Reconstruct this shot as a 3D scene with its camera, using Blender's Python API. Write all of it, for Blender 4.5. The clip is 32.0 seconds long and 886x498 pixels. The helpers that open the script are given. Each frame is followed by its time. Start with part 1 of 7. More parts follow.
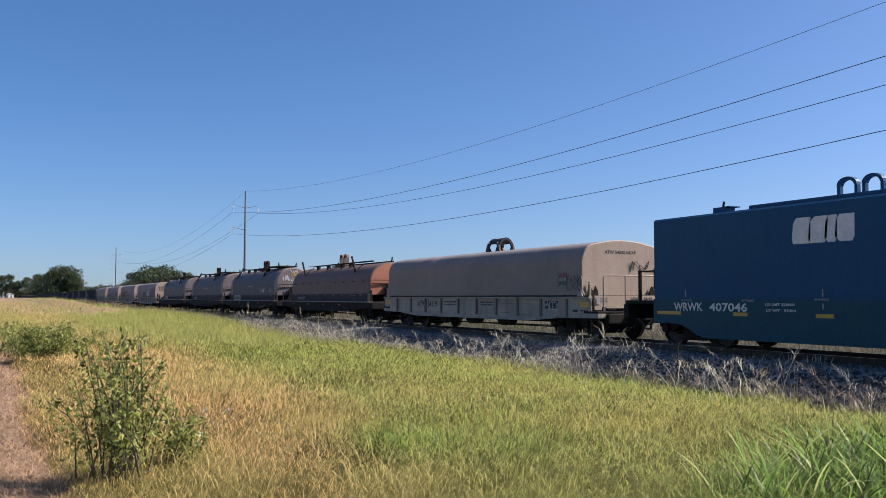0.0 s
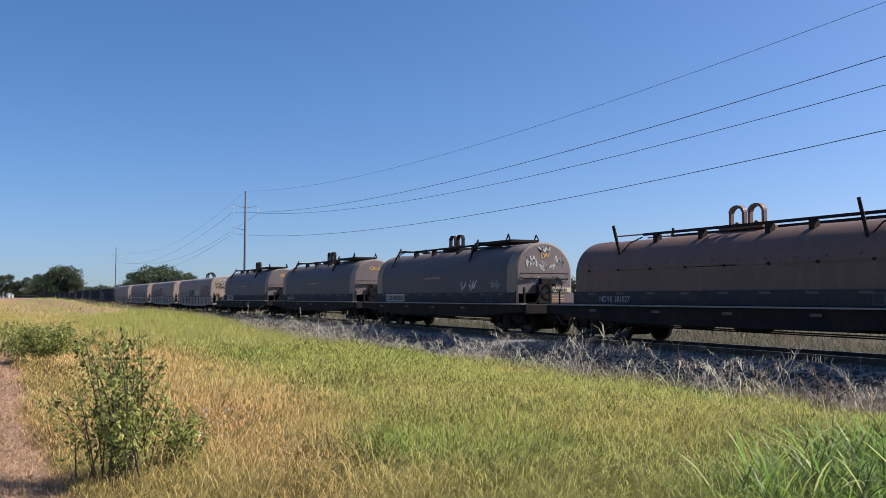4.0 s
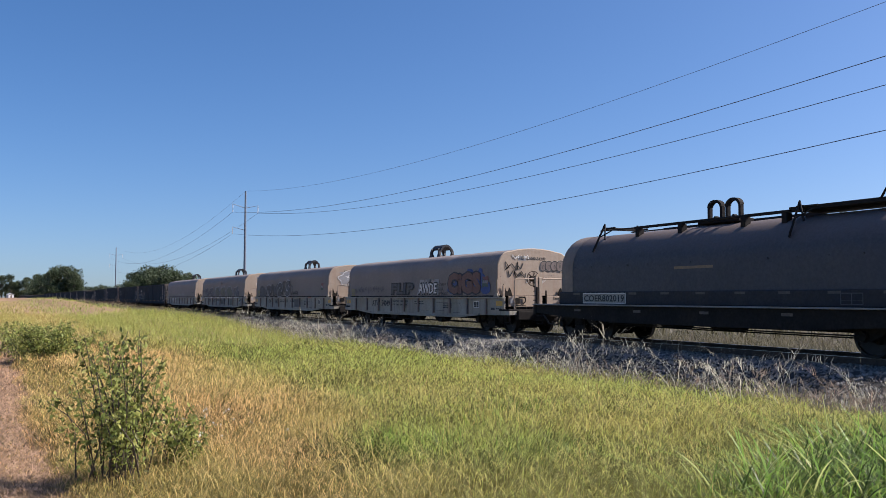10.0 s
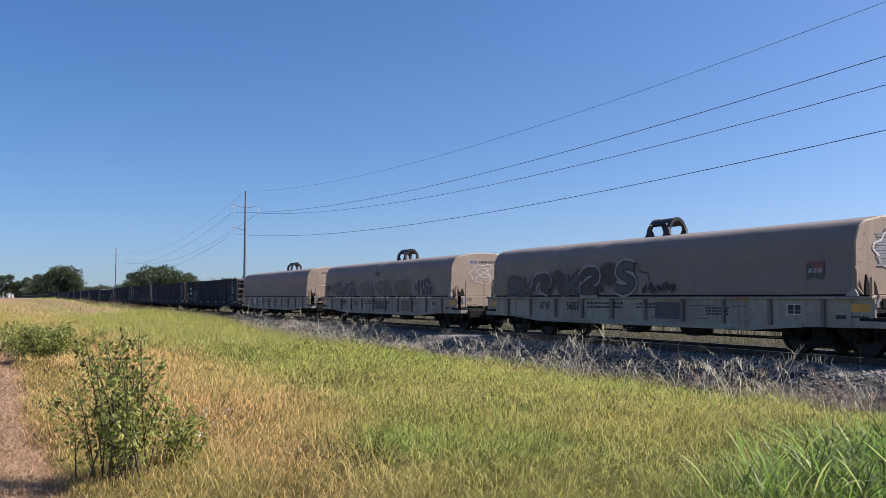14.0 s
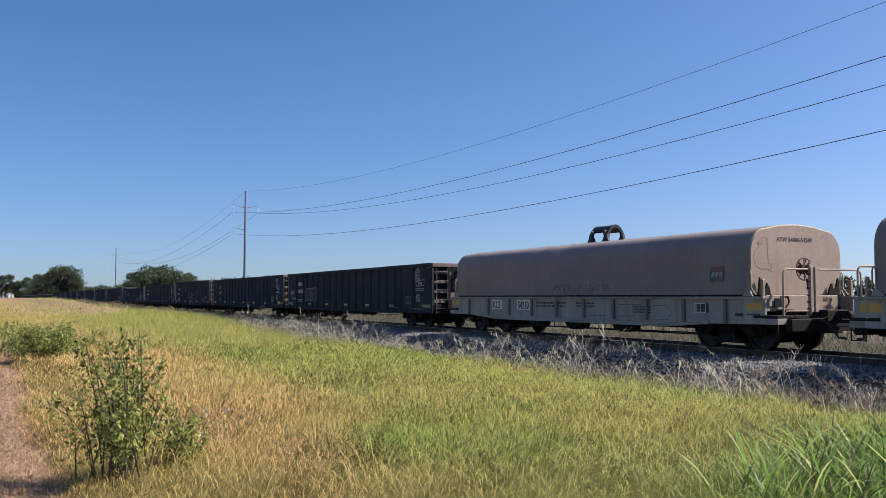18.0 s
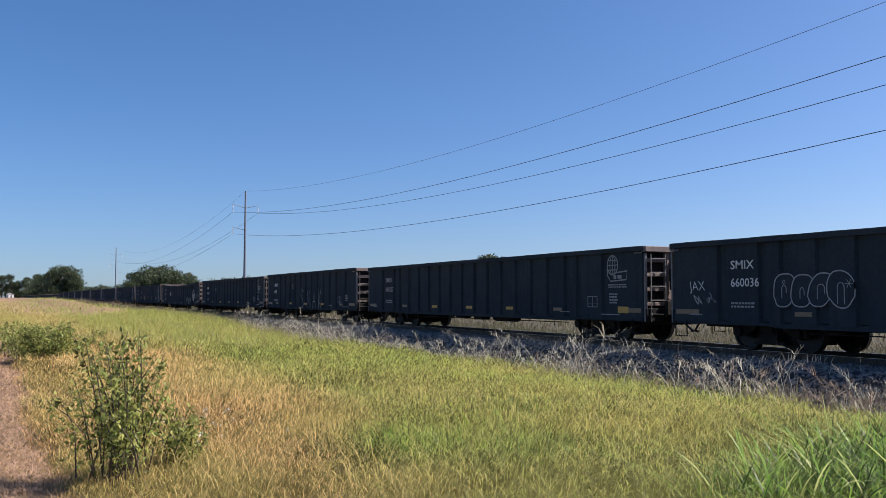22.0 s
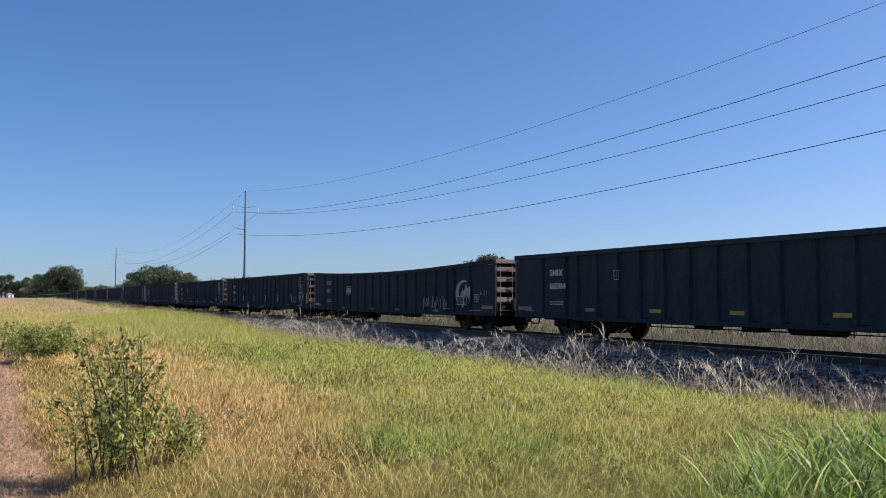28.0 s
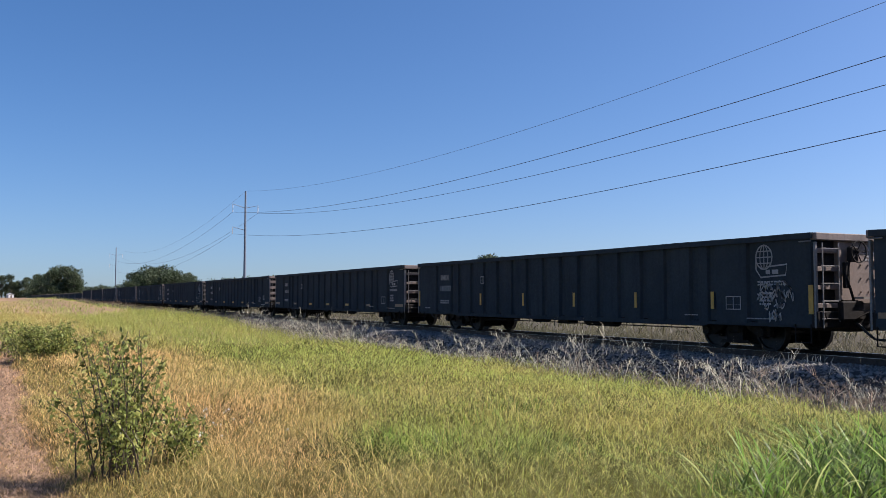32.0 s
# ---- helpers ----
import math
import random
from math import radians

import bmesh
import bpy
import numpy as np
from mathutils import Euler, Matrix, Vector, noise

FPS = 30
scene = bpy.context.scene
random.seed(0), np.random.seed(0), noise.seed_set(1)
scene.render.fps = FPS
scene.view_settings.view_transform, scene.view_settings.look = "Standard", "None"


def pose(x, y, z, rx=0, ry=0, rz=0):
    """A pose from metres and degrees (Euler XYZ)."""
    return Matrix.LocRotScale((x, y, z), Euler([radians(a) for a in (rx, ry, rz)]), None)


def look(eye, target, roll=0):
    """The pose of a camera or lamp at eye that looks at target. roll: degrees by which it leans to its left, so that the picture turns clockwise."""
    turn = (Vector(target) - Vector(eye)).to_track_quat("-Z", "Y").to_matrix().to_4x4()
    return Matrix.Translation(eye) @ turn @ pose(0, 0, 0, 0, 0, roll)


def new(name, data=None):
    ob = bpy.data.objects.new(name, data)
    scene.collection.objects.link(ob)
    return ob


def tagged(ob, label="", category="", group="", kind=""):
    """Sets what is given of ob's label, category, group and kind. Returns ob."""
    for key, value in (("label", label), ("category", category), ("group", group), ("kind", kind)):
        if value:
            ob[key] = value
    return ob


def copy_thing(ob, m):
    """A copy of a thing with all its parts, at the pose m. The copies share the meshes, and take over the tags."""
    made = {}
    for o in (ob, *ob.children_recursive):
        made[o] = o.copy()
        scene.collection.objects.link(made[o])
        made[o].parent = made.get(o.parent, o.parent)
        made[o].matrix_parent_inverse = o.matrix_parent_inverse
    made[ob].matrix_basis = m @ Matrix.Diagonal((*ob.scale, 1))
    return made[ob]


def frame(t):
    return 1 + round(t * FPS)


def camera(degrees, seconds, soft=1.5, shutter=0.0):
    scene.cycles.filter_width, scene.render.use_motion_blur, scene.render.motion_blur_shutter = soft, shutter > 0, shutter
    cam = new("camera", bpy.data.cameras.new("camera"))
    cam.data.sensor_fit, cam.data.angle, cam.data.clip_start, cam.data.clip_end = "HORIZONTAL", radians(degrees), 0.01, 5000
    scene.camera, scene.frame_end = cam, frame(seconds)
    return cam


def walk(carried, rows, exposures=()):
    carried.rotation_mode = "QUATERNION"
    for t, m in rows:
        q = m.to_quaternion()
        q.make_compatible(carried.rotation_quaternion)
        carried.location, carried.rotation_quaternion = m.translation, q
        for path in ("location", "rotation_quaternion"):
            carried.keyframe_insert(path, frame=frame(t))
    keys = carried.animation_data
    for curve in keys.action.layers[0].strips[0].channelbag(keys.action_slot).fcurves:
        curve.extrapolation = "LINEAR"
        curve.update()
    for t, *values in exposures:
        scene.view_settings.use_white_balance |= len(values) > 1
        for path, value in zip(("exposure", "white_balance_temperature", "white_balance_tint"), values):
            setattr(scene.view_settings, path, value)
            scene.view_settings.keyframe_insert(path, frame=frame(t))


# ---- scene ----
# ---- camera: it stands still on the field beside the line ----
# X runs along the track, the train goes towards +X; z = 0 is the top of the rails
EYE = Vector((0.0, 0.0, 1.285))
TURN, TILT, ROLL = 26.54, 3.13, 0.0
cam = camera(53.36, 32.0, soft=0.6)
AIM = EYE + Vector((-math.cos(radians(TURN)) * math.cos(radians(TILT)), math.sin(radians(TURN)) * math.cos(radians(TILT)), math.sin(radians(TILT))))
walk(cam, [(0.0, look(EYE, AIM, ROLL)), (32.0, look(EYE, AIM, ROLL))], exposures=[(0.0, 0.6, 6350, 17), (32.0, 0.6, 6350, 17)])

# ---- daylight ----
SUN = Vector((0.4, 1.0, 1.05)).normalized()
world = bpy.data.worlds.new("sky")
scene.world = world
world.use_nodes = True
wn = world.node_tree.nodes
sky = wn.new("ShaderNodeTexSky")
sky.sky_type, sky.sun_disc = "NISHITA", False
sky.sun_elevation, sky.sun_rotation = math.asin(SUN.z), math.atan2(SUN.x, SUN.y)
sky.air_density, sky.dust_density, sky.ozone_density = 0.78, 1.5, 3.6
rich = wn.new("ShaderNodeHueSaturation")
rich.inputs["Saturation"].default_value = 1.23
# the air is clear: the haze of the lowest degrees lies below the horizon
up, lift, unit = wn.new("ShaderNodeTexCoord"), wn.new("ShaderNodeVectorMath"), wn.new("ShaderNodeVectorMath")
lift.inputs[1].default_value = (0, 0, 0.03)
unit.operation = "NORMALIZE"
world.node_tree.links.new(up.outputs["Generated"], lift.inputs[0])
world.node_tree.links.new(lift.outputs[0], unit.inputs[0])
world.node_tree.links.new(unit.outputs[0], sky.inputs[0])
world.node_tree.links.new(sky.outputs[0], rich.inputs["Color"])
world.node_tree.links.new(rich.outputs[0], wn["Background"].inputs[0])
wn["Background"].inputs[1].default_value = 0.100
sun = new("sun", bpy.data.lights.new("sun", "SUN"))
sun.data.energy, sun.data.angle, sun.data.color = 5.0, radians(0.53), (1.0, 0.93, 0.82)
sun.matrix_world = look((0, 0, 60), Vector((0, 0, 60)) - SUN)

# ---- materials ----


def nodes_of(name):
    m = bpy.data.materials.new(name)
    m.use_nodes = True
    n = m.node_tree.nodes
    return m, n, m.node_tree.links.new, n["Principled BSDF"]


def mixed(n, link, fac, a, b, how="MIX"):
    x = n.new("ShaderNodeMix")
    x.data_type, x.blend_type = "RGBA", how
    for socket, value in ((x.inputs[0], fac), (x.inputs[6], a), (x.inputs[7], b)):
        if hasattr(value, "links"):
            link(value, socket)
        elif socket is x.inputs[0]:
            socket.default_value = value
        else:
            socket.default_value = (*value, 1)
    return x.outputs[2]


def ramp(n, link, value, lo, hi, a=0.0, b=1.0):
    r = n.new("ShaderNodeMapRange")
    link(value, r.inputs[0])
    for i, v in enumerate((lo, hi, a, b)):
        r.inputs[i + 1].default_value = v
    return r.outputs[0]


def grain(n, link, where, scale, detail=4.0, rough=0.6, stretch=None):
    if stretch:
        mp = n.new("ShaderNodeMapping")
        mp.inputs[3].default_value = stretch
        link(where, mp.inputs[0])
        where = mp.outputs[0]
    t = n.new("ShaderNodeTexNoise")
    t.inputs["Scale"].default_value, t.inputs["Detail"].default_value, t.inputs["Roughness"].default_value = scale, detail, rough
    link(where, t.inputs["Vector"])
    return t.outputs[0]


def shifted(n, link):
    """Object space, moved by a random step for each object."""
    c, o = n.new("ShaderNodeTexCoord"), n.new("ShaderNodeObjectInfo")
    s = n.new("ShaderNodeVectorMath")
    s.operation = "MULTIPLY_ADD"
    link(o.outputs["Random"], s.inputs[0])
    s.inputs[1].default_value = (37, 19, 23)
    link(c.outputs["Object"], s.inputs[2])
    return s.outputs[0]


def surface(name, col, dirt, rough=0.6, metal=0.0, coarse=0.7, fine=14.0, amount=0.6, bump=0.15, streak=0.0, streak_col=None, spec=0.5, crown_lit=None):
    """A worn surface: base colour, dirt in blotches and fine grain, and dirt that ran down in streaks."""
    m, n, link, b = nodes_of(name)
    w = shifted(n, link)
    big, small = grain(n, link, w, coarse), grain(n, link, w, fine, 6, 0.7)
    c = mixed(n, link, ramp(n, link, big, 0.38, 0.68, 0, amount), col, dirt)
    c = mixed(n, link, ramp(n, link, small, 0.35, 0.75, 0, 0.45), c, [0.6 * v for v in col])
    if streak:
        run = grain(n, link, w, 3.0, 5, 0.65, (1.6, 1.6, 0.12))
        c = mixed(n, link, ramp(n, link, run, 0.5, 0.72, 0, streak), c, streak_col or dirt)
    # paints upward faces in a lighter dusty tone, the look of a sunlit crown
    if crown_lit:
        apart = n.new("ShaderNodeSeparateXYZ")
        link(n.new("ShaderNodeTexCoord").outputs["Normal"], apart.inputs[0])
        c = mixed(n, link, ramp(n, link, apart.outputs[2], 0.3, 0.85, 0, 0.8), c, crown_lit)
    link(c, b.inputs["Base Color"])
    link(ramp(n, link, small, 0.3, 0.7, max(rough - 0.12, 0.05), min(rough + 0.15, 1)), b.inputs["Roughness"])
    b.inputs["Metallic"].default_value = metal
    b.inputs["Specular IOR Level"].default_value = spec
    if bump:
        u = n.new("ShaderNodeBump")
        u.inputs["Strength"].default_value, u.inputs["Distance"].default_value = bump, 0.02
        link(grain(n, link, w, fine * 0.5, 5), u.inputs["Height"])
        link(u.outputs[0], b.inputs["Normal"])
    return m


def leafy(name, fresh, dry, shine=0.55, through_light=0.4):
    """Blades and leaves: each has its own tone and dryness, and lets light through; a high tone is near-black, shade
    put into the colour.
    """
    m, n, link, b = nodes_of(name)
    a, t = n.new("ShaderNodeAttribute"), n.new("ShaderNodeAttribute")
    a.attribute_name, t.attribute_name = "dry", "tone"
    c = mixed(n, link, a.outputs["Fac"], fresh, dry)
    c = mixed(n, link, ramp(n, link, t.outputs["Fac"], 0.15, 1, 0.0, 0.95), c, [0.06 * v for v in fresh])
    g = n.new("ShaderNodeTexCoord")
    c = mixed(n, link, ramp(n, link, grain(n, link, g.outputs["Object"], 0.5, 3), 0.4, 0.7, 0, 0.35), c, [(v * 0.5 + w * 0.5) for v, w in zip(fresh, dry)])
    link(c, b.inputs["Base Color"])
    b.inputs["Roughness"].default_value = shine
    b.inputs["Specular IOR Level"].default_value = 0.3
    tr, mx = n.new("ShaderNodeBsdfTranslucent"), n.new("ShaderNodeMixShader")
    link(c, tr.inputs[0])
    mx.inputs[0].default_value = through_light
    link(b.outputs[0], mx.inputs[1])
    link(tr.outputs[0], mx.inputs[2])
    link(mx.outputs[0], n["Material Output"].inputs[0])
    return m


HOOD_GREY = surface("weathered_grey_hood", (0.048, 0.049, 0.060), (0.066, 0.063, 0.069), 0.62, crown_lit=(0.15, 0.118, 0.106), coarse=0.5, amount=0.5, streak=0.35, streak_col=(0.078, 0.070, 0.070))
HOOD_RIM = surface("dusty_hood_rim", (0.25, 0.20, 0.165), (0.15, 0.12, 0.10), 0.7, coarse=1.5, streak=0.4)
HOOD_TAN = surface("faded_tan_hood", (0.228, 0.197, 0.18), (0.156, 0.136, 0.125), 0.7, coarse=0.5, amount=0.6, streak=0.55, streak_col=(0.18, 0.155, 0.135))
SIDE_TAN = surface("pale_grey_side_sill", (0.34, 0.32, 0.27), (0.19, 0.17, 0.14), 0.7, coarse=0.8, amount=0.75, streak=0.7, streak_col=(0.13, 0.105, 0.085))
# ends painted paler than the tan hoods: sunlight is put into this colour
END_TAN = surface("sunlit_tan_end", (0.40, 0.315, 0.24), (0.31, 0.24, 0.18), 0.7, coarse=1.2, amount=0.6, streak=0.5, streak_col=(0.30, 0.18, 0.12))
HOOD_RUST = surface("faded_rust_red_hood", (0.15, 0.09, 0.07), (0.105, 0.07, 0.06), 0.65, coarse=0.5, amount=0.6, streak=0.35, streak_col=(0.19, 0.125, 0.10))
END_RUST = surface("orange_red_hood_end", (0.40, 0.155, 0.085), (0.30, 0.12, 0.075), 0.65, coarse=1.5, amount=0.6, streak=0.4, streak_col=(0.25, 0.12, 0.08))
BLUE = surface("navy_blue_steel", (0.007, 0.066, 0.150), (0.014, 0.082, 0.163), 0.5, spec=0.2, coarse=0.35, amount=0.6, streak=0.3, streak_col=(0.012, 0.04, 0.09))
TEAL = surface("dark_teal_steel", (0.009, 0.066, 0.096), (0.016, 0.077, 0.096), 0.5, spec=0.2, coarse=0.5, amount=0.6, streak=0.3)
BLACK = surface("black_gondola_paint", (0.036, 0.046, 0.055), (0.054, 0.065, 0.074), 0.85, spec=0.04, coarse=0.6, amount=0.7, streak=0.5, streak_col=(0.024, 0.03, 0.04))
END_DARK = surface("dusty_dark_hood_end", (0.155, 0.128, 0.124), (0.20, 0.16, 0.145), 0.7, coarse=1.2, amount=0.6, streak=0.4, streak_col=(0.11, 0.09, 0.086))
END_PLATE = surface("dusty_brown_end_plate", (0.24, 0.185, 0.158), (0.15, 0.115, 0.10), 0.75, coarse=1.5, amount=0.7, streak=0.5, streak_col=(0.09, 0.07, 0.06))
END_GREY = surface("dusty_brown_grey_end", (0.22, 0.172, 0.152), (0.13, 0.105, 0.095), 0.75, coarse=1.5, amount=0.7, streak=0.5, streak_col=(0.07, 0.06, 0.055))
TROUGH = surface("grimy_dark_grey_trough", (0.038, 0.038, 0.044), (0.06, 0.055, 0.053), 0.8, spec=0.2, coarse=1.2, amount=0.7, streak=0.4, streak_col=(0.055, 0.046, 0.04))
SMUDGE = surface("grey_worn_reflector", (0.10, 0.088, 0.08), (0.06, 0.052, 0.048), 0.7, coarse=5, amount=0.7, bump=0)
GHOST = surface("almost_worn_off_lettering", (0.10, 0.10, 0.105), (0.06, 0.06, 0.064), 0.7, coarse=5, amount=0.7, bump=0)
LOGO_RED = surface("faded_red_flag_paint", (0.20, 0.075, 0.07), (0.16, 0.08, 0.075), 0.6, coarse=4, bump=0)
LOGO_GREEN = surface("faded_green_flag_paint", (0.06, 0.095, 0.072), (0.08, 0.09, 0.075), 0.6, coarse=4, bump=0)
FRAME = surface("grimy_black_underframe", (0.014, 0.013, 0.0135), (0.03, 0.025, 0.022), 0.85, spec=0.2, coarse=1.5, amount=0.7)
BAIL = surface("worn_dark_bail_steel", (0.014, 0.016, 0.023), (0.02, 0.02, 0.024), 0.6, coarse=3, amount=0.6)
IRON = surface("dark_cast_iron", (0.014, 0.012, 0.011), (0.03, 0.023, 0.018), 0.8, spec=0.2, coarse=3, amount=0.7)
TREAD = surface("worn_wheel_steel", (0.022, 0.019, 0.018), (0.014, 0.012, 0.011), 0.55, metal=0.5, coarse=4, amount=0.7)
SILVER = surface("worn_pale_ladder_steel", (0.20, 0.19, 0.185), (0.10, 0.095, 0.09), 0.6, coarse=4, amount=0.7)
DECK = surface("galvanised_running_board", (0.27, 0.255, 0.24), (0.15, 0.135, 0.12), 0.6, coarse=2, amount=0.6)
WHITE = surface("chalky_white_lettering", (0.72, 0.71, 0.68), (0.50, 0.48, 0.46), 0.7, coarse=4, amount=0.6, bump=0)
FADED = surface("faded_grey_lettering", (0.33, 0.33, 0.34), (0.2, 0.2, 0.2), 0.7, coarse=4, amount=0.6, bump=0)
INK = surface("black_lettering", (0.03, 0.03, 0.032), (0.06, 0.055, 0.05), 0.7, coarse=4, amount=0.6, bump=0)
YELLOW = surface("yellow_reflector", (0.62, 0.34, 0.05), (0.45, 0.25, 0.06), 0.5, coarse=4, amount=0.6, bump=0)
AMBER = surface("amber_lettering", (0.72, 0.42, 0.10), (0.55, 0.32, 0.1), 0.6, coarse=4, amount=0.5, bump=0)
DULL_YELLOW = surface("dirty_reflector", (0.24, 0.17, 0.10), (0.16, 0.12, 0.08), 0.6, coarse=5, amount=0.7, bump=0)
GOLD = surface("dull_gold_reflector", (0.52, 0.31, 0.06), (0.36, 0.22, 0.06), 0.6, coarse=5, amount=0.7, bump=0)
OLIVE_YELLOW = surface("dull_yellow_stencil", (0.30, 0.26, 0.09), (0.22, 0.19, 0.08), 0.7, coarse=5, amount=0.6, bump=0)
OLIVE_INK = surface("olive_spray_paint", (0.125, 0.118, 0.08), (0.09, 0.085, 0.06), 0.6, coarse=4, bump=0)
UMBER = surface("brown_black_spray_paint", (0.042, 0.033, 0.036), (0.06, 0.048, 0.048), 0.6, coarse=4, bump=0)
NIGHT_INK = surface("blue_black_spray_paint", (0.022, 0.025, 0.04), (0.03, 0.03, 0.045), 0.6, coarse=4, bump=0)
PALE_PANEL = surface("repainted_pale_panel", (0.34, 0.33, 0.29), (0.25, 0.24, 0.2), 0.7, coarse=2, amount=0.6, bump=0)
CREAM = surface("cream_number_board", (0.62, 0.55, 0.42), (0.5, 0.44, 0.33), 0.7, coarse=4, amount=0.5, bump=0)
BLUE_INK = surface("blue_spray_paint", (0.03, 0.06, 0.22), (0.05, 0.08, 0.2), 0.6, coarse=4, bump=0)
RED_INK = surface("red_brown_spray_paint", (0.16, 0.075, 0.06), (0.12, 0.06, 0.05), 0.6, coarse=4, bump=0)
HOSE = surface("black_rubber_hose", (0.012, 0.012, 0.012), (0.03, 0.03, 0.03), 0.6, coarse=5, bump=0)
RAIL = surface("rusty_rail_steel", (0.055, 0.036, 0.027), (0.09, 0.05, 0.03), 0.7, coarse=3, amount=0.7)
RAIL_TOP = surface("polished_rail_head", (0.45, 0.43, 0.41), (0.3, 0.28, 0.26), 0.3, metal=0.9, coarse=3, bump=0)
TIE = surface("weathered_oak_tie", (0.07, 0.055, 0.045), (0.12, 0.10, 0.085), 0.9, coarse=3, amount=0.8, fine=30)
# ballast sheet near-black: the shade beside the train is put into its colour
STONE = surface("shade_dark_ballast", (0.035, 0.033, 0.031), (0.018, 0.017, 0.016), 0.9, coarse=6, amount=0.8, fine=40)
STEEL = surface("galvanised_pole_steel", (0.17, 0.20, 0.25), (0.13, 0.155, 0.195), 0.6, metal=0.15, coarse=0.6, amount=0.6)
WIRE = surface("dull_aluminium_wire", (0.16, 0.20, 0.27), (0.10, 0.13, 0.18), 0.6, coarse=2, bump=0)
GLAZE = surface("pale_glaze", (0.55, 0.55, 0.55), (0.4, 0.4, 0.4), 0.4, coarse=3, bump=0)
BARK = surface("grey_brown_bark", (0.10, 0.08, 0.06), (0.06, 0.05, 0.04), 0.9, coarse=3, amount=0.8, fine=20, bump=0.5)
GRASS = leafy("meadow_grass", (0.50, 0.615, 0.14), (0.93, 0.60, 0.27), through_light=0.45)
RANK = leafy("rank_green_grass", (0.23, 0.44, 0.05), (0.62, 0.64, 0.26), 0.38, 0.45)
THATCH = leafy("reddish_mown_thatch", (0.50, 0.33, 0.21), (0.66, 0.45, 0.31), 0.8, 0.2)
WEED = leafy("pale_seeding_weeds", (0.74, 0.72, 0.57), (0.27, 0.17, 0.13), 0.7, 0.5)
SCRUB = leafy("scrub_leaves", (0.31, 0.39, 0.10), (0.66, 0.64, 0.20), 0.42, 0.5)
DARK_LEAF = leafy("dark_tree_leaves", (0.075, 0.115, 0.055), (0.13, 0.155, 0.08), 0.5, 0.25)

# ground: dry soil and thatch, greener away from the mown strip
GROUND, n, link, b = nodes_of("dry_thatch_and_soil")
w = n.new("ShaderNodeTexCoord").outputs["Object"]
c = mixed(n, link, ramp(n, link, grain(n, link, w, 0.35, 5), 0.35, 0.65), (0.33, 0.205, 0.125), (0.22, 0.16, 0.08))
c = mixed(n, link, ramp(n, link, grain(n, link, w, 9.0, 7, 0.75), 0.42, 0.62, 0, 0.85), c, (0.40, 0.28, 0.17))
c = mixed(n, link, ramp(n, link, grain(n, link, w, 2.2, 5, 0.7), 0.52, 0.66, 0, 0.7), c, (0.17, 0.095, 0.06))
apart = n.new("ShaderNodeSeparateXYZ")
link(w, apart.inputs[0])
beyond = ramp(n, link, apart.outputs[1], 19.0, 21.5)
far_side = ramp(n, link, apart.outputs[1], 34.0, 60.0, 1, 0)
both = n.new("ShaderNodeMath")
both.operation = "MULTIPLY"
link(beyond, both.inputs[0])
link(far_side, both.inputs[1])
c = mixed(n, link, beyond, c, (0.17, 0.145, 0.085))
c = mixed(n, link, both.outputs[0], c, (0.085, 0.075, 0.055))
link(c, b.inputs["Base Color"])
b.inputs["Roughness"].default_value, b.inputs["Specular IOR Level"].default_value = 0.95, 0.1
u = n.new("ShaderNodeBump")
u.inputs["Strength"].default_value, u.inputs["Distance"].default_value = 0.8, 0.05
link(grain(n, link, w, 16.0, 7, 0.75), u.inputs["Height"])
link(u.outputs[0], b.inputs["Normal"])

# ---- mesh helpers ----


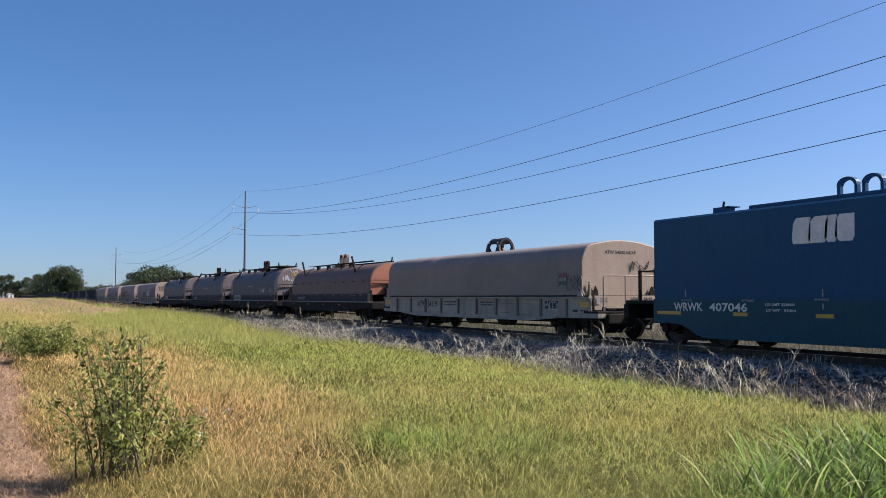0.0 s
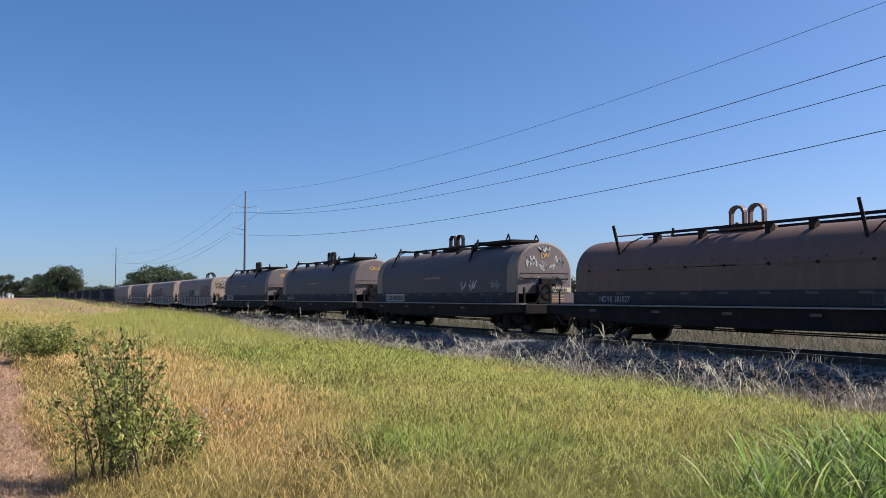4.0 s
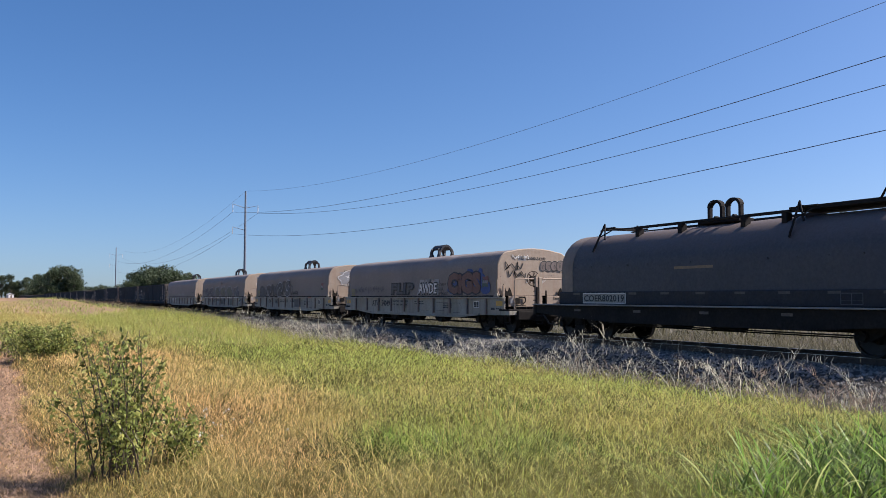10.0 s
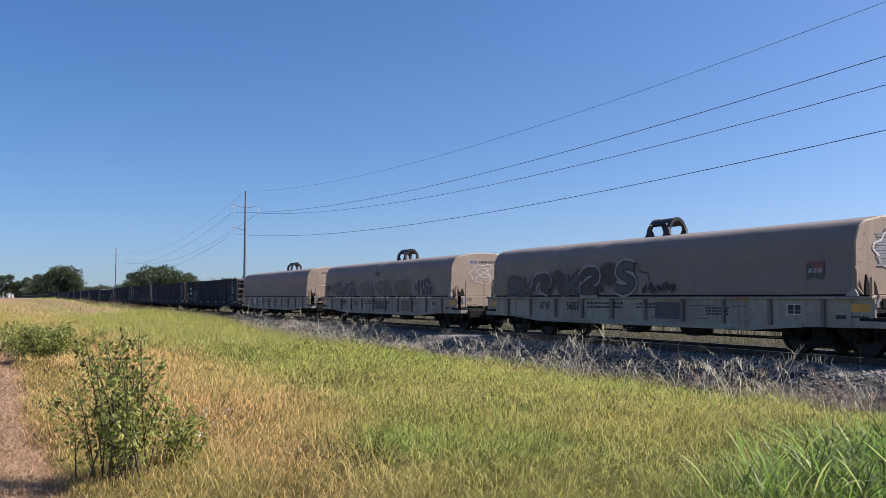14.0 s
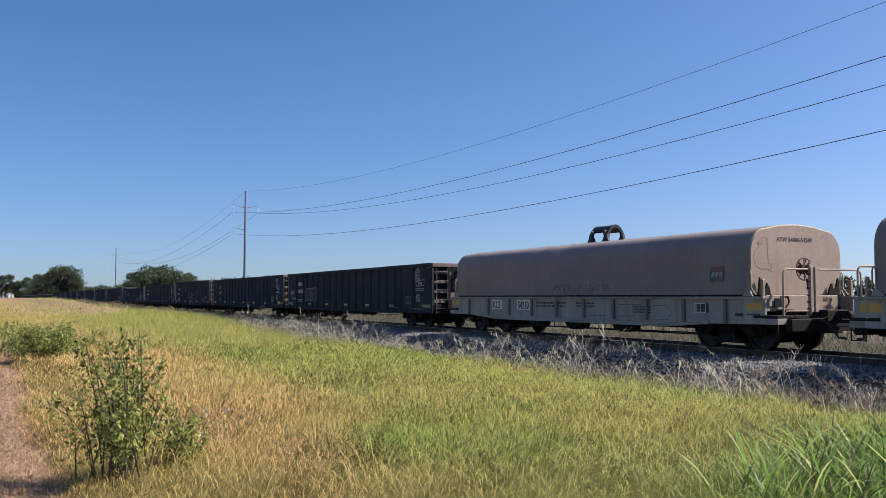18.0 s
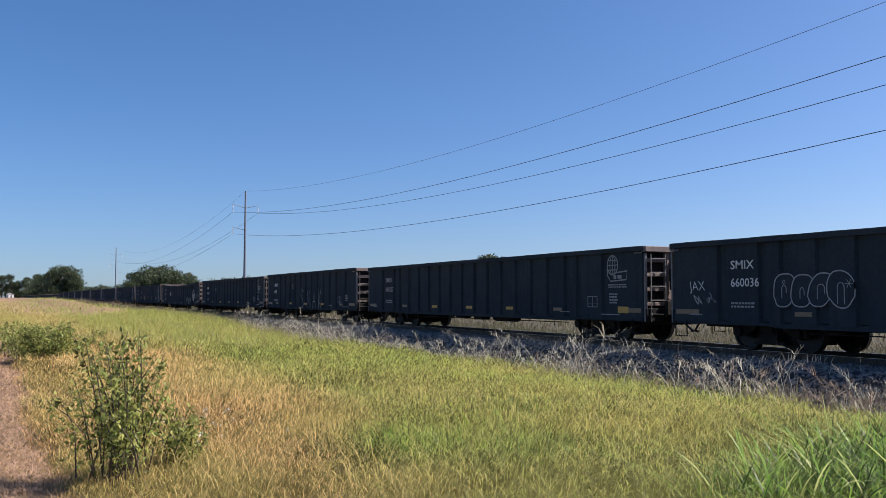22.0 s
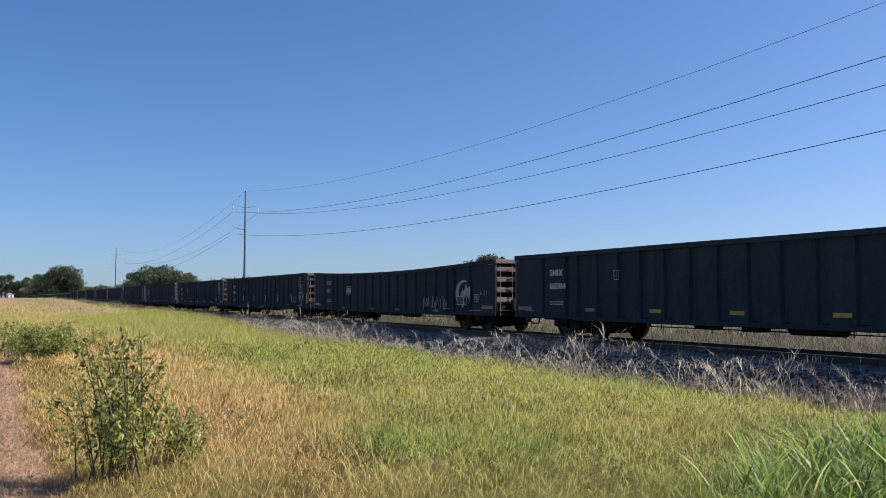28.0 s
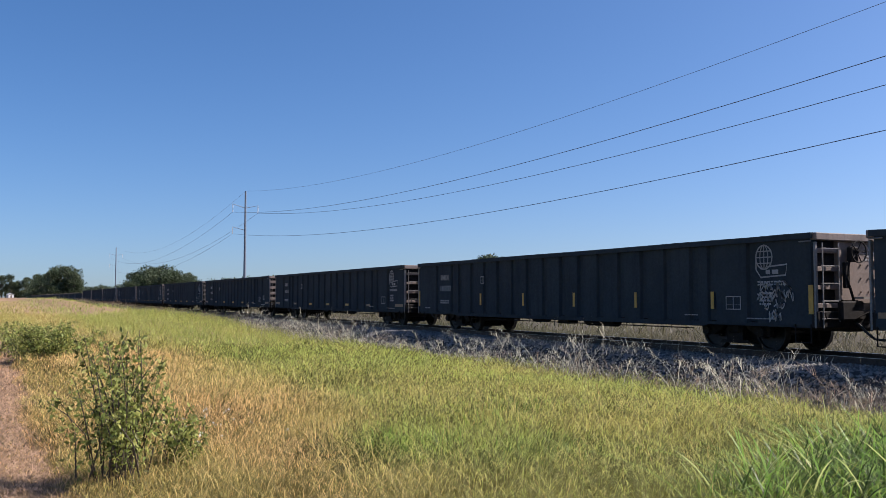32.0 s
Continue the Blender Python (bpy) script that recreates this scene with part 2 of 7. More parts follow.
class Form:
    """Collects vertices and faces for one mesh."""

    def __init__(self):
        self.v, self.f, self.smooth = [], [], False

    def add(self, verts, faces):
        k = len(self.v)
        self.v += [tuple(p) for p in verts]
        self.f += [tuple(i + k for i in face) for face in faces]
        return self

    def box(self, x0, x1, y0, y1, z0, z1, ch=0.0):
        cx, cy, cz = (x0 + x1) / 2, (y0 + y1) / 2, (z0 + z1) / 2
        h = (abs(x1 - x0) / 2, abs(y1 - y0) / 2, abs(z1 - z0) / 2)
        if ch <= 0:
            return self.add([(cx + sx * h[0], cy + sy * h[1], cz + sz * h[2]) for sx in (-1, 1) for sy in (-1, 1) for sz in (-1, 1)],
                            [(0, 1, 3, 2), (4, 6, 7, 5), (0, 4, 5, 1), (2, 3, 7, 6), (0, 2, 6, 4), (1, 5, 7, 3)])
        ch = min(ch, 0.45 * min(h))
        pts, where = [], {}
        signs = [(sx, sy, sz) for sx in (-1, 1) for sy in (-1, 1) for sz in (-1, 1)]
        for s in signs:
            for a in range(3):
                where[s, a] = len(pts)
                pts.append([(cx, cy, cz)[i] + s[i] * (h[i] - (0 if i == a else ch)) for i in range(3)])
        faces = []
        for a in range(3):
            o, p = [i for i in range(3) if i != a]
            for s in (-1, 1):
                ring = []
                for so, sp in ((-1, -1), (1, -1), (1, 1), (-1, 1)):
                    t = [0, 0, 0]
                    t[a], t[o], t[p] = s, so, sp
                    ring.append(where[tuple(t), a])
                faces.append(ring)
            for so in (-1, 1):
                for sp in (-1, 1):
                    t, r = [0, 0, 0], [0, 0, 0]
                    t[a], r[a] = -1, 1
                    t[o] = r[o] = so
                    t[p] = r[p] = sp
                    t, r = tuple(t), tuple(r)
                    faces.append([where[t, o], where[r, o], where[r, p], where[t, p]])
        for s in signs:
            faces.append([where[s, 0], where[s, 1], where[s, 2]])
        mid = Vector((cx, cy, cz))
        out = []
        for face in faces:
            q = [Vector(pts[i]) for i in face]
            nn = (q[1] - q[0]).cross(q[2] - q[0])
            out.append(face if nn.dot(sum(q, Vector()) / len(q) - mid) > 0 else face[::-1])
        return self.add(pts, out)

    def bar(self, a, b, r0, r1=None, sides=6, caps=True):
        a, b = Vector(a), Vector(b)
        r1 = r0 if r1 is None else r1
        q = (b - a).to_track_quat("Z", "Y")
        ring = [Vector((math.cos(2 * math.pi * i / sides), math.sin(2 * math.pi * i / sides), 0)) for i in range(sides)]
        v = [a + q @ (p * r0) for p in ring] + [b + q @ (p * r1) for p in ring]
        f = [(i, (i + 1) % sides, sides + (i + 1) % sides, sides + i) for i in range(sides)]
        if caps:
            f += [tuple(range(sides))[::-1], tuple(range(sides, 2 * sides))]
        return self.add(v, f)

    def tube(self, pts, r, sides=6):
        pts = [Vector(p) for p in pts]
        rad = r if isinstance(r, (list, tuple)) else [r] * len(pts)
        v, f, side = [], [], None
        for i, p in enumerate(pts):
            d = (pts[min(i + 1, len(pts) - 1)] - pts[max(i - 1, 0)]).normalized()
            if side is None:
                side = d.orthogonal().normalized()
            side = (side - d * side.dot(d)).normalized()
            up = d.cross(side)
            v += [p + (side * math.cos(2 * math.pi * k / sides) + up * math.sin(2 * math.pi * k / sides)) * rad[i] for k in range(sides)]
        for i in range(len(pts) - 1):
            for k in range(sides):
                f.append((i * sides + k, i * sides + (k + 1) % sides, (i + 1) * sides + (k + 1) % sides, (i + 1) * sides + k))
        f += [tuple(range(sides))[::-1], tuple(range((len(pts) - 1) * sides, len(pts) * sides))]
        return self.add(v, f)

    def prism(self, profile, x0, x1, cuts=1, closed=True, caps=True, wobble=0.0):
        """A profile of (y, z), drawn along x."""
        k = len(profile)
        v, f = [], []
        for i in range(cuts + 1):
            x = x0 + (x1 - x0) * i / cuts
            for y, z in profile:
                d = wobble * noise.noise((x * 0.9, y * 1.3, z * 1.3)) if 0 < i < cuts else 0
                v.append((x, y + d * (1 if y > 0 else -1), z + d * 0.6))
        for i in range(cuts):
            for j in range(k if closed else k - 1):
                j2 = (j + 1) % k
                f.append((i * k + j, (i + 1) * k + j, (i + 1) * k + j2, i * k + j2))
        if caps:
            f += [tuple(range(k)), tuple(range(cuts * k, cuts * k + k))[::-1]]
        return self.add(v, f)

    def across(self, profile, y0, y1):
        """A profile of (x, z), drawn along y."""
        k = len(profile)
        return self.add([(x, y0, z) for x, z in profile] + [(x, y1, z) for x, z in profile],
                        [(i, (i + 1) % k, k + (i + 1) % k, k + i) for i in range(k)] + [tuple(range(k))[::-1], tuple(range(k, 2 * k))])

    def mesh(self, name, material):
        me = bpy.data.meshes.new(name)
        me.from_pydata(self.v, [], self.f)
        bm = bmesh.new()
        bm.from_mesh(me)
        bmesh.ops.recalc_face_normals(bm, faces=bm.faces)
        bm.to_mesh(me)
        bm.free()
        if self.smooth:
            me.polygons.foreach_set("use_smooth", [True] * len(me.polygons))
            me.set_sharp_from_angle(angle=radians(38))
        me.materials.append(material)
        return me


def part(name, form, material, parent, label=""):
    ob = new(name, form.mesh(name, material) if isinstance(form, Form) else form)
    ob.parent = parent
    return tagged(ob, label)


def words(text, size, material, parent, where, turn=(90, 0, 0), stretch=1.0, name="lettering", label="", bold=0.0):
    cu = bpy.data.curves.new("text", "FONT")
    cu.body, cu.size, cu.extrude, cu.offset = text, size, 0.001, bold
    cu.resolution_u = 2
    tmp = new("text", cu)
    me = bpy.data.meshes.new_from_object(tmp)
    bpy.data.objects.remove(tmp)
    me.materials.clear()
    me.materials.append(material)
    for v in me.vertices:
        v.co.x *= stretch
    ob = new(name, me)
    ob.parent = parent
    ob.matrix_basis = pose(*where, *turn)
    return tagged(ob, label)


def fitted(text, x0, x1, z0, z1, y, material, parent, bold=0.0, lean=0.0, name="lettering", label=""):
    """Lettering drawn to fill a rectangle of the near side."""
    ob = words(text, 1.0, material, parent, (0, y, 0), name=name, label=label, bold=bold)
    co = [v.co.copy() for v in ob.data.vertices]
    lo, hi = [min(c[i] for c in co) for i in (0, 1)], [max(c[i] for c in co) for i in (0, 1)]
    for v, c in zip(ob.data.vertices, co):
        q = (c.y - lo[1]) / (hi[1] - lo[1])
        v.co.x = x0 + (x1 - x0) * (c.x - lo[0]) / (hi[0] - lo[0]) + lean * (z1 - z0) * q
        v.co.y = z0 + (z1 - z0) * q
    return ob


def scrawl(pts, width, out=0.004):
    """A painted stroke on the near side wall: a flat ribbon through (x, z) points at y = 0."""
    f = Form()
    p = [Vector((x, 0, z)) for x, z in pts]
    v = []
    for i, q in enumerate(p):
        d = p[min(i + 1, len(p) - 1)] - p[max(i - 1, 0)]
        s = Vector((-d.z, 0, d.x)).normalized() * width / 2
        v += [q + s, q - s]
    return f.add(v, [(2 * i, 2 * i + 1, 2 * i + 3, 2 * i + 2) for i in range(len(p) - 1)])


def tag_bars(f, x, z, w, h, y, rows=1, seed=0):
    """Rows of small bars where writing cannot be read."""
    r = random.Random(seed)
    for i in range(rows):
        zz, xx = z - i * h * 1.8, x
        while xx < x + w - h:
            l = h * r.uniform(0.8, 2.6)
            f.box(xx, min(xx + l, x + w), y, y - 0.003, zz, zz + h)
            xx += l + h * 0.6
    return f


# ---- the lie of the land ----
LINE = 17.14
GAUGE = 0.72


def bend(x):
    """How far the line has drawn to the camera's side at x."""
    return max(0.0, -280.0 - x) ** 2 / 39000.0


def level(x, y):
    """Height of the ground."""
    x, y = np.asarray(x, float), np.asarray(y, float)
    u = y + np.maximum(0.0, -280.0 - x) ** 2 / 39000.0
    base = np.interp(u, [-400, -30, 0, 9, 11, 12.4, 13.1, 14.35, 14.8, 18.4, 18.9, 20.4, 24, 60, 900],
                     [-0.2, -0.35, -0.36, -0.50, -0.70, -0.92, -0.80, -0.24, -0.18, -0.17, -0.22, -0.85, -0.7, -0.5, 0.4])
    base = base + 0.66 * np.clip((-38.0 - x) / 30.0, 0, 1) * np.clip((u - 7.0) / 4.0, 0, 1) * np.clip((13.6 - u) / 1.0, 0, 1)
    base = base + 0.95 * np.clip((-85.0 - x) / 130.0, 0, 1) * np.clip((u - 3.0) / 6.0, 0, 1) * np.clip((13.6 - u) / 1.2, 0, 1)
    rough = 0.05 * np.sin(0.9 * x + 1.3 * np.sin(0.35 * y)) * np.sin(0.7 * y + 0.4) + 0.10 * np.sin(0.11 * x + 0.5) * np.sin(0.16 * y)
    off = np.clip(np.abs(u - LINE) - 3.8, 0, 1)
    return base + rough * off


def sheet(name, xs, ys, f, material, label, kind="structure"):
    xx, yy = np.meshgrid(xs, ys, indexing="ij")
    zz = f(xx, yy)
    v = np.stack([xx, yy, zz], -1).reshape(-1, 3)
    a, b2 = len(xs), len(ys)
    i = np.arange(a * b2).reshape(a, b2)
    q = np.stack([i[:-1, :-1], i[1:, :-1], i[1:, 1:], i[:-1, 1:]], -1).reshape(-1, 4)
    me = bpy.data.meshes.new(name)
    me.from_pydata(v.tolist(), [], q.tolist())
    me.polygons.foreach_set("use_smooth", [True] * len(me.polygons))
    me.materials.append(material)
    return tagged(new(name, me), label, kind=kind)


xs = np.concatenate([-np.geomspace(3000, 62, 60), np.arange(-60, 20.1, 0.5), np.geomspace(22, 3000, 30)])
ys = np.concatenate([-np.geomspace(3000, 3, 30), np.arange(-2.5, 26, 0.3), np.geomspace(26.5, 3000, 50)])
sheet("ground", xs, ys, level, GROUND, "dry soil and mown thatch of a field by the railway")

# ---- track ----
bed = new("ballast_bed")
tagged(bed, "grey crushed limestone ballast under the railway track", kind="structure")


def strip(y0, y1, z0, z1, material, name, parent, far=-760, near=60, steps=90, label=""):
    f = Form()
    xs2 = np.concatenate([np.linspace(far, -280, 40), np.linspace(-260, near, 12)])
    prof = [(y0, z0), (y1, z0), (y1, z1), (y0, z1)]
    v, fc = [], []
    for x in xs2:
        v += [(x, y - bend(x), z) for y, z in prof]
    for i in range(len(xs2) - 1):
        fc += [(4 * i + j, 4 * i + 4 + j, 4 * i + 4 + (j + 1) % 4, 4 * i + (j + 1) % 4) for j in range(4)]
    f.add(v, fc)
    return part(name, f, material, parent, label)


track = tagged(new("railway_track"), "rusty steel rails on wooden ties in ballast", kind="structure")
for y in (LINE - GAUGE, LINE + GAUGE):
    strip(y - 0.075, y + 0.075, -0.19, -0.175, RAIL, "rail_foot", track)
    strip(y - 0.012, y + 0.012, -0.175, -0.04, RAIL, "rail_web", track)
    strip(y - 0.037, y + 0.037, -0.04, -0.003, RAIL, "rail_head", track)
    strip(y - 0.025, y + 0.025, -0.003, 0.0, RAIL_TOP, "rail_tread", track, label="polished running band of the rail")
tie = Form().box(-0.115, 0.115, -1.3, 1.3, -0.17, 0.0, 0.012).mesh("tie", TIE)
for i in range(230):
    x = 12 - 0.55 * i
    ob = new("tie", tie)
    ob.parent, ob.matrix_basis = track, pose(x + random.uniform(-0.03, 0.03), LINE + random.uniform(-0.04, 0.04), -0.175, 0, 0, random.uniform(-1, 1))


def crushed(n_stones, x0, x1, seed, size):
    """Loose stones, each an uneven lump, over the bed."""
    r = np.random.RandomState(seed)
    base = np.array([(1, 0, 0), (-1, 0, 0), (0, 1, 0), (0, -1, 0), (0, 0, 1), (0, 0, -1)], float)
    tri = np.array([(0, 2, 4), (2, 1, 4), (1, 3, 4), (3, 0, 4), (2, 0, 5), (1, 2, 5), (3, 1, 5), (0, 3, 5)])
    x = x0 + (x1 - x0) * r.rand(n_stones)
    y = 12.55 + (20.8 - 12.55) * r.rand(n_stones) ** 2.0
    z = level(x, y) + 0.01
    s = size * (0.6 + 0.8 * r.rand(n_stones, 6, 1))
    ang = r.rand(n_stones) * 6.283
    p = base[None] * s
    p = p + 0.3 * size * (r.rand(n_stones, 6, 3) - 0.5)
    ca, sa = np.cos(ang)[:, None], np.sin(ang)[:, None]
    px, py, pz = p[..., 0] * ca - p[..., 1] * sa, p[..., 0] * sa + p[..., 1] * ca, p[..., 2] * 0.75
    v = np.stack([px + x[:, None], py + y[:, None], pz + z[:, None]], -1).reshape(-1, 3)
    f = (tri[None] + 6 * np.arange(n_stones)[:, None, None]).reshape(-1, 3)
    return v, f


def raw_mesh(name, v, polys, sizes, material, attrs=None):
    """A large mesh from arrays. polys: vertex numbers one after another, sizes: corners of each face."""
    me = bpy.data.meshes.new(name)
    me.vertices.add(len(v))
    me.vertices.foreach_set("co", np.ascontiguousarray(v, np.float32).ravel())
    me.loops.add(len(polys))
    me.loops.foreach_set("vertex_index", np.ascontiguousarray(polys, np.int32))
    me.polygons.add(len(sizes))
    starts = np.concatenate([[0], np.cumsum(sizes)[:-1]]).astype(np.int32)
    me.polygons.foreach_set("loop_start", starts)
    for key, val in (attrs or {}).items():
        at = me.attributes.new(key, "FLOAT", "POINT")
        at.data.foreach_set("value", np.ascontiguousarray(val, np.float32))
    me.materials.append(material)
    me.update(calc_edges=True)
    return me


vv, ff = [], []
for cnt, a, b2, seed, size in ((42000, -45, 4, 1, 0.05), (9000, -130, -45, 2, 0.08)):
    v, f = crushed(cnt, a, b2, seed, size)
    ff.append(f + sum(len(q) for q in vv))
    vv.append(v)
vv, ff = np.concatenate(vv), np.concatenate(ff)
# near-black blotches on the chips: dirt and painted shade between stones
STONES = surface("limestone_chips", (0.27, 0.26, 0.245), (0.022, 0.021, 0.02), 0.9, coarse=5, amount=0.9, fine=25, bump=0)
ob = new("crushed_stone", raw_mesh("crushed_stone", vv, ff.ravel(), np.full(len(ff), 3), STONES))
ob.parent = bed
tagged(ob, kind="stuff")
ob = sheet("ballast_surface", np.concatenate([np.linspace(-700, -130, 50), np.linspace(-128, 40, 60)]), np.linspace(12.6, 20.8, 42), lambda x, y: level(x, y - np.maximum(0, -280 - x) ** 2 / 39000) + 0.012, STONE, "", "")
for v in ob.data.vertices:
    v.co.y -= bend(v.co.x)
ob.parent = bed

# ---- the train ----
# every car is built round its middle: x along the track, the camera's side is y < 0, z = 0 on the rail


def turned(profile, r0, n=20):
    """A form turned about the y axis from (radius, y) pairs."""
    f = Form()
    f.smooth = True
    k = len(profile)
    v = [(r * math.cos(2 * math.pi * i / n), y, r * math.sin(2 * math.pi * i / n)) for i in range(n) for r, y in profile]
    fc = [(i * k + j, ((i + 1) % n) * k + j, ((i + 1) % n) * k + j + 1, i * k + j + 1) for i in range(n) for j in range(k - 1)]
    return f.add(v, fc)


WHEEL_R = 0.457


def wheelset_mesh():
    f = Form()
    for s in (-1, 1):
        g = turned([(0.05, s * 0.64), (0.11, s * 0.64), (0.13, s * 0.69), (0.38, s * 0.72), (0.40, s * 0.665), (0.485, s * 0.665), (0.465, s * 0.70), (0.457, s * 0.80),
                    (0.40, s * 0.80), (0.385, s * 0.755), (0.14, s * 0.725), (0.12, s * 0.80), (0.05, s * 0.80)], 0)
        f.add(g.v, g.f)
    f.bar((0, -1.12, 0), (0, 1.12, 0), 0.08, sides=10)
    for k in range(3):
        a = 2.0944 * k
        f.bar((0.09 * math.cos(a), -1.15, 0.09 * math.sin(a)), (0.09 * math.cos(a), -1.1, 0.09 * math.sin(a)), 0.02, sides=5)
    f.smooth = True
    return f.mesh("wheelset", TREAD)


WHEELSET = wheelset_mesh()


def side_frame(s):
    f = Form()
    f.across([(-1.1, 0.36), (-1.12, 0.58), (-0.75, 0.68), (-0.45, 0.80), (0.45, 0.80), (0.75, 0.68), (1.12, 0.58), (1.1, 0.36), (0.74, 0.36), (0.62, 0.42),
              (0.45, 0.50), (0.36, 0.60), (0.26, 0.60), (0.26, 0.18), (-0.26, 0.18), (-0.26, 0.60), (-0.36, 0.60), (-0.45, 0.50), (-0.62, 0.42), (-0.74, 0.36)], s * 0.93, s * 1.06)
    for bx in (-0.89, 0.89):
        f.bar((bx, s * 1.05, 0.457), (bx, s * 1.15, 0.457), 0.13, 0.11, 10)
    f.across([(-0.5, 0.17), (0.5, 0.17), (0.42, 0.25), (-0.42, 0.25)], s * 0.94, s * 1.05)
    return f.mesh("truck_frame", IRON)


SIDE_FRAMES = [side_frame(-1), side_frame(1)]
BOLSTER = Form().box(-0.2, 0.2, -1.12, 1.12, 0.42, 0.66, 0.03).mesh("bolster", IRON)
BRAKE_BEAM = Form().box(-0.035, 0.035, -0.85, 0.85, 0.3, 0.42).mesh("brake_beam", IRON)
RIGGING = Form().box(-1.15, 1.15, -0.62, -0.5, 0.24, 0.52, 0.02).box(-1.15, 1.15, 0.5, 0.62, 0.24, 0.52, 0.02).box(-0.62, 0.62, -0.55, 0.55, 0.16, 0.46, 0.03).mesh("brake_rigging", IRON)
SPRING = Form().tube([(0.05 * math.cos(k * 1.05), 0.05 * math.sin(k * 1.05), 0.2 + 0.22 * k / 24) for k in range(25)], 0.014, 4).mesh("spring", IRON)


def trucks(car, spread):
    for s in (-1, 1):
        truck = part("truck", BOLSTER, None, car)
        truck.matrix_basis = pose(s * spread, 0, 0)
        for name, me, dx, dy in [("side_frame", SIDE_FRAMES[0], 0, 0), ("side_frame", SIDE_FRAMES[1], 0, 0), ("brake_beam", BRAKE_BEAM, -0.72, 0),
                                 ("brake_beam", BRAKE_BEAM, 0.72, 0)] + [("spring", SPRING, dx, -1.0) for dx in (-0.16, 0.0, 0.16)]:
            part(name, me, None, truck).matrix_basis = pose(dx, dy, 0)
        part("brake_rigging", RIGGING, None, truck)
        for a in (-0.89, 0.89):
            w = part("wheelset", WHEELSET, None, car)
            w.matrix_basis = pose(s * spread + a, 0, WHEEL_R)


def couplers(car, half, reach):
    for s in (-1, 1):
        f = Form()
        f.box(s * (half - 0.4), s * (reach - 0.32), -0.07, 0.07, 0.76, 0.93, 0.02)
        f.across([(s * (reach - 0.34), 0.70), (s * (reach - 0.34), 0.98), (s * (reach - 0.02), 0.98), (s * (reach + 0.06), 0.9), (s * (reach + 0.06), 0.76), (s * (reach - 0.02), 0.70)], -0.16 * s, 0.05 * s)
        f.box(s * (reach - 0.2), s * (reach + 0.1), 0.06 * s, 0.2 * s, 0.72, 0.96, 0.03)
        part("coupler", f, IRON, car)
        # air hose that hangs in a loop, and the uncoupling lever
        h = Form()
        h.tube([(s * (half - 0.1), -0.35, 0.78), (s * (half + 0.12), -0.36, 0.68), (s * (half + 0.3), -0.33, 0.5), (s * (reach - 0.2), -0.28, 0.38), (s * reach, -0.24, 0.36)], 0.03, 6)
        h.smooth = True
        part("air_hose", h, HOSE, car)
        lv = Form().tube([(s * (half + 0.06), -1.35, 0.95), (s * (half + 0.06), -1.3, 0.82), (s * (half + 0.12), -0.5, 0.80), (s * (half + 0.22), -0.12, 0.98)], 0.013, 5)
        part("uncoupling_lever", lv, IRON, car)


def brake_wheel(car, x, y, z, material, sign=1, r=0.28):
    f = Form()
    f.smooth = True
    ring = [(x, y + r * math.cos(k * math.pi / 10), z + r * math.sin(k * math.pi / 10)) for k in range(21)]
    f.tube(ring, 0.016, 5)
    for k in range(5):
        a = k * 1.2566
        f.bar((x - 0.05 * sign, y, z), (x, y + r * math.cos(a), z + r * math.sin(a)), 0.012, sides=5)
    f.bar((x - 0.22 * sign, y, z), (x + 0.02 * sign, y, z), 0.035, sides=8)
    return part("brake_wheel", f, material, car)


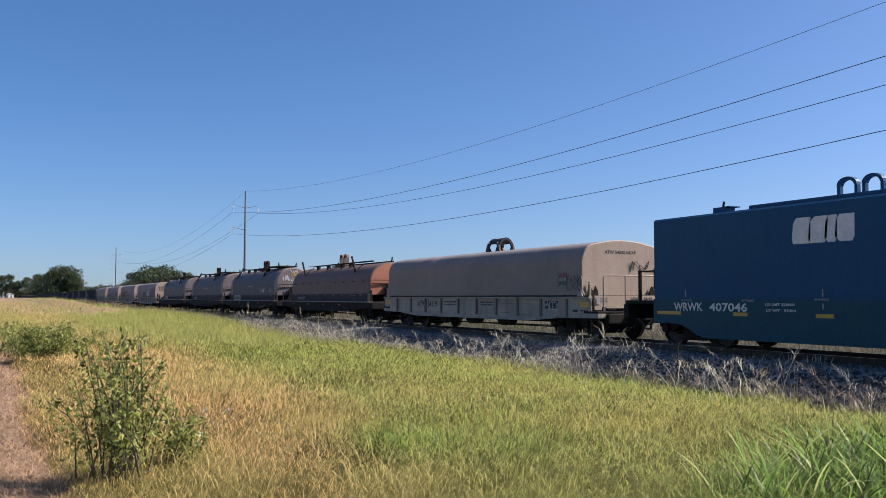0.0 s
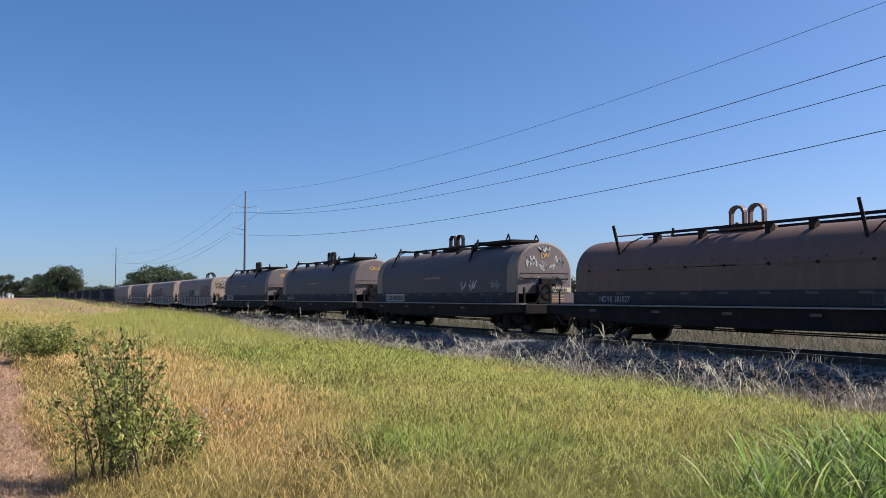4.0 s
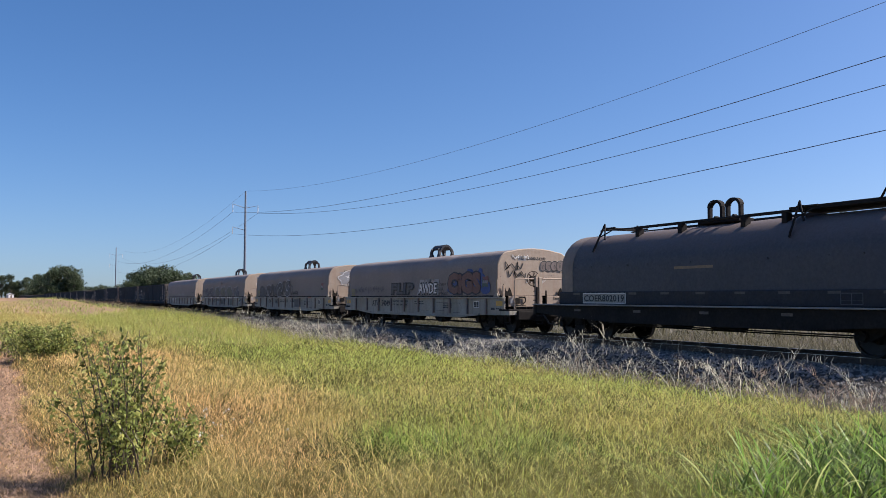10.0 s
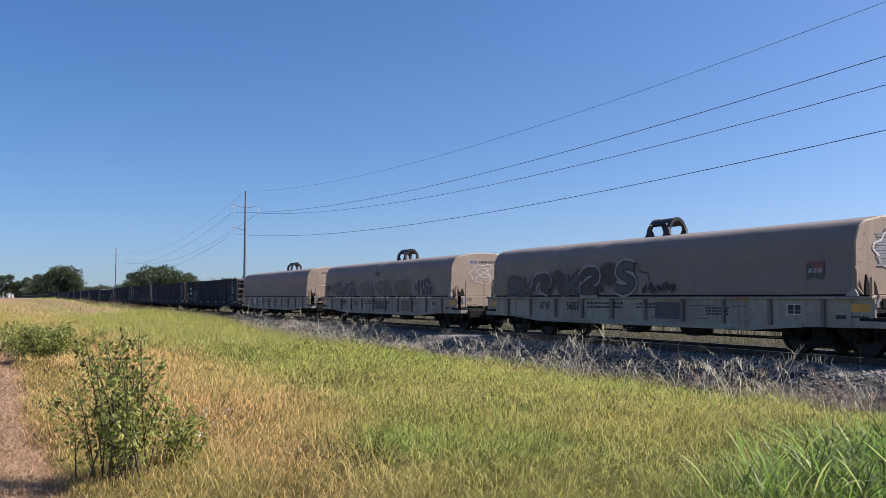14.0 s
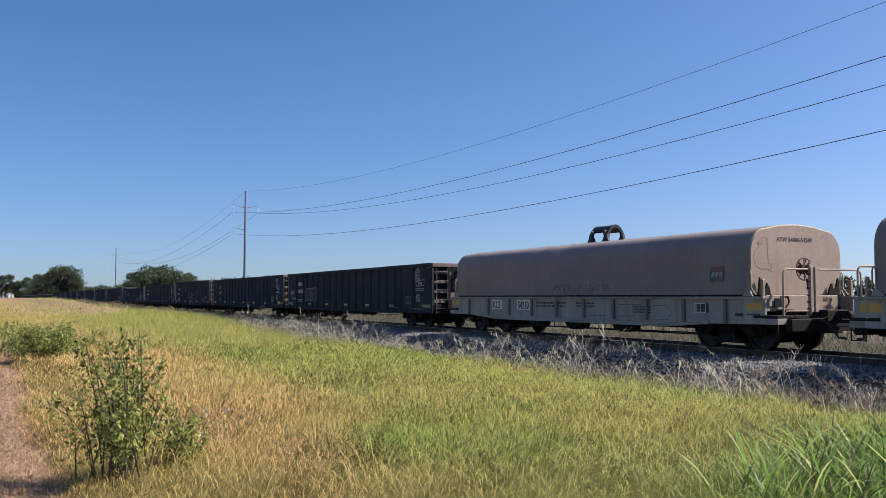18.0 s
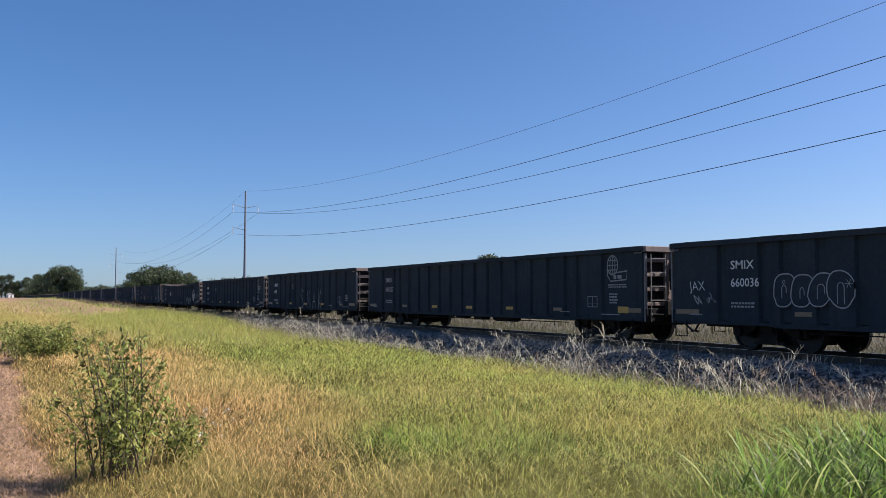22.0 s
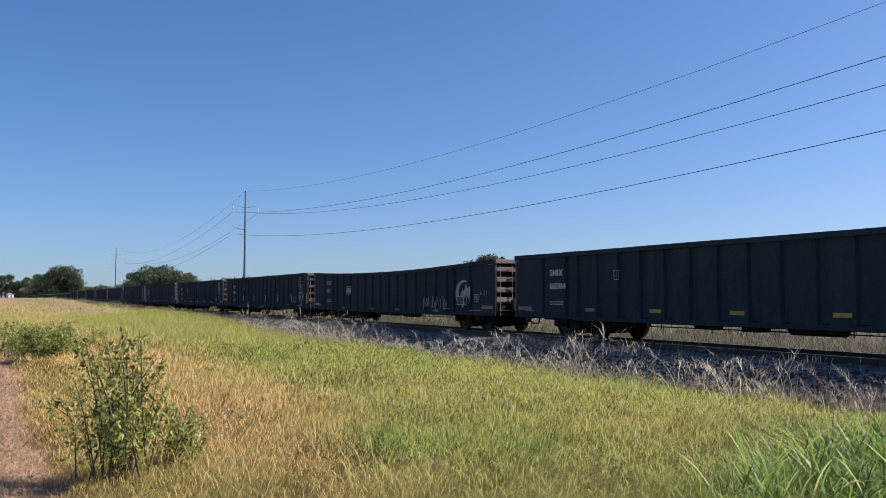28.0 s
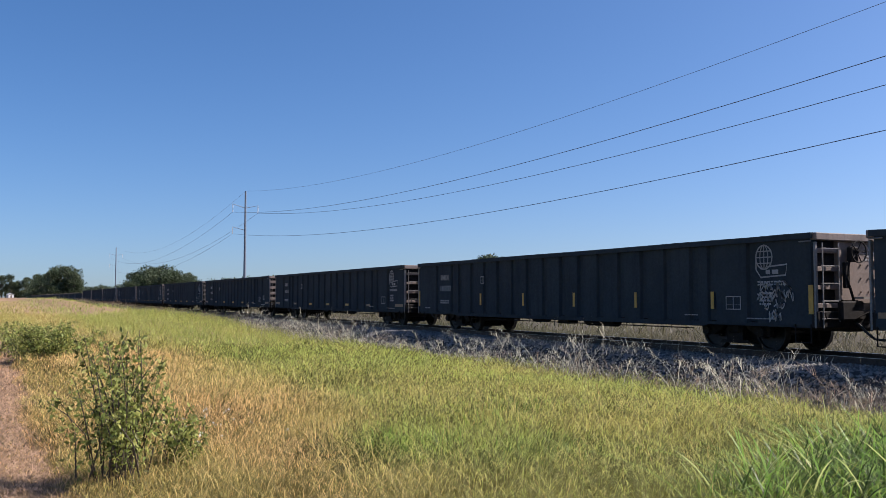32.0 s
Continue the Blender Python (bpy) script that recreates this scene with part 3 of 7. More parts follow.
def bail(car, x, z, material, style):
    """The twin-arched lifting bail on a hood."""
    f = Form()
    if style == "round":
        for s in (-0.33, 0.33):
            f.box(x + s - 0.27, x + s - 0.19, -0.07, 0.07, z - 0.1, z + 0.34, 0.015)
            f.box(x + s + 0.19, x + s + 0.27, -0.07, 0.07, z - 0.1, z + 0.34, 0.015)
            f.across([(x + s - 0.2, z - 0.05), (x + s + 0.2, z - 0.05), (x + s + 0.02, z + 0.1), (x + s - 0.02, z + 0.1)], -0.05, 0.05)
            outer = [(x + s + 0.27 * math.cos(math.pi * k / 10), z + 0.34 + 0.2 * math.sin(math.pi * k / 10)) for k in range(11)]
            inner = [(x + s + 0.19 * math.cos(math.pi * k / 10), z + 0.34 + 0.13 * math.sin(math.pi * k / 10)) for k in range(10, -1, -1)]
            f.across(outer + inner, -0.07, 0.07)
        f.box(x - 0.75, x + 0.75, -0.28, 0.28, z - 0.12, z - 0.02, 0.02)
    else:
        # a saddle: half a pipe along the car, open at its sides between four flared legs
        def ring(half, high, a0, a1, n=14):
            return [(half * math.cos(a0 + (a1 - a0) * k / n), z - 0.02 + high * math.sin(a0 + (a1 - a0) * k / n)) for k in range(n + 1)]
        f.smooth = False
        for x0, x1, a0, o in ((-0.36, 0.36, 0.72, 0.0), (-0.46, -0.36, 0.0, 0.012), (0.36, 0.46, 0.0, 0.012)):
            out, inn = ring(0.34 + o, 0.52 + o, a0, math.pi - a0), ring(0.27, 0.44, a0, math.pi - a0)
            n = len(out)
            for k in range(n - 1):
                quad = [out[k], out[k + 1], inn[k + 1], inn[k]]
                f.add([(x + x0, y, h) for y, h in quad] + [(x + x1, y, h) for y, h in quad], [(0, 3, 2, 1), (4, 5, 6, 7), (0, 1, 5, 4), (1, 2, 6, 5), (2, 3, 7, 6), (3, 0, 4, 7)])
        for m in (-1, 1):
            for y in (-0.31, 0.31):
                f.across([(x + m * 0.34, z + 0.34), (x + m * 0.30, z + 0.30), (x + m * 0.32, z + 0.16), (x + m * 0.24, z + 0.04), (x + m * 0.16, z - 0.06), (x + m * 0.60, z - 0.06), (x + m * 0.50, z + 0.06), (x + m * 0.46, z + 0.2)], y - 0.04, y + 0.04)
        f.box(x - 0.62, x + 0.62, -0.4, 0.4, z - 0.12, z - 0.05, 0.02)
    return part("lifting_bail", f, material, car)


def bracket_pair(car, x, lean, material):
    """Stacking guides: an upright with a leg that reaches down the hood, on both sides."""
    for s in (-1, 1):
        f = Form()
        f.bar((x, s * 0.62, 3.52), (x + lean * 0.05, s * 1.05, 2.66), 0.034, sides=4)
        f.bar((x, s * 0.62, 3.5), (x + 0.35, s * 0.9, 3.02), 0.024, sides=4)
        f.bar((x - 0.1, s * 0.62, 3.38), (x + 0.5, s * 0.62, 3.38), 0.028, sides=4)
        f.tube([(x + 0.45, s * 0.7, 3.3), (x + 0.15, s * 0.95, 3.1), (x + 0.05, s * 1.04, 2.75)], 0.02, 5)
        part("stacking_guide", f, material, car)
    part("cross_bar", Form().box(x - 0.05, x + 0.07, -0.6, 0.6, 3.34, 3.42, 0.01), material, car)


def arch(hw, base, spring, top, n=18):
    """The outline of a round hood, from one foot over the crown to the other."""
    pts = [(-hw, base)]
    pts += [(-hw * math.cos(math.pi * k / n), spring + (top - spring) * math.sin(math.pi * k / n) ** 0.92) for k in range(n + 1)]
    return pts + [(hw, base)]


def round_coil_car(name, hood_mat, end_mat, rim_mat, label, seed, crown=3.22, stakes=False):
    car = tagged(new(name), label, "freight car", "cars of the train")
    H, spring = 6.32, 2.07 if not stakes else 1.95
    for s in (-1, 1):
        f = Form()
        f.across([(-7.3, 1.02), (7.3, 1.02), (7.3, 0.78), (6.0, 0.70), (3.4, 0.56), (-3.4, 0.56), (-6.0, 0.70), (-7.3, 0.78)], s * 1.42, s * 1.5)
        sill = part("side_sill", f, FRAME, car)
        part("running_board", Form().box(-7.4, 7.4, s * 1.38, s * 1.6, 1.03, 1.07, 0.008), DECK, car, "worn pale running board")
        trough = part("trough_side", Form().box(-H - 0.05, H + 0.05, s * 1.06, s * 1.24, 1.07, 1.45, 0.02), TROUGH, car)
        for k in range(9):
            x = -5.4 + 1.35 * k
            part("reflector", Form().box(x - 0.17, x + 0.17, s * 1.24, s * 1.244, 1.36, 1.42), SMUDGE, trough)
        for x in (-5.0, -2.2, 0.4, 3.0):
            part("reflector", Form().box(x - 0.16, x + 0.16, s * 1.5, s * 1.504, 0.86, 0.93), SMUDGE, sill)
    part("centre_sill", Form().box(-7.5, 7.5, -0.4, 0.4, 0.5, 0.95, 0.02), FRAME, car)
    part("deck", Form().box(-7.4, 7.4, -1.4, 1.4, 0.95, 1.03, 0.02), FRAME, car)
    for x in (-1.6, 0.3):
        f = Form().bar((x, -1.05, 0.62), (x + 1.0, -1.05, 0.62), 0.17, sides=10)
        f.smooth = True
        part("brake_cylinder", f, FRAME, car)
    part("brake_rod", Form().bar((-4.5, -1.2, 0.52), (4.6, -1.2, 0.48), 0.018, sides=5).bar((-4.5, -0.6, 0.45), (4.6, -0.6, 0.4), 0.018, sides=5), FRAME, car)
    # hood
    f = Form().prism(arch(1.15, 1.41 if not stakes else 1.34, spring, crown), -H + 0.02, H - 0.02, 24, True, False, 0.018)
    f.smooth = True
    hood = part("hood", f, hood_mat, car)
    for s in (-1, 1):
        f = Form()
        a, c2 = arch(1.165, 1.41, spring, crown + 0.015), arch(1.10, 1.41, spring, crown - 0.05)
        f.prism(a, s * (H - 0.6), s * H, 2, True, False)
        k = len(a)
        f.add([(s * H, y, z) for y, z in a] + [(s * (H + 0.03), y, z) for y, z in c2], [(i, i + 1, k + i + 1, k + i) for i in range(k - 1)])
        f.smooth = True
        part("hood_rim", f, rim_mat, car)
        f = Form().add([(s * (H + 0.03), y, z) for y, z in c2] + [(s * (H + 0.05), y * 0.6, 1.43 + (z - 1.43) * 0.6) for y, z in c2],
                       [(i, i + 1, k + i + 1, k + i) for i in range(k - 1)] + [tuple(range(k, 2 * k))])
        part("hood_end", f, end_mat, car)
        # end rail and hand holds
        e = Form().tube([(s * (H + 0.03), -0.98, 2.12), (s * (H + 0.14), -0.95, 2.12), (s * (H + 0.14), 0.95, 2.12), (s * (H + 0.03), 0.98, 2.12)], 0.018, 5)
        e.tube([(s * (H + 0.03), -1.0, 1.98), (s * (H + 0.1), -0.96, 1.94), (s * (H + 0.1), 0.0, 1.96), (s * (H + 0.1), 0.94, 1.92), (s * (H + 0.03), 1.0, 1.98)], 0.022, 5)
        part("grab_rail", e, FRAME, car)
        for y in (-1.45, 1.45):
            part("corner_post", Form().box(s * 7.3, s * 7.37, y - 0.04, y + 0.04, 1.07, 1.62, 0.01), FRAME, car)
            part("hand_post", Form().bar((s * 6.8, y, 1.07), (s * 6.8, y, 1.5), 0.025), FRAME, car)
            st = Form().tube([(s * 7.02, y, 0.95), (s * 7.02, y, 0.42), (s * 7.38, y, 0.42), (s * 7.38, y, 0.95)], 0.016, 5).bar((s * 7.02, y, 0.68), (s * 7.38, y, 0.68), 0.014, sides=5)
            part("stirrup_step", st, FRAME, car)
        part("end_plate", Form().box(s * (H + 0.0), s * (H + 0.07), 0.05, 1.25, 1.08, 1.44, 0.01), end_mat, car)
        part("buffer_beam", Form().box(s * 7.35, s * 7.5, -1.5, 1.5, 0.72, 1.05, 0.02).box(s * 7.5, s * 7.62, -0.35, 0.35, 0.62, 1.05, 0.02), FRAME, car)
    part("brake_stand", Form().box(H + 0.15, H + 0.32, -0.42, 0.12, 1.05, 1.72, 0.02).box(H + 0.1, H + 0.3, -0.3, 0.3, 1.7, 1.95, 0.03), FRAME, car)
    part("brake_chain", Form().tube([(H + 0.34, -0.55, 1.1), (H + 0.36, -0.35, 1.45), (H + 0.36, 0.0, 1.75)], 0.045, 6), FRAME, car)
    brake_wheel(car, H + 0.42, 0.2, 1.72, FRAME)
    # top frame
    lift = crown - 3.22
    for s in (-1, 1):
        rail = part("top_rail", Form().box(-3.4 if not stakes else -3.8, 2.4 if not stakes else 5.3, s * 0.55 - 0.05, s * 0.55 + 0.05, 3.28 + lift, 3.35 + lift, 0.01), FRAME, car)
        part("rail_tip", Form().bar((-5.0, s * 0.6, 3.33 + lift), (-3.3, s * 0.57, 3.32 + lift), 0.022, sides=5), FRAME if not stakes else hood_mat, rail)
        for x in (-3.2, -1.4, 0.9, 2.2):
            part("foot", Form().box(x - 0.08, x + 0.08, s * 0.55 - 0.1, s * 0.55 + 0.1, 2.98 + lift, 3.28 + lift, 0.01), FRAME, rail)
    if stakes:
        for x in (-4.4, 3.9):
            for s in (-1, 1):
                part("stacking_stake", Form().bar((x, s * 0.92, 2.44), (x - 0.06, s * 1.13, 3.38), 0.05, sides=4), FRAME, car)
                part("stake_brace", Form().tube([(x + 0.05, s * 0.9, 2.6), (x + 0.25, s * 0.8, 2.85), (x + 0.6, s * 0.6, 3.02)], 0.02, 5), FRAME, car)
        # bolted seam along the side of the hood
        part("hood_seam", Form().box(-H + 0.05, H - 0.05, -1.165, -1.145, 2.055, 2.085), hood_mat, hood)
        for k in range(9):
            x = -5.6 + 1.4 * k
            part("seam_bolt", Form().bar((x, -1.20, 2.07), (x, -1.14, 2.07), 0.035, sides=6), FRAME, hood)
    else:
        bracket_pair(car, -4.75, -1, FRAME)
        bracket_pair(car, 2.65, 1, FRAME)
        part("top_plate", Form().box(2.3, 5.05, -0.6, 0.6, 3.30, 3.40, 0.01), FRAME, car)
        for s in (-1, 1):
            part("stacking_guide", Form().bar((4.75, s * 0.6, 3.38), (4.9, s * 0.6, 3.6), 0.03, sides=4).bar((4.9, s * 0.6, 3.6), (5.05, s * 0.62, 3.36), 0.03, sides=4), FRAME, car)
    bail(car, -0.35, 3.36 + lift, FRAME if not stakes else hood_mat, "round")
    for k in range(14):
        x = -5.6 + 0.86 * k
        f = Form().bar((x, -1.17, 2.2), (x, -1.12, 2.2), 0.02, sides=6)
        part("bolt", f, hood_mat, hood)
    f = Form()
    f.box(-1.05, 0.38, -1.15, -1.165, 2.03, 2.10)
    part("stencil", f, DULL_YELLOW, hood, "worn pale stencil strip")
    small_plate(car, 4.2, 1.12, -1.243, 0.56, 0.26, GHOST)
    trucks(car, 5.5)
    couplers(car, 7.5, 8.05)
    return car


def tan_coil_car(name, label, seed, hood_mat=None, end_mat=None):
    """A coil car under a boxy tan hood; some have a hand brake with two posts on the end platform."""
    car = tagged(new(name), label, "freight car", "cars of the train")
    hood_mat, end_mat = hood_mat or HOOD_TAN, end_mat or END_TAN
    braked = seed in (2, 3, 5)
    H = 7.46
    prof = [(-1.53, 1.345), (-1.53, 2.30)]
    for k in range(9):
        a = math.pi / 2 * k / 8
        prof.append((-1.53 + 0.50 * (1 - math.cos(a)), 2.32 + 0.60 * math.sin(a)))
    prof += [(-0.7, 2.99), (-0.35, 3.03), (0.0, 3.045)]
    prof += [(-y, z) for y, z in prof[-2::-1]]
    f = Form().prism(prof, -H, H - 0.12, 90, True, False, 0.012)
    q = random.Random(seed * 13)
    dents = [(q.uniform(-6.5, 6.5), q.uniform(0.03, 0.07), q.uniform(0.15, 0.3)) for _ in range(3)]
    for i, (px, py, pz) in enumerate(f.v):
        if py < 0 and abs(px) < H - 0.1:
            d = sum(deep * math.exp(-((px - dx) / wide) ** 2 - ((pz - 2.78) / 0.16) ** 2) for dx, deep, wide in dents)
            f.v[i] = (px, py + 0.6 * d, pz - d)
    f.smooth = True
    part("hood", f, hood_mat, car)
    k = len(prof)
    for s in (-1, 1):
        e = H - 0.12 if s > 0 else H
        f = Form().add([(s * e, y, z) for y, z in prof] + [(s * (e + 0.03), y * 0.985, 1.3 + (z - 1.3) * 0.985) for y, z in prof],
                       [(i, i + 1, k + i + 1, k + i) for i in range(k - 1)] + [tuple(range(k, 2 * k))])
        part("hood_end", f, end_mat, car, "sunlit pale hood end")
        f = Form()
        for y, z in [(c, 1.5 + 0.26 * i) for c in (-1.40, 1.40) for i in range(4)] + [(c, 2.08) for c in (-1.1, -0.78, 0.1, 0.75)] + [(-1.24, 2.6), (0.9, 2.78), (0.2, 2.9), (-0.6, 2.9)]:
            f.bar((s * e, y, z), (s * (e + 0.04), y, z), 0.010, sides=5)
        tagged(part("rivets", f, END_GREY, car), kind="stuff")
        part("buffer_beam", Form().box(s * 8.05, s * 8.25, -1.2, 1.2, 0.5, 0.79, 0.02), FRAME, car)
        part("striker", Form().box(s * 8.25, s * 8.5, -0.35, 0.35, 0.6, 1.0, 0.02), FRAME, car)
        part("end_deck", Form().box(s * 7.4, s * 8.12, -1.5, 1.5, 0.80, 0.87, 0.01), FRAME, car)
        part("end_sill", Form().box(s * 7.76, s * 8.12, -1.5, -1.18, 0.66, 0.80, 0.01), SIDE_TAN, car)
        part("end_sill", Form().box(s * 7.76, s * 8.12, 1.18, 1.5, 0.66, 0.80, 0.01), SIDE_TAN, car)
        for y0, y1, z0 in ((-1.14, 0.24, 0.95), (0.46, 1.26, 0.88)) if braked else ((-1.14, 1.26, 0.89),):
            part("end_panel", Form().box(s * (e + 0.08), s * (e + 0.13), y0, y1, z0, 1.33, 0.008), end_mat, car)
        # handrail hoops on both sides of a pair of brake posts
        for y0, y1, foot in ((-1.26, -0.42, 0.87), (1.33, -0.10, 0.87)) if braked else ((-1.26, 0.1, 0.87), (1.33, 0.1, 0.87)):
            turn_in = 0.13 if y1 > y0 else -0.13
            hoop = [(s * 8.08, y0, foot), (s * 8.08, y0, 1.80)] + [(s * 8.08, y0 + turn_in * (1 - math.cos(a)), 1.80 + 0.13 * math.sin(a)) for a in (0.4, 0.8, 1.2, 1.571)] + [(s * 8.08, y1, 1.93)]
            rail = Form().tube(hoop, 0.023, 7)
            rail.smooth = True
            part("handrail", rail, end_mat, car)
        part("grab_iron", Form().tube([(s * 8.06, -1.2, 0.87), (s * 8.1, -1.2, 0.97), (s * 8.1, -0.5, 0.97), (s * 8.06, -0.5, 0.87)], 0.014, 5), end_mat, car)
        if not braked:
            part("rail_post", Form().bar((s * 8.08, -0.45, 0.87), (s * 8.08, -0.45, 1.93), 0.024, sides=7), end_mat, car)
            part("panel_stencil", tag_bars(Form(), -1.05, 1.24, 0.4, 0.03, 0, 3, seed), END_GREY, car).matrix_basis = pose(s * (e + 0.132), 0, 0, 0, 0, 90)
        for y0, y1 in ((-0.43, -0.33), (-0.28, -0.15)) if braked else ():
            part("brake_post", Form().box(s * 8.04, s * 8.13, y0, y1, 0.87, 1.99, 0.012), end_mat, car)
        if braked:
            part("post_plate", Form().box(s * 8.05, s * 8.07, -0.33, -0.28, 0.9, 1.96), FRAME, car)
        for i in range(6 if braked else 0):
            part("post_bracket", Form().box(s * 8.05, s * 8.12, -0.48, -0.43, 1.0 + 0.16 * i, 1.03 + 0.16 * i), FRAME, car)
        for y in (-1.47, 1.47):
            part("corner_post", Form().box(s * 7.66, s * 7.72, y - 0.035, y + 0.035, 0.85, 1.70, 0.01), end_mat, car)
            st = Form().tube([(s * 7.75, y, 0.8), (s * 7.75, y, 0.4), (s * 8.1, y, 0.4), (s * 8.1, y, 0.8)], 0.018, 5).bar((s * 7.75, y, 0.6), (s * 8.1, y, 0.6), 0.016, sides=5)
            part("stirrup_step", st, FRAME, car)
            g = 0.92 * y
            guide = Form().prism([(g, 1.33), (g, 1.45), (g * 0.97, 1.75), (g * 0.91, 1.52), (g * 0.84, 1.48), (g * 0.80, 1.62), (g * 0.75, 1.5), (g * 0.72, 1.33)], s * (e + 0.07), s * (e + 0.12), 1)
            part("hood_guide", guide, IRON, car)
            bar = Form().tube([(s * (e - 0.02), y * 1.05, 1.34), (s * (e - 0.02), y * 1.05, 1.84), (s * (e + 0.03), y * 1.05, 1.90), (s * (e + 0.06), y * 1.05, 1.82), (s * (e + 0.06), y * 1.05, 1.5), (s * (e + 0.2), y * 1.05, 1.34)], 0.018, 6)
            bar.smooth = True
            part("side_grab_iron", bar, end_mat, car)
            part("gusset", Form().across([(s * (e - 0.22), 1.31), (s * (e + 0.1), 1.31), (s * (e + 0.02), 1.46), (s * (e - 0.04), 1.46)], y * 1.04, y * 1.06), SIDE_TAN, car)
        # side sill: a fish-bellied girder with posts
        side = Form().across([(-8.0, 1.27), (7.76, 1.27), (7.76, 0.66), (6.0, 0.64), (4.4, 0.53), (-4.4, 0.53), (-6.0, 0.64), (-8.0, 0.66)], s * 1.44, s * 1.49)
        sill = part("side_sill", side, SIDE_TAN, car)
        part("top_flange", Form().box(-8.0, 7.76, s * 1.42, s * 1.57, 1.24, 1.30, 0.01), SIDE_TAN, car)
        f = Form().across([(-6.0, 0.69), (-4.4, 0.60), (4.4, 0.60), (6.0, 0.69), (6.0, 0.63), (4.4, 0.52), (-4.4, 0.52), (-6.0, 0.63)], s * 1.49, s * 1.56)
        part("bottom_flange", f, SIDE_TAN, car)
        # dark strip added in place of the shadow line under the hood
        part("hood_seal", Form().box(-7.5, 7.38, s * 1.40, s * 1.48, 1.29, 1.36), FRAME, car)
        post = Form().box(-0.05, 0.05, s * 1.49, s * 1.555, 0.66, 1.24, 0.01).mesh("side_post", END_GREY)
        for i in range(10):
            ob = part("side_post", post, None, sill)
            ob.matrix_basis = pose(-6.52 + 1.45 * i, 0, 0)
        part("reflector", Form().box(-7.85, -7.35, s * 1.49, s * 1.494, 0.98, 1.16), YELLOW, sill)
        part("reflector", Form().box(7.2, 7.68, s * 1.49, s * 1.494, 0.98, 1.15), YELLOW, sill)
    part("centre_sill", Form().box(-8.3, 8.3, -0.4, 0.4, 0.45, 0.95, 0.02), FRAME, car)
    part("floor", Form().box(-8.0, 7.4, -1.44, 1.44, 0.95, 1.05), FRAME, car)
    for x in (-2.8, -0.6, 1.8):
        f = Form().bar((x, -1.1, 0.5), (x + 0.9, -1.1, 0.5), 0.16, sides=10).box(x + 0.2, x + 0.6, -1.25, -0.9, 0.3, 0.45, 0.02)
        f.smooth = True
        part("brake_gear", f, FRAME, car)
    part("brake_rod", Form().bar((-4.9, -1.2, 0.34), (5.4, -1.2, 0.38), 0.018, sides=5).bar((-4.9, -0.5, 0.3), (5.4, -0.5, 0.3), 0.018, sides=5), FRAME, car)
    if braked:
        wheel = brake_wheel(car, 7.92, -0.39, 1.94, RAIL, 1, 0.26)
        for k in range(8):
            a = k * math.pi / 4
            part("spoke", Form().bar((7.92, -0.39 + 0.08 * math.cos(a), 1.94 + 0.08 * math.sin(a)), (7.92, -0.39 + 0.25 * math.cos(a), 1.94 + 0.25 * math.sin(a)), 0.016, sides=5), RAIL, wheel)
        part("wheel_hub", Form().bar((7.80, -0.39, 1.94), (7.94, -0.39, 1.94), 0.11, sides=12), RAIL, wheel)
        gear = Form().bar((7.96, -0.24, 2.02), (8.02, -0.24, 2.02), 0.09, sides=12)
        part("brake_gear_case", gear, end_mat, car)
        part("brake_chain", Form().tube([(8.0, -0.4, 1.7), (8.06, -0.4, 1.3), (8.12, -0.35, 0.9), (8.2, -0.3, 0.6)], 0.022, 5), FRAME, car)
        # hand lever and its quadrant before the end panel
        lever = Form().box(7.49, 7.52, -0.92, -0.70, 1.05, 1.26, 0.01).tube([(7.52, -0.52, 1.30), (7.52, -0.46, 1.22), (7.52, -0.48, 1.12), (7.52, -0.58, 1.04)], 0.022, 5).box(7.50, 7.52, -0.74, -0.46, 1.26, 1.31)
        part("brake_lever", lever, FRAME, car)
    part("stencil_plate", Form().box(7.485, 7.489, -1.08, -0.95, 1.07, 1.28), FADED, car)
    part("brake_valve", Form().box(7.55, 7.85, -0.95, -0.6, 0.87, 1.0, 0.03), FRAME, car)
    # painted outlines on the panels of the side
    for pts in ([(3.85, 1.06), (4.42, 1.06), (4.62, 0.87), (4.42, 0.70), (3.85, 0.70)], [(2.4, 1.08), (3.4, 1.08)], [(2.4, 0.76), (3.1, 0.76)], [(0.9, 0.75), (1.7, 0.75)]):
        g = scrawl(pts, 0.014)
        part("panel_marking", Form().add([(px, -1.493, pz) for px, _, pz in g.v], g.f), SMUDGE, car, "thin worn outline on the side panel")
    part("dark_plate", Form().box(6.83, 7.09, -1.49, -1.494, 0.83, 0.91), INK, car)
    part("stencil", tag_bars(Form(), 7.2, 0.86, 0.4, 0.04, -1.49, 1, seed), INK, car)
    part("dark_plate", Form().box(5.55, 5.95, -1.49, -1.494, 0.90, 1.14), INK, car)
    bail(car, -0.1, 3.05, BAIL, "wide")
    if seed % 2:
        f = Form()
        for i in range(40):
            x = -6.9 + 0.35 * i
            f.bar((x, -1.55, 1.36), (x, -1.53, 1.36), 0.014, sides=5)
        tagged(part("rivets", f, HOOD_TAN, car), kind="stuff")
    trucks(car, 6.1)
    couplers(car, 8.4, 8.93)
    return car


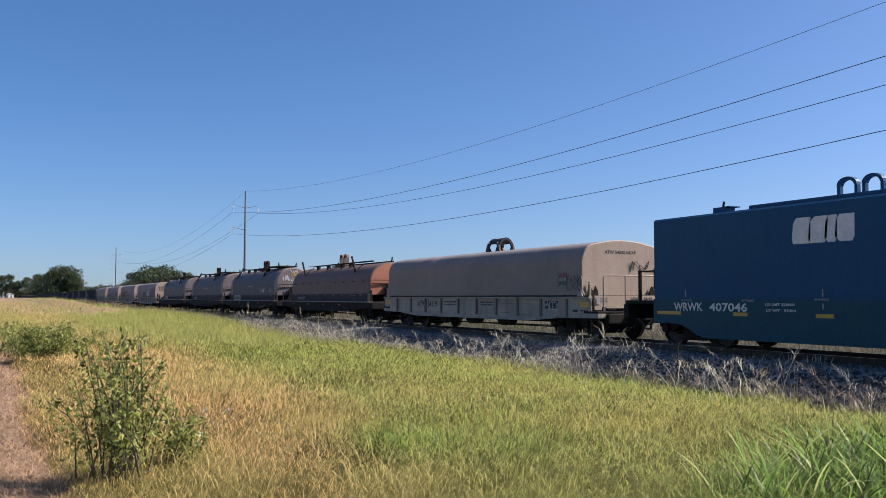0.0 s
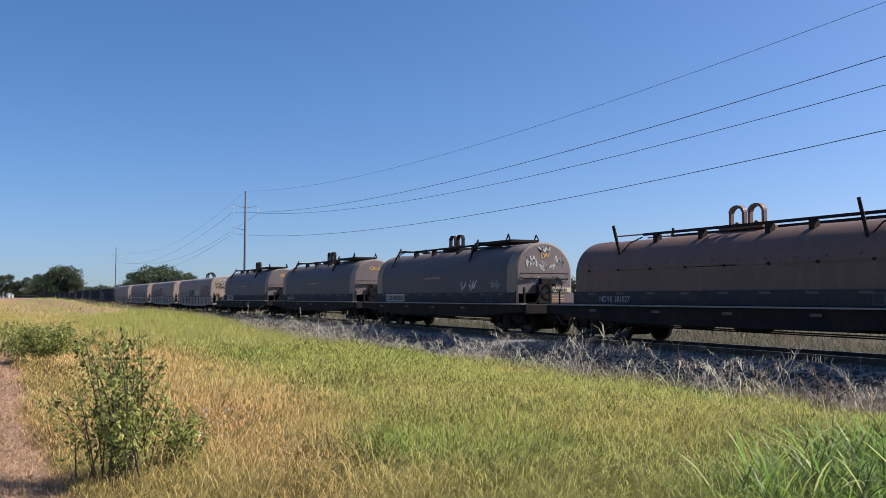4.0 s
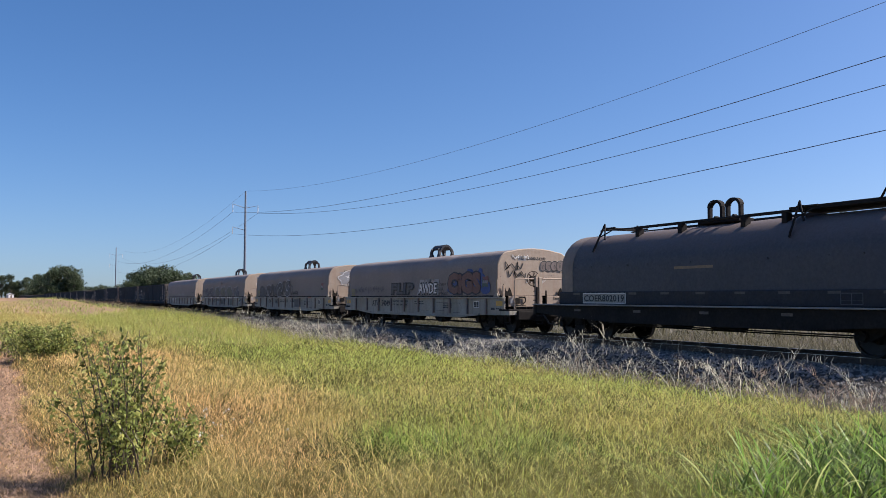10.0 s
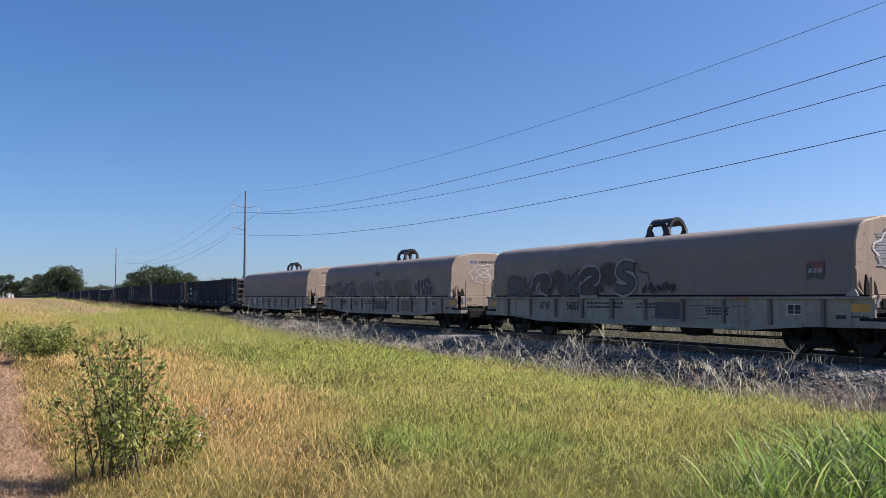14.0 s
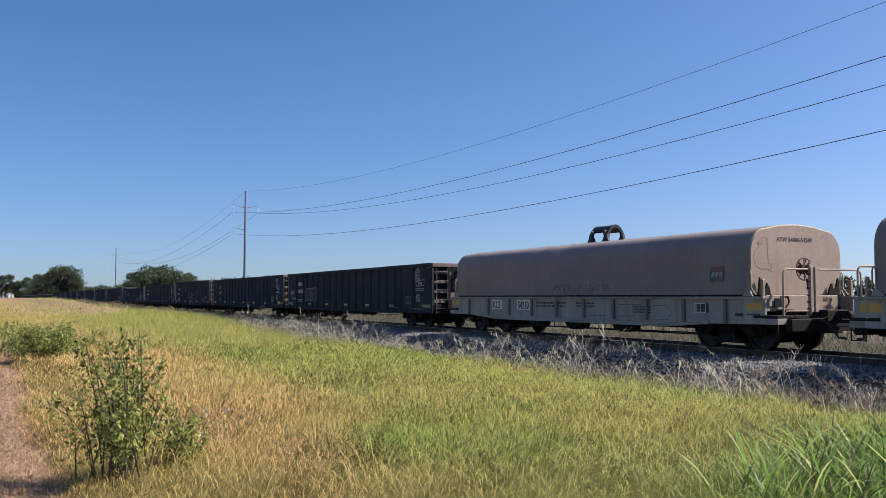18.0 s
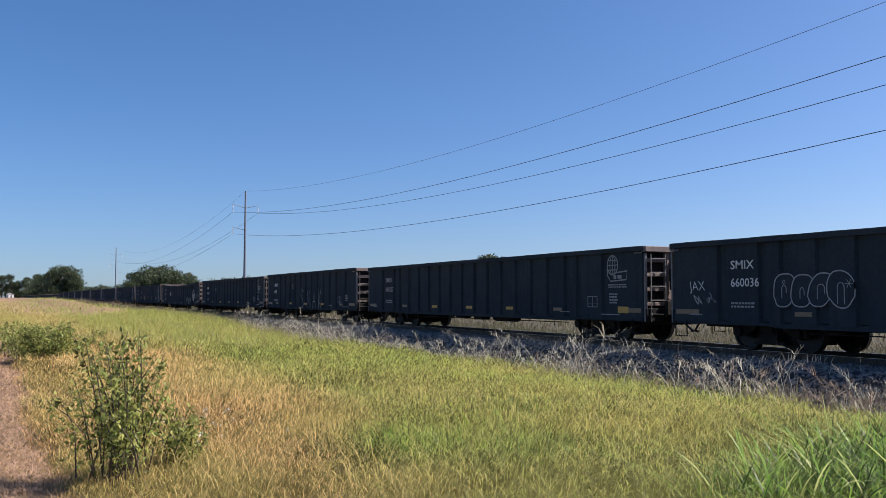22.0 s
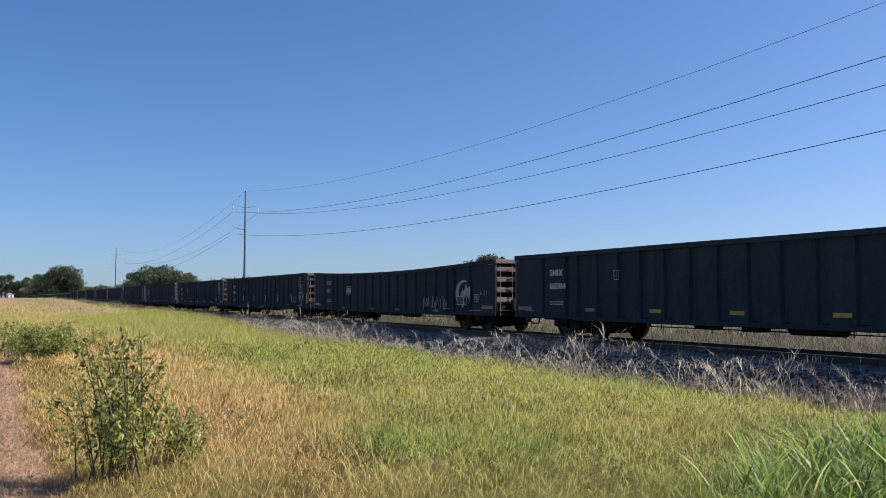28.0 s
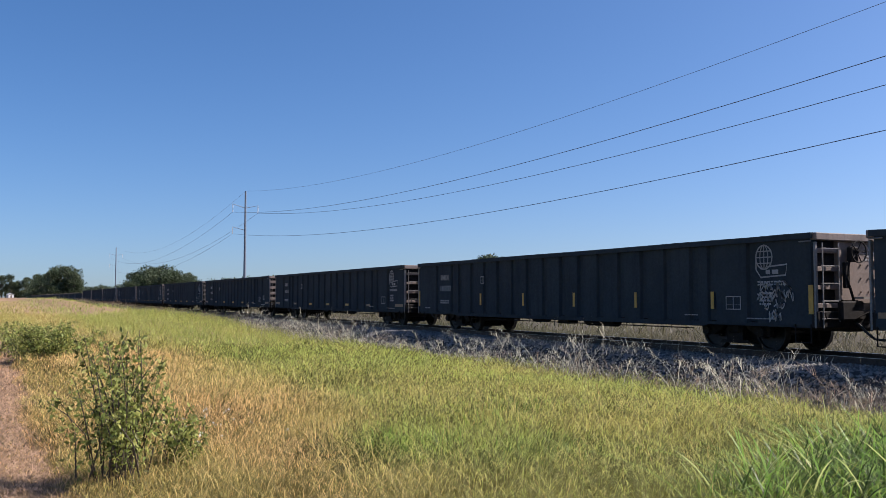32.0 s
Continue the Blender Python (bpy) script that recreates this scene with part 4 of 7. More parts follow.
def blue_coil_car():
    car = tagged(new("covered_coil_car"), "navy blue covered coil car with flat tall sides", "freight car", "cars of the train")
    H = 6.3
    f = Form().prism([(-1.56, 1.18), (-1.56, 3.30), (-1.50, 3.35), (1.50, 3.35), (1.56, 3.30), (1.56, 1.18)], -H, H, 6, True, True)
    part("hood", f, BLUE, car)
    part("roof_ridge", Form().box(-3.1, 5.2, -1.40, 1.40, 3.35, 3.45, 0.02), BLUE, car)
    for s in (-1, 1):
        f = Form().across([(-6.34, 1.24), (6.34, 1.24), (6.34, 0.62), (5.4, 0.60), (5.1, 0.52), (4.8, 0.38), (4.5, 0.27), (-4.5, 0.27), (-4.8, 0.38), (-5.1, 0.52), (-5.4, 0.60), (-6.34, 0.62)], s * 1.50, s * 1.57)
        part("side_sill", f, TEAL, car, "dark teal lower side")
        for x, l in ((-5.74, 0.6), (-3.25, 0.3), (-0.86, 0.3), (1.3, 0.3), (3.6, 0.3), (5.74, 0.6)):
            part("reflector", Form().box(x - 0.75 * l, x + 0.75 * l, s * 1.57, s * 1.574, 0.84, 0.925), YELLOW, car)
        part("buffer_beam", Form().box(s * 7.5, s * 7.7, -1.5, 1.5, 0.7, 1.1, 0.02), FRAME, car)
        part("end_deck", Form().box(s * 6.3, s * 7.6, -1.5, 1.5, 1.1, 1.2, 0.01), FRAME, car)
        for y in (-1.42, 1.42):
            part("handrail", Form().tube([(s * 7.12, y, 1.12), (s * 7.12, y, 1.99), (s * 6.32, y, 2.0)], 0.02, 6), FRAME, car)
            part("handrail_post", Form().box(s * 7.02, s * 7.10, y - 0.035, y + 0.035, 1.12, 2.03, 0.01), FRAME, car)
            part("hood_bracket", Form().box(s * 6.30, s * 6.44, y - 0.06, y + 0.06, 1.5, 2.06, 0.01), FRAME, car)
        part("end_rail", Form().bar((s * 7.12, -1.42, 1.99), (s * 7.12, 1.42, 1.99), 0.02, sides=6), FRAME, car)
        for y in (-1.5, 1.5):
            st = Form().tube([(s * 7.1, y, 0.6), (s * 7.1, y, 0.3), (s * 7.5, y, 0.3), (s * 7.5, y, 0.6)], 0.018, 5)
            part("stirrup_step", st, FRAME, car)
    part("roof_vent", Form().box(-4.53, -4.12, -1.15, -0.8, 3.35, 3.53, 0.01).box(-4.15, -3.95, -1.15, -0.8, 3.51, 3.535), BLUE, car)
    part("vent_handle", Form().bar((-4.33, -1.0, 3.52), (-4.29, -1.0, 3.68), 0.03, sides=6), FRAME, car)
    part("centre_sill", Form().box(-7.5, 7.5, -0.4, 0.4, 0.45, 1.0, 0.02), FRAME, car)
    bail(car, -1.12, 3.48, BLUE, "round")
    part("bail_frame", Form().across([(-2.1, 3.44), (-0.15, 3.44), (-0.45, 3.58), (-1.8, 3.58)], -0.3, 0.3), BLUE, car)
    # the lessor's mark as plain slanted shapes
    f = Form()
    for x, w, low, high in ((-1.66, 0.42, 0.0, 0.1), (-1.22, 0.40, 0.0, 0.16), (-0.80, 0.24, 0.06, 0.1), (-0.54, 0.40, 0.1, 0.1)):
        f.across([(x + low, 2.45), (x + w, 2.45), (x + w + 0.05, 2.55), (x + w + high * 0.6, 3.02), (x + high, 3.02), (x + 0.01, 2.9), (x - 0.03, 2.55)], -1.56, -1.565)
    part("company_mark", f, WHITE, car, "white company mark")
    for x in (-5.1, -0.90):
        for z0, z1 in ((1.30, 1.46), (1.03, 1.15)):
            part("lifting_mark", Form().box(x - 0.015, x + 0.015, -1.57, -1.574, z0, z1), FADED, car)
    for text, x in (("40-90 INCH", -5.25), ("40-72 INCH", -3.2), ("40-84 INCH", -1.12)):
        words(text, 0.075, FADED, car, (x, -1.58, 1.18 if x < -1.5 else 1.21), bold=0.001)
    fitted("WRWK", -5.53, -4.48, 0.94, 1.15, -1.58, WHITE, car, 0.02)
    fitted("407046", -4.25, -3.02, 0.94, 1.15, -1.58, WHITE, car, 0.02)
    fitted("LD LMT 228600", -2.47, -1.64, 1.09, 1.15, -1.58, WHITE, car, 0.015)
    fitted("LT WT   57400", -2.44, -1.61, 0.955, 1.015, -1.58, WHITE, car, 0.015)
    trucks(car, 5.5)
    couplers(car, 7.65, 8.2)
    return car


def gondola(name, half, top, label, ends="plate", sag=0.0, upright=False):
    car = tagged(new(name), label, "gondola car", "cars of the train")
    rungs = {}
    for s in (-1, 1):
        f = Form()
        n_seg = 28
        v = []
        for i in range(n_seg + 1):
            x = -half + 2 * half * i / n_seg
            d = 0.010 * noise.noise((x * 0.6, s * 2.0, half)) + 0.006 * noise.noise((x * 2.1, s, 3.0))
            g = sag * (1 - (x / half) ** 2)
            v += [(x, s * (1.42 + d), 0.72), (x, s * (1.42 + 1.5 * d), 1.7), (x, s * (1.42 + d), top - 0.1 - g),
                  (x, s * 1.37, top - 0.1 - g), (x, s * 1.37, 0.72)]
        f.add(v, [(5 * i + j, 5 * i + 5 + j, 5 * i + 5 + (j + 1) % 5, 5 * i + (j + 1) % 5) for i in range(n_seg) for j in range(5)])
        wall = part("side_wall", f, BLACK, car)
        f = Form()
        v = []
        for i in range(25):
            x = -half - 0.02 + (2 * half + 0.04) * i / 24
            d, e = 0.012 * noise.noise((x * 0.9, s * 5.0, top)), 0.03 * noise.noise((x * 0.5, s * 7.0, half))
            d -= sag * (1 - (x / half) ** 2)
            v += [(x, s * (1.40 + e), top - 0.13 + d), (x, s * (1.57 + e), top - 0.13 + d), (x, s * (1.57 + e), top + d), (x, s * (1.40 + e), top + d)]
        f.add(v, [(4 * i + j, 4 * i + 4 + j, 4 * i + 4 + (j + 1) % 4, 4 * i + (j + 1) % 4) for i in range(24) for j in range(4)] + [(0, 1, 2, 3), (99, 98, 97, 96)])
        part("top_chord", f, BLACK, car)
        f = Form().across([(-half, 0.70), (half, 0.70), (half, 0.62), (half - 3.2, 0.62), (half - 3.4, 0.58), (-half + 3.4, 0.58), (-half + 3.2, 0.62), (-half, 0.62)], s * 1.42, s * 1.475)
        part("side_sill", f, BLACK, car)
        # pressed side panels, each a shallow hat, with dark grooves between them
        cuts = [0.49 + 0.98 * k for k in range(7)] + [7.0, 8.3] if half > 9 else [0.0, 1.03, 2.06, 3.1, 4.12, 5.15, 6.6]
        cuts = sorted({-q for q in cuts} | set(cuts))
        rng = random.Random(int(half * 10 + top * 100))
        for x0, x1 in zip([-half] + cuts, cuts + [half]):
            x0, x1, o = x0 + (0.11 if x0 > -half else 0.0), x1 - (0.11 if x1 < half else 0.0), 1.50 + rng.uniform(-0.008, 0.006)
            n_c, w = 4, x1 - x0 - 0.1
            v = []
            for i in range(n_c + 1):
                x = x0 + 0.05 + w * i / n_c
                bow = rng.uniform(-0.008, 0.005)
                hi = top - 0.1 - sag * (1 - (x / half) ** 2)
                v += [(x, s * (o + 0.4 * bow), 0.665), (x, s * (o + bow), 1.6), (x, s * (o + 0.3 * bow), hi)]
            k = len(v)
            hi0, hi1 = top - 0.1 - sag * (1 - (x0 / half) ** 2), top - 0.1 - sag * (1 - (x1 / half) ** 2)
            v += [(x0, s * 1.40, 0.665), (x0, s * 1.40, hi0), (x1, s * 1.40, 0.665), (x1, s * 1.40, hi1)]
            fc = [(3 * i + q, 3 * i + 3 + q, 3 * i + 4 + q, 3 * i + 1 + q) for i in range(n_c) for q in (0, 1)]
            fc += [(k, 0, 1, 2, k + 1), (3 * n_c + 2, 3 * n_c + 1, 3 * n_c, k + 2, k + 3)]
            part("side_panel", Form().add(v, fc), BLACK, wall)
        if sag:
            for x, m in ((-5.44, SMUDGE), (-1.52, SMUDGE), (1.45, SMUDGE), (5.3, DULL_YELLOW)):
                part("reflector", Form().box(x - 0.23, x + 0.23, s * 1.50, s * 1.516, 0.70, 0.80), m, wall)
        for i in () if sag else (-2, -1, 0, 1, 2):
            x = 2.94 * i
            if upright:
                part("reflector", Form().box(x + 1.1, x + 1.2, s * 1.50, s * 1.516, 1.0, 1.42), GOLD, wall)
            else:
                part("reflector", Form().box(x - 0.23, x + 0.23, s * 1.50, s * 1.516, 0.86, 0.96), DULL_YELLOW if i in (-2, 2) else GOLD, wall)
        for e in (-1, 1):
            if upright:
                part("reflector", Form().box(e * (half - 0.12), e * half, s * 1.50, s * 1.516, 0.92, 1.55), GOLD, wall)
            else:
                part("reflector", Form().box(e * (half - 0.95), e * (half - 0.12), s * 1.50, s * 1.516, 0.86, 0.98), DULL_YELLOW, wall)
        # ladder at each corner, of pale worn steel
        for e in (-1, 1):
            ladder = part("end_ladder", Form().box(e * (half + 0.02), e * (half + 0.07), s * 1.43, s * 1.51, 0.62, top - 0.2, 0.008), SILVER, car, "worn pale steel ladder")
            part("stile", Form().bar((e * (half + 0.12), s * 1.34, 0.62), (e * (half + 0.12), s * 1.34, top - 0.22), 0.016, sides=5), SILVER, ladder)
            part("stile", Form().bar((e * (half + 0.12), s * 0.84, 0.75), (e * (half + 0.12), s * 0.84, top - 0.22), 0.016, sides=5), SILVER, ladder)
            for i in range(5):
                z = 0.82 + 0.38 * i
                part("rung", rungs[s, e, i] if (s, e, i) in rungs else rungs.setdefault((s, e, i), Form().bar((e * (half + 0.12), s * 1.38, z), (e * (half + 0.12), s * 0.82, z), 0.015, sides=5).mesh("rung", SILVER)), None, ladder)
            part("grab_iron", Form().bar((e * (half - 0.3), s * 1.57, top - 0.18), (e * (half + 0.02), s * 1.57, top - 0.18), 0.016, sides=5), SILVER, ladder)
            st = Form().tube([(e * (half - 0.5), s * 1.5, 0.7), (e * (half - 0.5), s * 1.5, 0.3), (e * (half - 0.08), s * 1.5, 0.3), (e * (half - 0.08), s * 1.5, 0.7)], 0.018, 5)
            part("stirrup_step", st, FRAME, car)
    part("floor", Form().box(-half + 0.2, half - 0.2, -1.35, 1.35, 0.98, 1.06), END_GREY, car)
    part("centre_sill", Form().box(-half, half, -0.4, 0.4, 0.52, 0.98, 0.02), FRAME, car)
    for i in range(6):
        x = -half * 0.6 + half * 0.24 * i
        part("cross_bearer", Form().across([(x - 0.06, 0.62), (x + 0.06, 0.62), (x + 0.06, 0.98), (x - 0.06, 0.98)], -1.42, 1.42), FRAME, car)
    for name, f in (("air_reservoir", Form().bar((1.2, -1.0, 0.62), (2.6, -1.0, 0.62), 0.2, sides=12)), ("brake_cylinder", Form().bar((-2.0, -0.9, 0.6), (-1.2, -0.9, 0.6), 0.15, sides=12))):
        f.smooth = True
        part(name, f, FRAME, car)
    part("brake_valve", Form().box(-0.2, 0.4, -1.2, -0.8, 0.45, 0.8, 0.03), FRAME, car)
    part("brake_rod", Form().bar((-half * 0.6, -1.2, 0.48), (half * 0.6, -1.2, 0.5), 0.016, sides=5).bar((-3, -1.25, 0.44), (-3, -1.25, 0.7), 0.014, sides=4).bar((3, -1.25, 0.44), (3, -1.25, 0.7), 0.014, sides=4), FRAME, car)
    for e in (-1, 1):
        # near-black sheet: the shade of the recessed end is put into its colour
        part("end_recess", Form().box(e * (half - 0.16), e * (half - 0.10), -1.46, 1.46, 0.98, top - 0.08), FRAME, car)
        f = Form()
        if ends == "ribs":
            for i in range(4):
                z = 1.12 + 0.36 * i
                f.prism([(-1.44, z), (-1.44, z + 0.17), (1.44, z + 0.17), (1.44, z)], e * (half - 0.12), e * (half + 0.06), 1)
            f.box(e * (half - 0.12), e * (half + 0.10), -0.09, 0.09, 1.0, top - 0.15, 0.01)
        else:
            f.box(e * (half - 0.10), e * half, -0.72, 0.66, 1.22, top - 0.1)
            f.box(e * (half - 0.10), e * half, -0.1, 0.66, 0.9, 1.22)
            for y in (-0.68, 0.62):
                f.box(e * half, e * (half + 0.04), y - 0.04, y + 0.04, 1.22, top - 0.15, 0.01)
            for i in range(3):
                for y in (0.0, 0.25, 0.5):
                    f.bar((e * half, y, 1.4 + 0.3 * i), (e * (half + 0.03), y, 1.4 + 0.3 * i), 0.022, sides=6)
        part("end_wall", f, {"plate": END_PLATE, "ribs": END_GREY, "plain": TROUGH}[ends], car, "grimy steel end wall")
        part("end_chord", Form().box(e * (half - 0.06), e * (half + 0.12), -1.52, 1.52, top - 0.16, top - 0.0, 0.015), END_GREY, car)
        part("end_sill", Form().box(e * (half - 0.1), e * (half + 0.1), -1.5, 1.5, 0.62, 0.98, 0.02).box(e * (half + 0.1), e * (half + 0.2), -0.35, 0.35, 0.6, 1.0, 0.02), FRAME, car)
        for i in range(4):
            z = 1.05 + 0.40 * i
            for y in (-1.06, 1.06):
                part("end_pocket", Form().box(e * (half - 0.12), e * (half + 0.0), y - 0.33, y + 0.33, z, z + 0.1, 0.01), END_GREY, car)
        part("end_platform", Form().box(e * (half + 0.05), e * (half + 0.34), -0.35, 1.0, 1.25, 1.29), DECK, car)
    part("brake_housing", Form().box(half + 0.05, half + 0.18, -0.52, -0.26, top - 0.62, top - 0.28, 0.05), FRAME, car)
    part("bell_crank", Form().box(half + 0.05, half + 0.14, -0.66, -0.5, top - 1.2, top - 0.62, 0.05), FRAME, car)
    part("brake_chain", Form().tube([(half + 0.12, -0.5, top - 0.6), (half + 0.13, -0.62, 1.7), (half + 0.14, -0.5, 1.45), (half + 0.12, -0.38, 1.2), (half + 0.12, -0.36, 0.95)], 0.03, 5), FRAME, car)
    brake_wheel(car, half + 0.26, -0.36, top - 0.40, FRAME, 1, 0.24)
    part("end_beam_gear", Form().box(half + 0.1, half + 0.24, -0.9, -0.2, 0.78, 1.2, 0.04).box(half + 0.1, half + 0.2, 0.2, 1.2, 0.7, 0.95, 0.03), FRAME, car)
    trucks(car, half - 2.75)
    couplers(car, half + 0.1, half + 0.74)
    return car


def globe_mark(car, x, z, y=-1.6):
    """The owner's mark: a ringed globe over a slanted plate, as plain strokes."""
    f = Form()
    r = 0.24

    def stroke(pts, w=0.035):
        g = scrawl(pts, w)
        f.add([(px, y, pz) for px, _, pz in g.v], g.f)
    ring = [(x + r * math.cos(k * math.pi / 10), z + 1.15 * r * math.sin(k * math.pi / 10)) for k in range(21)]
    stroke(ring)
    stroke([(x + 0.5 * r * math.cos(k * math.pi / 8), z + 1.15 * r * math.sin(k * math.pi / 8)) for k in range(17)], 0.025)
    stroke([(x, z - 1.15 * r), (x, z + 1.15 * r)], 0.025)
    for q in (-0.5, 0.0, 0.5):
        h = r * math.sqrt(1 - q * q)
        stroke([(x - h, z + q * r * 1.15), (x + h, z + q * r * 1.15)], 0.025)
    stroke([(x - r, z), (x - r, z - 0.28), (x - 0.1, z - 0.46), (x + 0.62, z - 0.42), (x + 0.66, z - 0.18), (x + 0.1, z - 0.22)])
    tag_bars(f, x + 0.05, z - 0.39, 0.5, 0.10, y, 1, 3)
    tag_bars(f, x - 0.2, z - 0.58, 0.85, 0.035, y, 2, 5)
    return part("owner_mark", f, FADED, car, "pale globe-shaped owner's mark")


def small_plate(car, x, z, y=-1.58, w=0.36, h=0.30, material=None):
    f = Form()
    for a, b2, c2, d in ((x, x + w, z, z + 0.02), (x, x + w, z + h - 0.02, z + h), (x, x + 0.02, z, z + h), (x + w - 0.02, x + w, z, z + h), (x + w * 0.48, x + w * 0.52, z, z + h), (x, x + w, z + h * 0.35, z + h * 0.37)):
        f.box(a, b2, y, y - 0.004, c2, d)
    return part("test_plate", f, material or FADED, car)


def graffiti(car, x, z, w, h, y, material, seed, width=0.05, name="graffiti"):
    """Looping spray-painted strokes that spell nothing."""
    r = random.Random(seed)
    f = Form()
    k = max(3, int(w / (h * 0.75)))
    for i in range(k):
        cx, cw = x + w * (i + 0.5) / k, 0.62 * w / k
        at = [Vector((cx + cw * r.uniform(-1, 1), 0, z + h * (r.uniform(0.0, 0.35) if j % 2 else r.uniform(0.6, 1.0)))) for j in range(r.choice((4, 5, 6, 7)))]
        pts = []
        for j in range(len(at) - 1):
            p0, p1, p2, p3 = at[max(j - 1, 0)], at[j], at[j + 1], at[min(j + 2, len(at) - 1)]
            for q in range(5):
                u = q / 5
                c = 0.5 * (2 * p1 + (p2 - p0) * u + (2 * p0 - 5 * p1 + 4 * p2 - p3) * u * u + (3 * p1 - p0 - 3 * p2 + p3) * u ** 3)
                pts.append((c.x, c.z))
        g = scrawl(pts, width * r.uniform(0.7, 1.2))
        f.add([(px, y - 0.001 * i, pz) for px, _, pz in g.v], g.f)
    return part(name, f, material, car, "spray-painted scrawl")


def rounded(at, n=5):
    """A smooth curve through (x, z) points."""
    at, pts = [Vector((p, 0, v)) for p, v in at], []
    for j in range(len(at) - 1):
        p0, p1, p2, p3 = at[max(j - 1, 0)], at[j], at[j + 1], at[min(j + 2, len(at) - 1)]
        for k in range(n + (j == len(at) - 2)):
            u = k / n
            c = 0.5 * (2 * p1 + (p2 - p0) * u + (2 * p0 - 5 * p1 + 4 * p2 - p3) * u * u + (3 * p1 - p0 - 3 * p2 + p3) * u ** 3)
            pts.append((c.x, c.z))
    return pts


def strokes(car, lines, width, y, material, lab, name="graffiti"):
    f = Form()
    for i, pts in enumerate(lines):
        g = scrawl(pts, width)
        f.add([(p, y - 0.0006 * i - 0.00006 * k, v) for k, (p, _, v) in enumerate(g.v)], g.f)
    return part(name, f, material, car, lab)


TRAIN = []          # (car, middle of the car along the train)
car = blue_coil_car()
TRAIN.append((car, 114.62))
car = tan_coil_car("covered_coil_car", "faded tan covered coil car with rounded hood and sunlit end", 1)
for text, x in (("ATW", -4.44), ("54119", -3.46)):
    words(text, 0.35, INK, car, (x, -1.5, 0.90), bold=0.008)
for x in (-5.0, -3.55, -2.1):
    part("number_panel", Form().box(x, x + 1.3, -1.49, -1.494, 0.72, 1.22), PALE_PANEL, car)
words("ATW 54000-54249", 0.15, INK, car, (7.374, -0.67, 2.62), (90, 0, 90), bold=0.002)
part("stencil", tag_bars(Form(), 0.76, 1.06, 0.36, 0.025, 0, 2, 3), END_GREY, car, "small worn stencilled lines").matrix_basis = pose(7.474, 0, 0, 0, 0, 90)
words("54119", 0.13, INK, car, (7.476, 0.74, 1.19), (90, 0, 90), bold=0.002)
ob = graffiti(car, -0.45, -0.25, 0.9, 0.45, 0, INK, 90, 0.025)
ob.matrix_basis = pose(7.386, 0.55, 2.25, 0, 0, 90)
strokes(car, [rounded([(6.72, 1.98), (6.6, 1.7), (6.72, 1.5), (6.9, 1.6), (6.86, 1.85), (6.78, 1.7)]), rounded([(6.98, 1.95), (7.12, 1.78), (6.98, 1.62), (7.1, 1.5)]), rounded([(7.2, 2.0), (7.16, 1.6), (7.3, 1.5), (7.34, 1.9), (7.2, 1.75), (7.34, 1.62)])], 0.03, -1.556, SMUDGE, "thin loose spray-painted loops")
lead_tan = car
small_plate(car, 5.55, 0.90, -1.495, 0.4, 0.24, WHITE)
f = Form()
tag_bars(f, -2.0, 1.08, 1.1, 0.06, -1.495, 2, 1)
tag_bars(f, 1.0, 1.08, 0.9, 0.05, -1.49, 2, 2)
tag_bars(f, 5.3, 1.08, 0.8, 0.09, -1.49, 2, 3)
part("stencil", f, INK, car, "small dark stencilled lines")
TRAIN.append((car, 97.6))
tan = []
